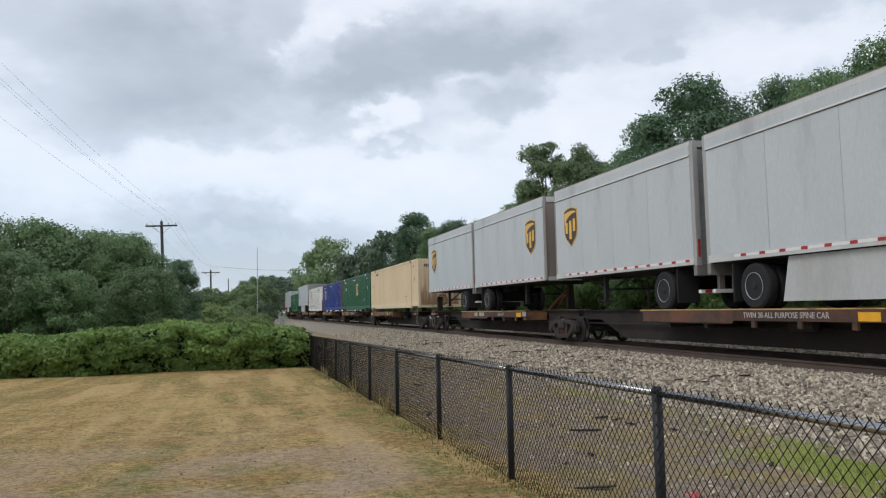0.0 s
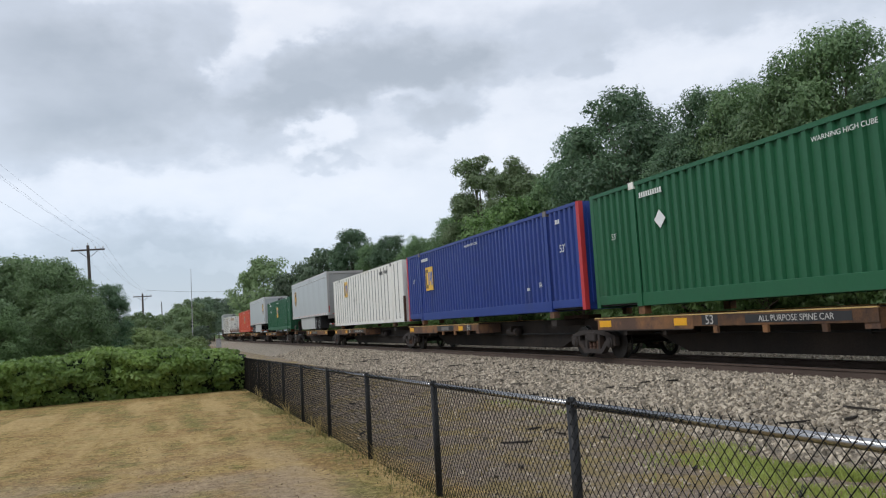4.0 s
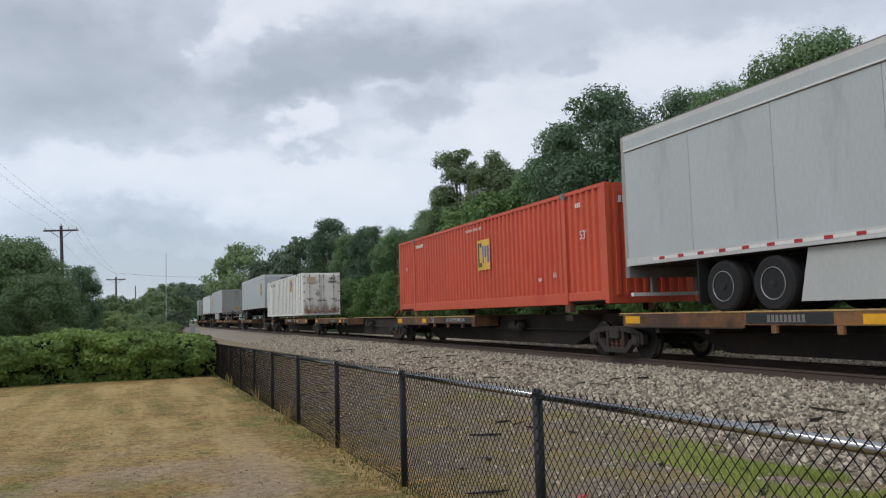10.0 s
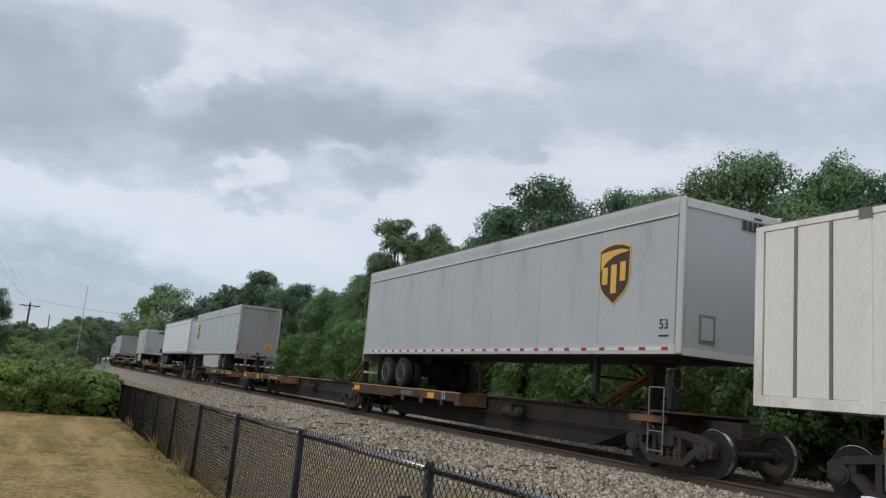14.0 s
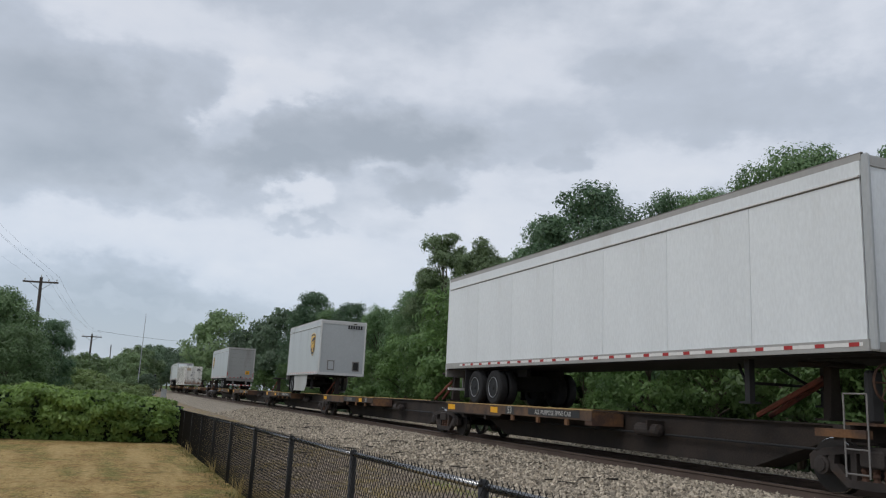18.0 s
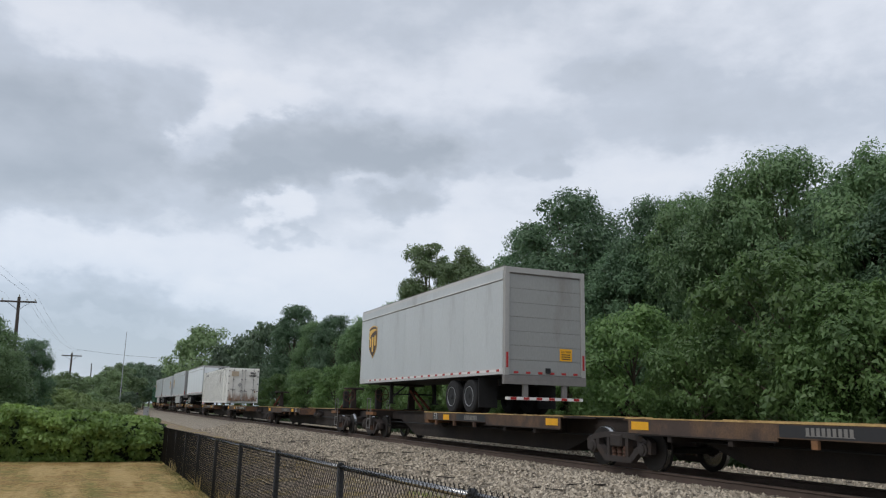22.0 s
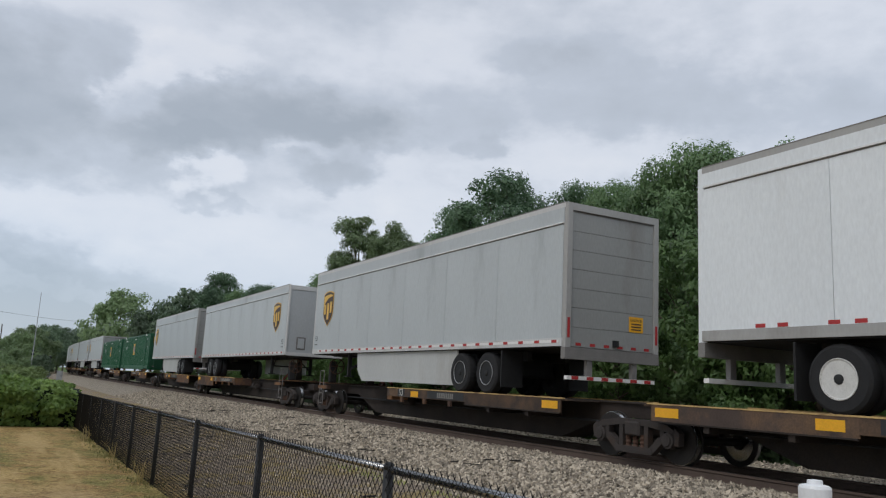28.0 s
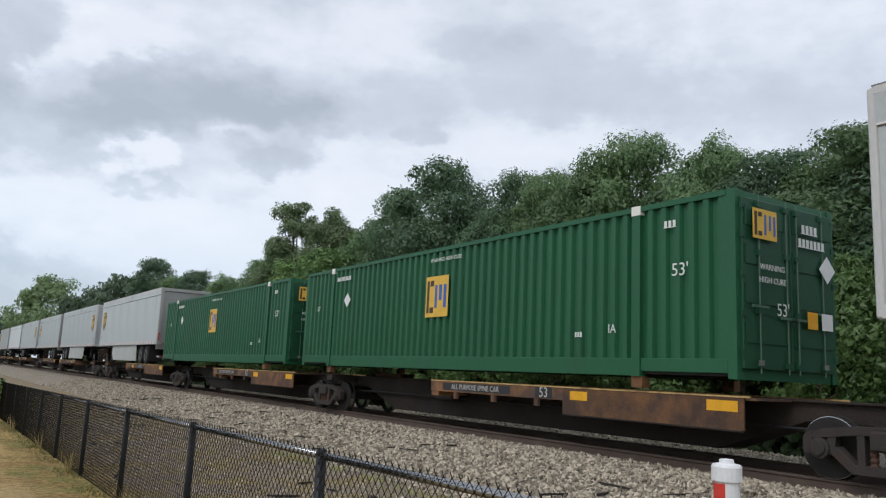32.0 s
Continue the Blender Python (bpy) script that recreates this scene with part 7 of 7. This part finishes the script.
GREY = "grey box trailer with brown-gold shield emblem"
LOADS = [
    # kind, leading end, length, options
    ("trailer", -233.4, 8.55, dict(mark=1.35, nose_first=True, mat=M_SILVER_B, emblem=True, axles=1, nose=M_WORNNOSE, skirt=(2.6, 5.9), words="", label="short " + GREY + ", pale skirt")),
    ("trailer", -224.45, 8.4, dict(mark=1.35, nose_first=False, mat=M_SILVER_B, emblem=True, axles=1, nose=M_WORNNOSE, skirt=None, words="", label="short " + GREY)),
    ("trailer", -215.2, 8.4, dict(mark=1.35, nose_first=True, mat=M_SILVER_B, emblem=True, axles=1, nose=M_WORNNOSE, skirt=None, words="", label="short " + GREY)),
    ("trailer", -206.6, 8.4, dict(mark=1.35, nose_first=False, mat=M_SILVER_B, emblem=True, axles=1, nose=M_WORNNOSE, skirt=None, words="", label="short " + GREY)),
    ("beige", -195.7, 16.15, {}), ("green_plain", -179.0, 16.15, {}), ("blue", -162.3, 16.15, {}), ("white_plain", -145.5, 16.15, {}),
    ("trailer", -127.3, 16.0, dict(tail=3.7, mark=2.0, nose_first=False, mat=M_SILVER, emblem=True, axles=2, skirt=(4.0, 10.2), label=GREY + ", pale skirt")),
    ("green", -109.9, 16.15, {}),
    ("trailer", -91.1, 16.0, dict(tail=3.15, mark=1.6, nose_first=True, mat=M_SILVER, emblem=True, axles=2, skirt=(4.4, 10.8), label=GREY + ", square nose")),
    ("orange", -74.4, 16.15, {}), ("white", -36.8, 15.9, {}),
    ("trailer", -19.2, 16.3, dict(mark=1.95, nose_first=True, mat=M_SILVER, emblem=True, axles=2, skirt=None, label=GREY + ", square nose")),
    ("trailer", 19.2, 16.1, dict(tail=3.6, mark=1.5, high=4.15, band=0.5, nose_first=False, mat=M_SILVER, emblem=True, axles=2, skirt=(4.6, 11.0), label=GREY + ", pale skirt")),
    ("trailer", 38.25, 16.15, dict(nose_first=True, mat=M_TRAILWHITE, emblem=False, axles=2, skirt=None, label="plain white box semi-trailer with a square nose", rail=M_DULL)),
    ("trailer", 72.2, 8.3, dict(mark=1.65, nose_first=True, mat=M_SILVER_B, emblem=True, axles=1, skirt=(2.9, 6.3), words="", label="short " + GREY + ", alone")),
    ("trailer", 109.3, 13.0, dict(mark=1.6, nose_first=False, mat=M_SILVER_B, emblem=True, axles=2, skirt=None, words="", label=GREY + ", empty platforms beside it")),
    ("white", 158.7, 16.15, {}),
    ("trailer", 175.5, 14.4, dict(tail=2.5, nose_first=True, mat=M_TRAILWHITE, emblem=False, axles=2, skirt=None, rim=M_RIMWHITE, label="plain white box semi-trailer with white wheel rims", rail=M_DULL, tape="red")),
    ("trailer", 193.5, 15.6, dict(tail=3.1, mark=1.45, high=4.15, band=0.45, nose_first=False, mat=M_SILVER, emblem=True, axles=2, skirt=(4.3, 11.0), label=GREY + ", pale skirt")),
    ("trailer", 212.4, 15.9, dict(mark=1.5, far_skirt=True, nose_first=True, mat=M_SILVER_B, emblem=True, axles=2, skirt=None, label=GREY + ", square nose")),
    ("trailer", 230.4, 15.45, dict(tail=3.4, mark=1.12, high=4.15, band=0.55, nose_first=False, mat=M_SILVER, emblem=True, axles=2, skirt=(4.55, 10.9), words="", label=GREY + ", pale skirt")),
    ("green", 247.9, 16.15, {}), ("green", 265.4, 16.15, {}),
    ("trailer", 283.0, 16.0, dict(nose_first=False, mat=M_SILVER_B, emblem=True, axles=2, skirt=(4.3, 11.0), label=GREY + ", pale skirt")),
    ("trailer", 301.0, 16.0, dict(nose_first=True, mat=M_SILVER, emblem=True, axles=2, skirt=(4.3, 11.0), label=GREY + ", pale skirt")),
    ("trailer", 318.4, 14.6, dict(nose_first=False, mat=M_SILVER, emblem=True, axles=2, skirt=None, label=GREY)),
    ("trailer", 335.0, 14.6, dict(nose_first=True, mat=M_SILVER_B, emblem=True, axles=2, skirt=None, label=GREY)),
    ("trailer", 351.5, 14.6, dict(nose_first=True, mat=M_TRAILWHITE, emblem=False, axles=2, skirt=None, label="plain white box semi-trailer")),
    ("trailer", 368.0, 14.6, dict(nose_first=False, mat=M_SILVER, emblem=True, axles=2, skirt=None, label=GREY)),
    ("green", 388.6, 16.15, {}), ("trailer", 406.0, 14.6, dict(nose_first=True, mat=M_SILVER, emblem=True, axles=2, skirt=None, label=GREY)),
    ("orange", 422.0, 16.15, {}),
]
stands_at = []
loads = []
for kind, at, L, opt in LOADS:
    if kind == "trailer":
        ob, z = road_trailer(L, **opt), DECK + 0.001
    else:
        z = 1.295
        if kind == "beige":
            ob = corrugated_container("beige", M_BEIGE, L, doors=False, mark=M_BLACKMARK, emblem=0, label="beige corrugated 53-foot shipping container, sun-bleached")
        elif kind == "green_plain":
            ob = corrugated_container("green", M_GREEN, L, doors=False, emblem=0.40, label="dark green corrugated 53-foot shipping container with a yellow emblem")
        elif kind == "blue":
            ob = corrugated_container("blue", M_BLUE, L, post_mat=M_RED, doors=False, emblem=0.80, label="blue corrugated shipping container with red corner posts")
        elif kind == "green":
            ob = corrugated_container("green", M_GREEN, L, emblem=0.515, label="dark green corrugated 53-foot shipping container with a yellow emblem")
        elif kind == "orange":
            ob = corrugated_container("orange", M_ORANGE, L, doors=False, emblem=0.445, label="orange-red corrugated 53-foot shipping container with a yellow emblem")
        elif kind == "white":
            ob = panel_container(L, 4.3, True, "dirty white plate-walled container with grey seam posts and doors", at > 0)
        else:
            ob = panel_container(L, L - 3.8, False, "dirty white plate-walled container with grey seams and rusted corners")
        stands_at += [at + 1.98, at + L - 1.98]
    moving.append((ob, at, z))
    loads.append((kind, at, at + L))

truck = make_truck()
first_truck = True
for n, joints in enumerate(CARS):
    for j in joints:
        ob = truck if first_truck else copy_thing(truck, Matrix())
        first_truck = False
        moving.append((ob, j, 0.0))
    for i, (a, b) in enumerate(zip(joints, joints[1:])):
        on = [y - a for y in stands_at if a + 0.6 < y < b - 0.6]
        box_on = any(k != "trailer" and lo < (a + b) / 2 < hi for k, lo, hi in loads)
        ends = ([(0.35, -1)] if i == 0 else []) + ([(b - a - 0.35, 1)] if i == len(joints) - 2 else [])
        twin = n == 0 or (n == 3 and i == 2)
        backward = any(k == "trailer" and not opt["nose_first"] and a - 1 < lo < b - 4 for k, lo, L, opt in LOADS) and not twin
        flip = backward or abs(a - 245.9) < 1 or abs(a - 262.7) < 1 or abs(a + 40.0) < 1
        words = ("TWIN 28-ALL PURPOSE SPINE CAR" if i == 1 else "") if n == 0 else ("ALL PURPOSE SPINE CAR" if ((i + n) % 2 == 0 or flip) and not backward and not twin else "")
        pf = make_platform(round(b - a, 2), flip, not box_on, [round(y, 2) for y in on], ends, n * 7 + i, words, n == 6, (M_TRAY_RED, M_TRAY, M_TRAY, M_TRAY_RED, M_TRAY_DARK, M_TRAY_DARK, M_TRAY)[n % 7], 5.2 if twin else (1.2 if flip else 0.0), twin)
        moving.append((pf, a, 0.0))


def motions():
    """The whole train rolls along the line towards the camera at a steady pace."""
    for ob, at, z in moving:
        rows = []
        for t in (0, 2, 4, 6, 8, 10, 12, 14, 16, 18, 20, 22, 24, 26, 28, 30, 32):
            s = at - SPEED * (t - 16)
            rows.append((t, track_pose(s, TRACK_Z + z)))
        walk(ob, rows)
    # the wheelsets roll: 0.42 m in radius, all in step
    for first in [o for o in truck.children if o.name.startswith("axle")]:
        seat = first.matrix_basis.translation.copy()
        turn = [(k / FPS, Matrix.Translation(seat) @ pose(0, 0, 0, math.degrees(SPEED * k / FPS / 0.42))) for k in range(0, 32 * FPS + 1)]
        walk(first, turn)
        made = first.animation_data
        for other in axles:
            if other is not first and (other.matrix_basis.translation - seat).length < 0.01:
                keys = other.animation_data_create()
                other.rotation_mode = "QUATERNION"
                keys.action = made.action
                keys.action_slot = made.action_slot


axles = [o for ob, at, z in moving if ob.name.startswith("rail_truck") for o in ob.children if o.name.startswith("axle")]
motions()
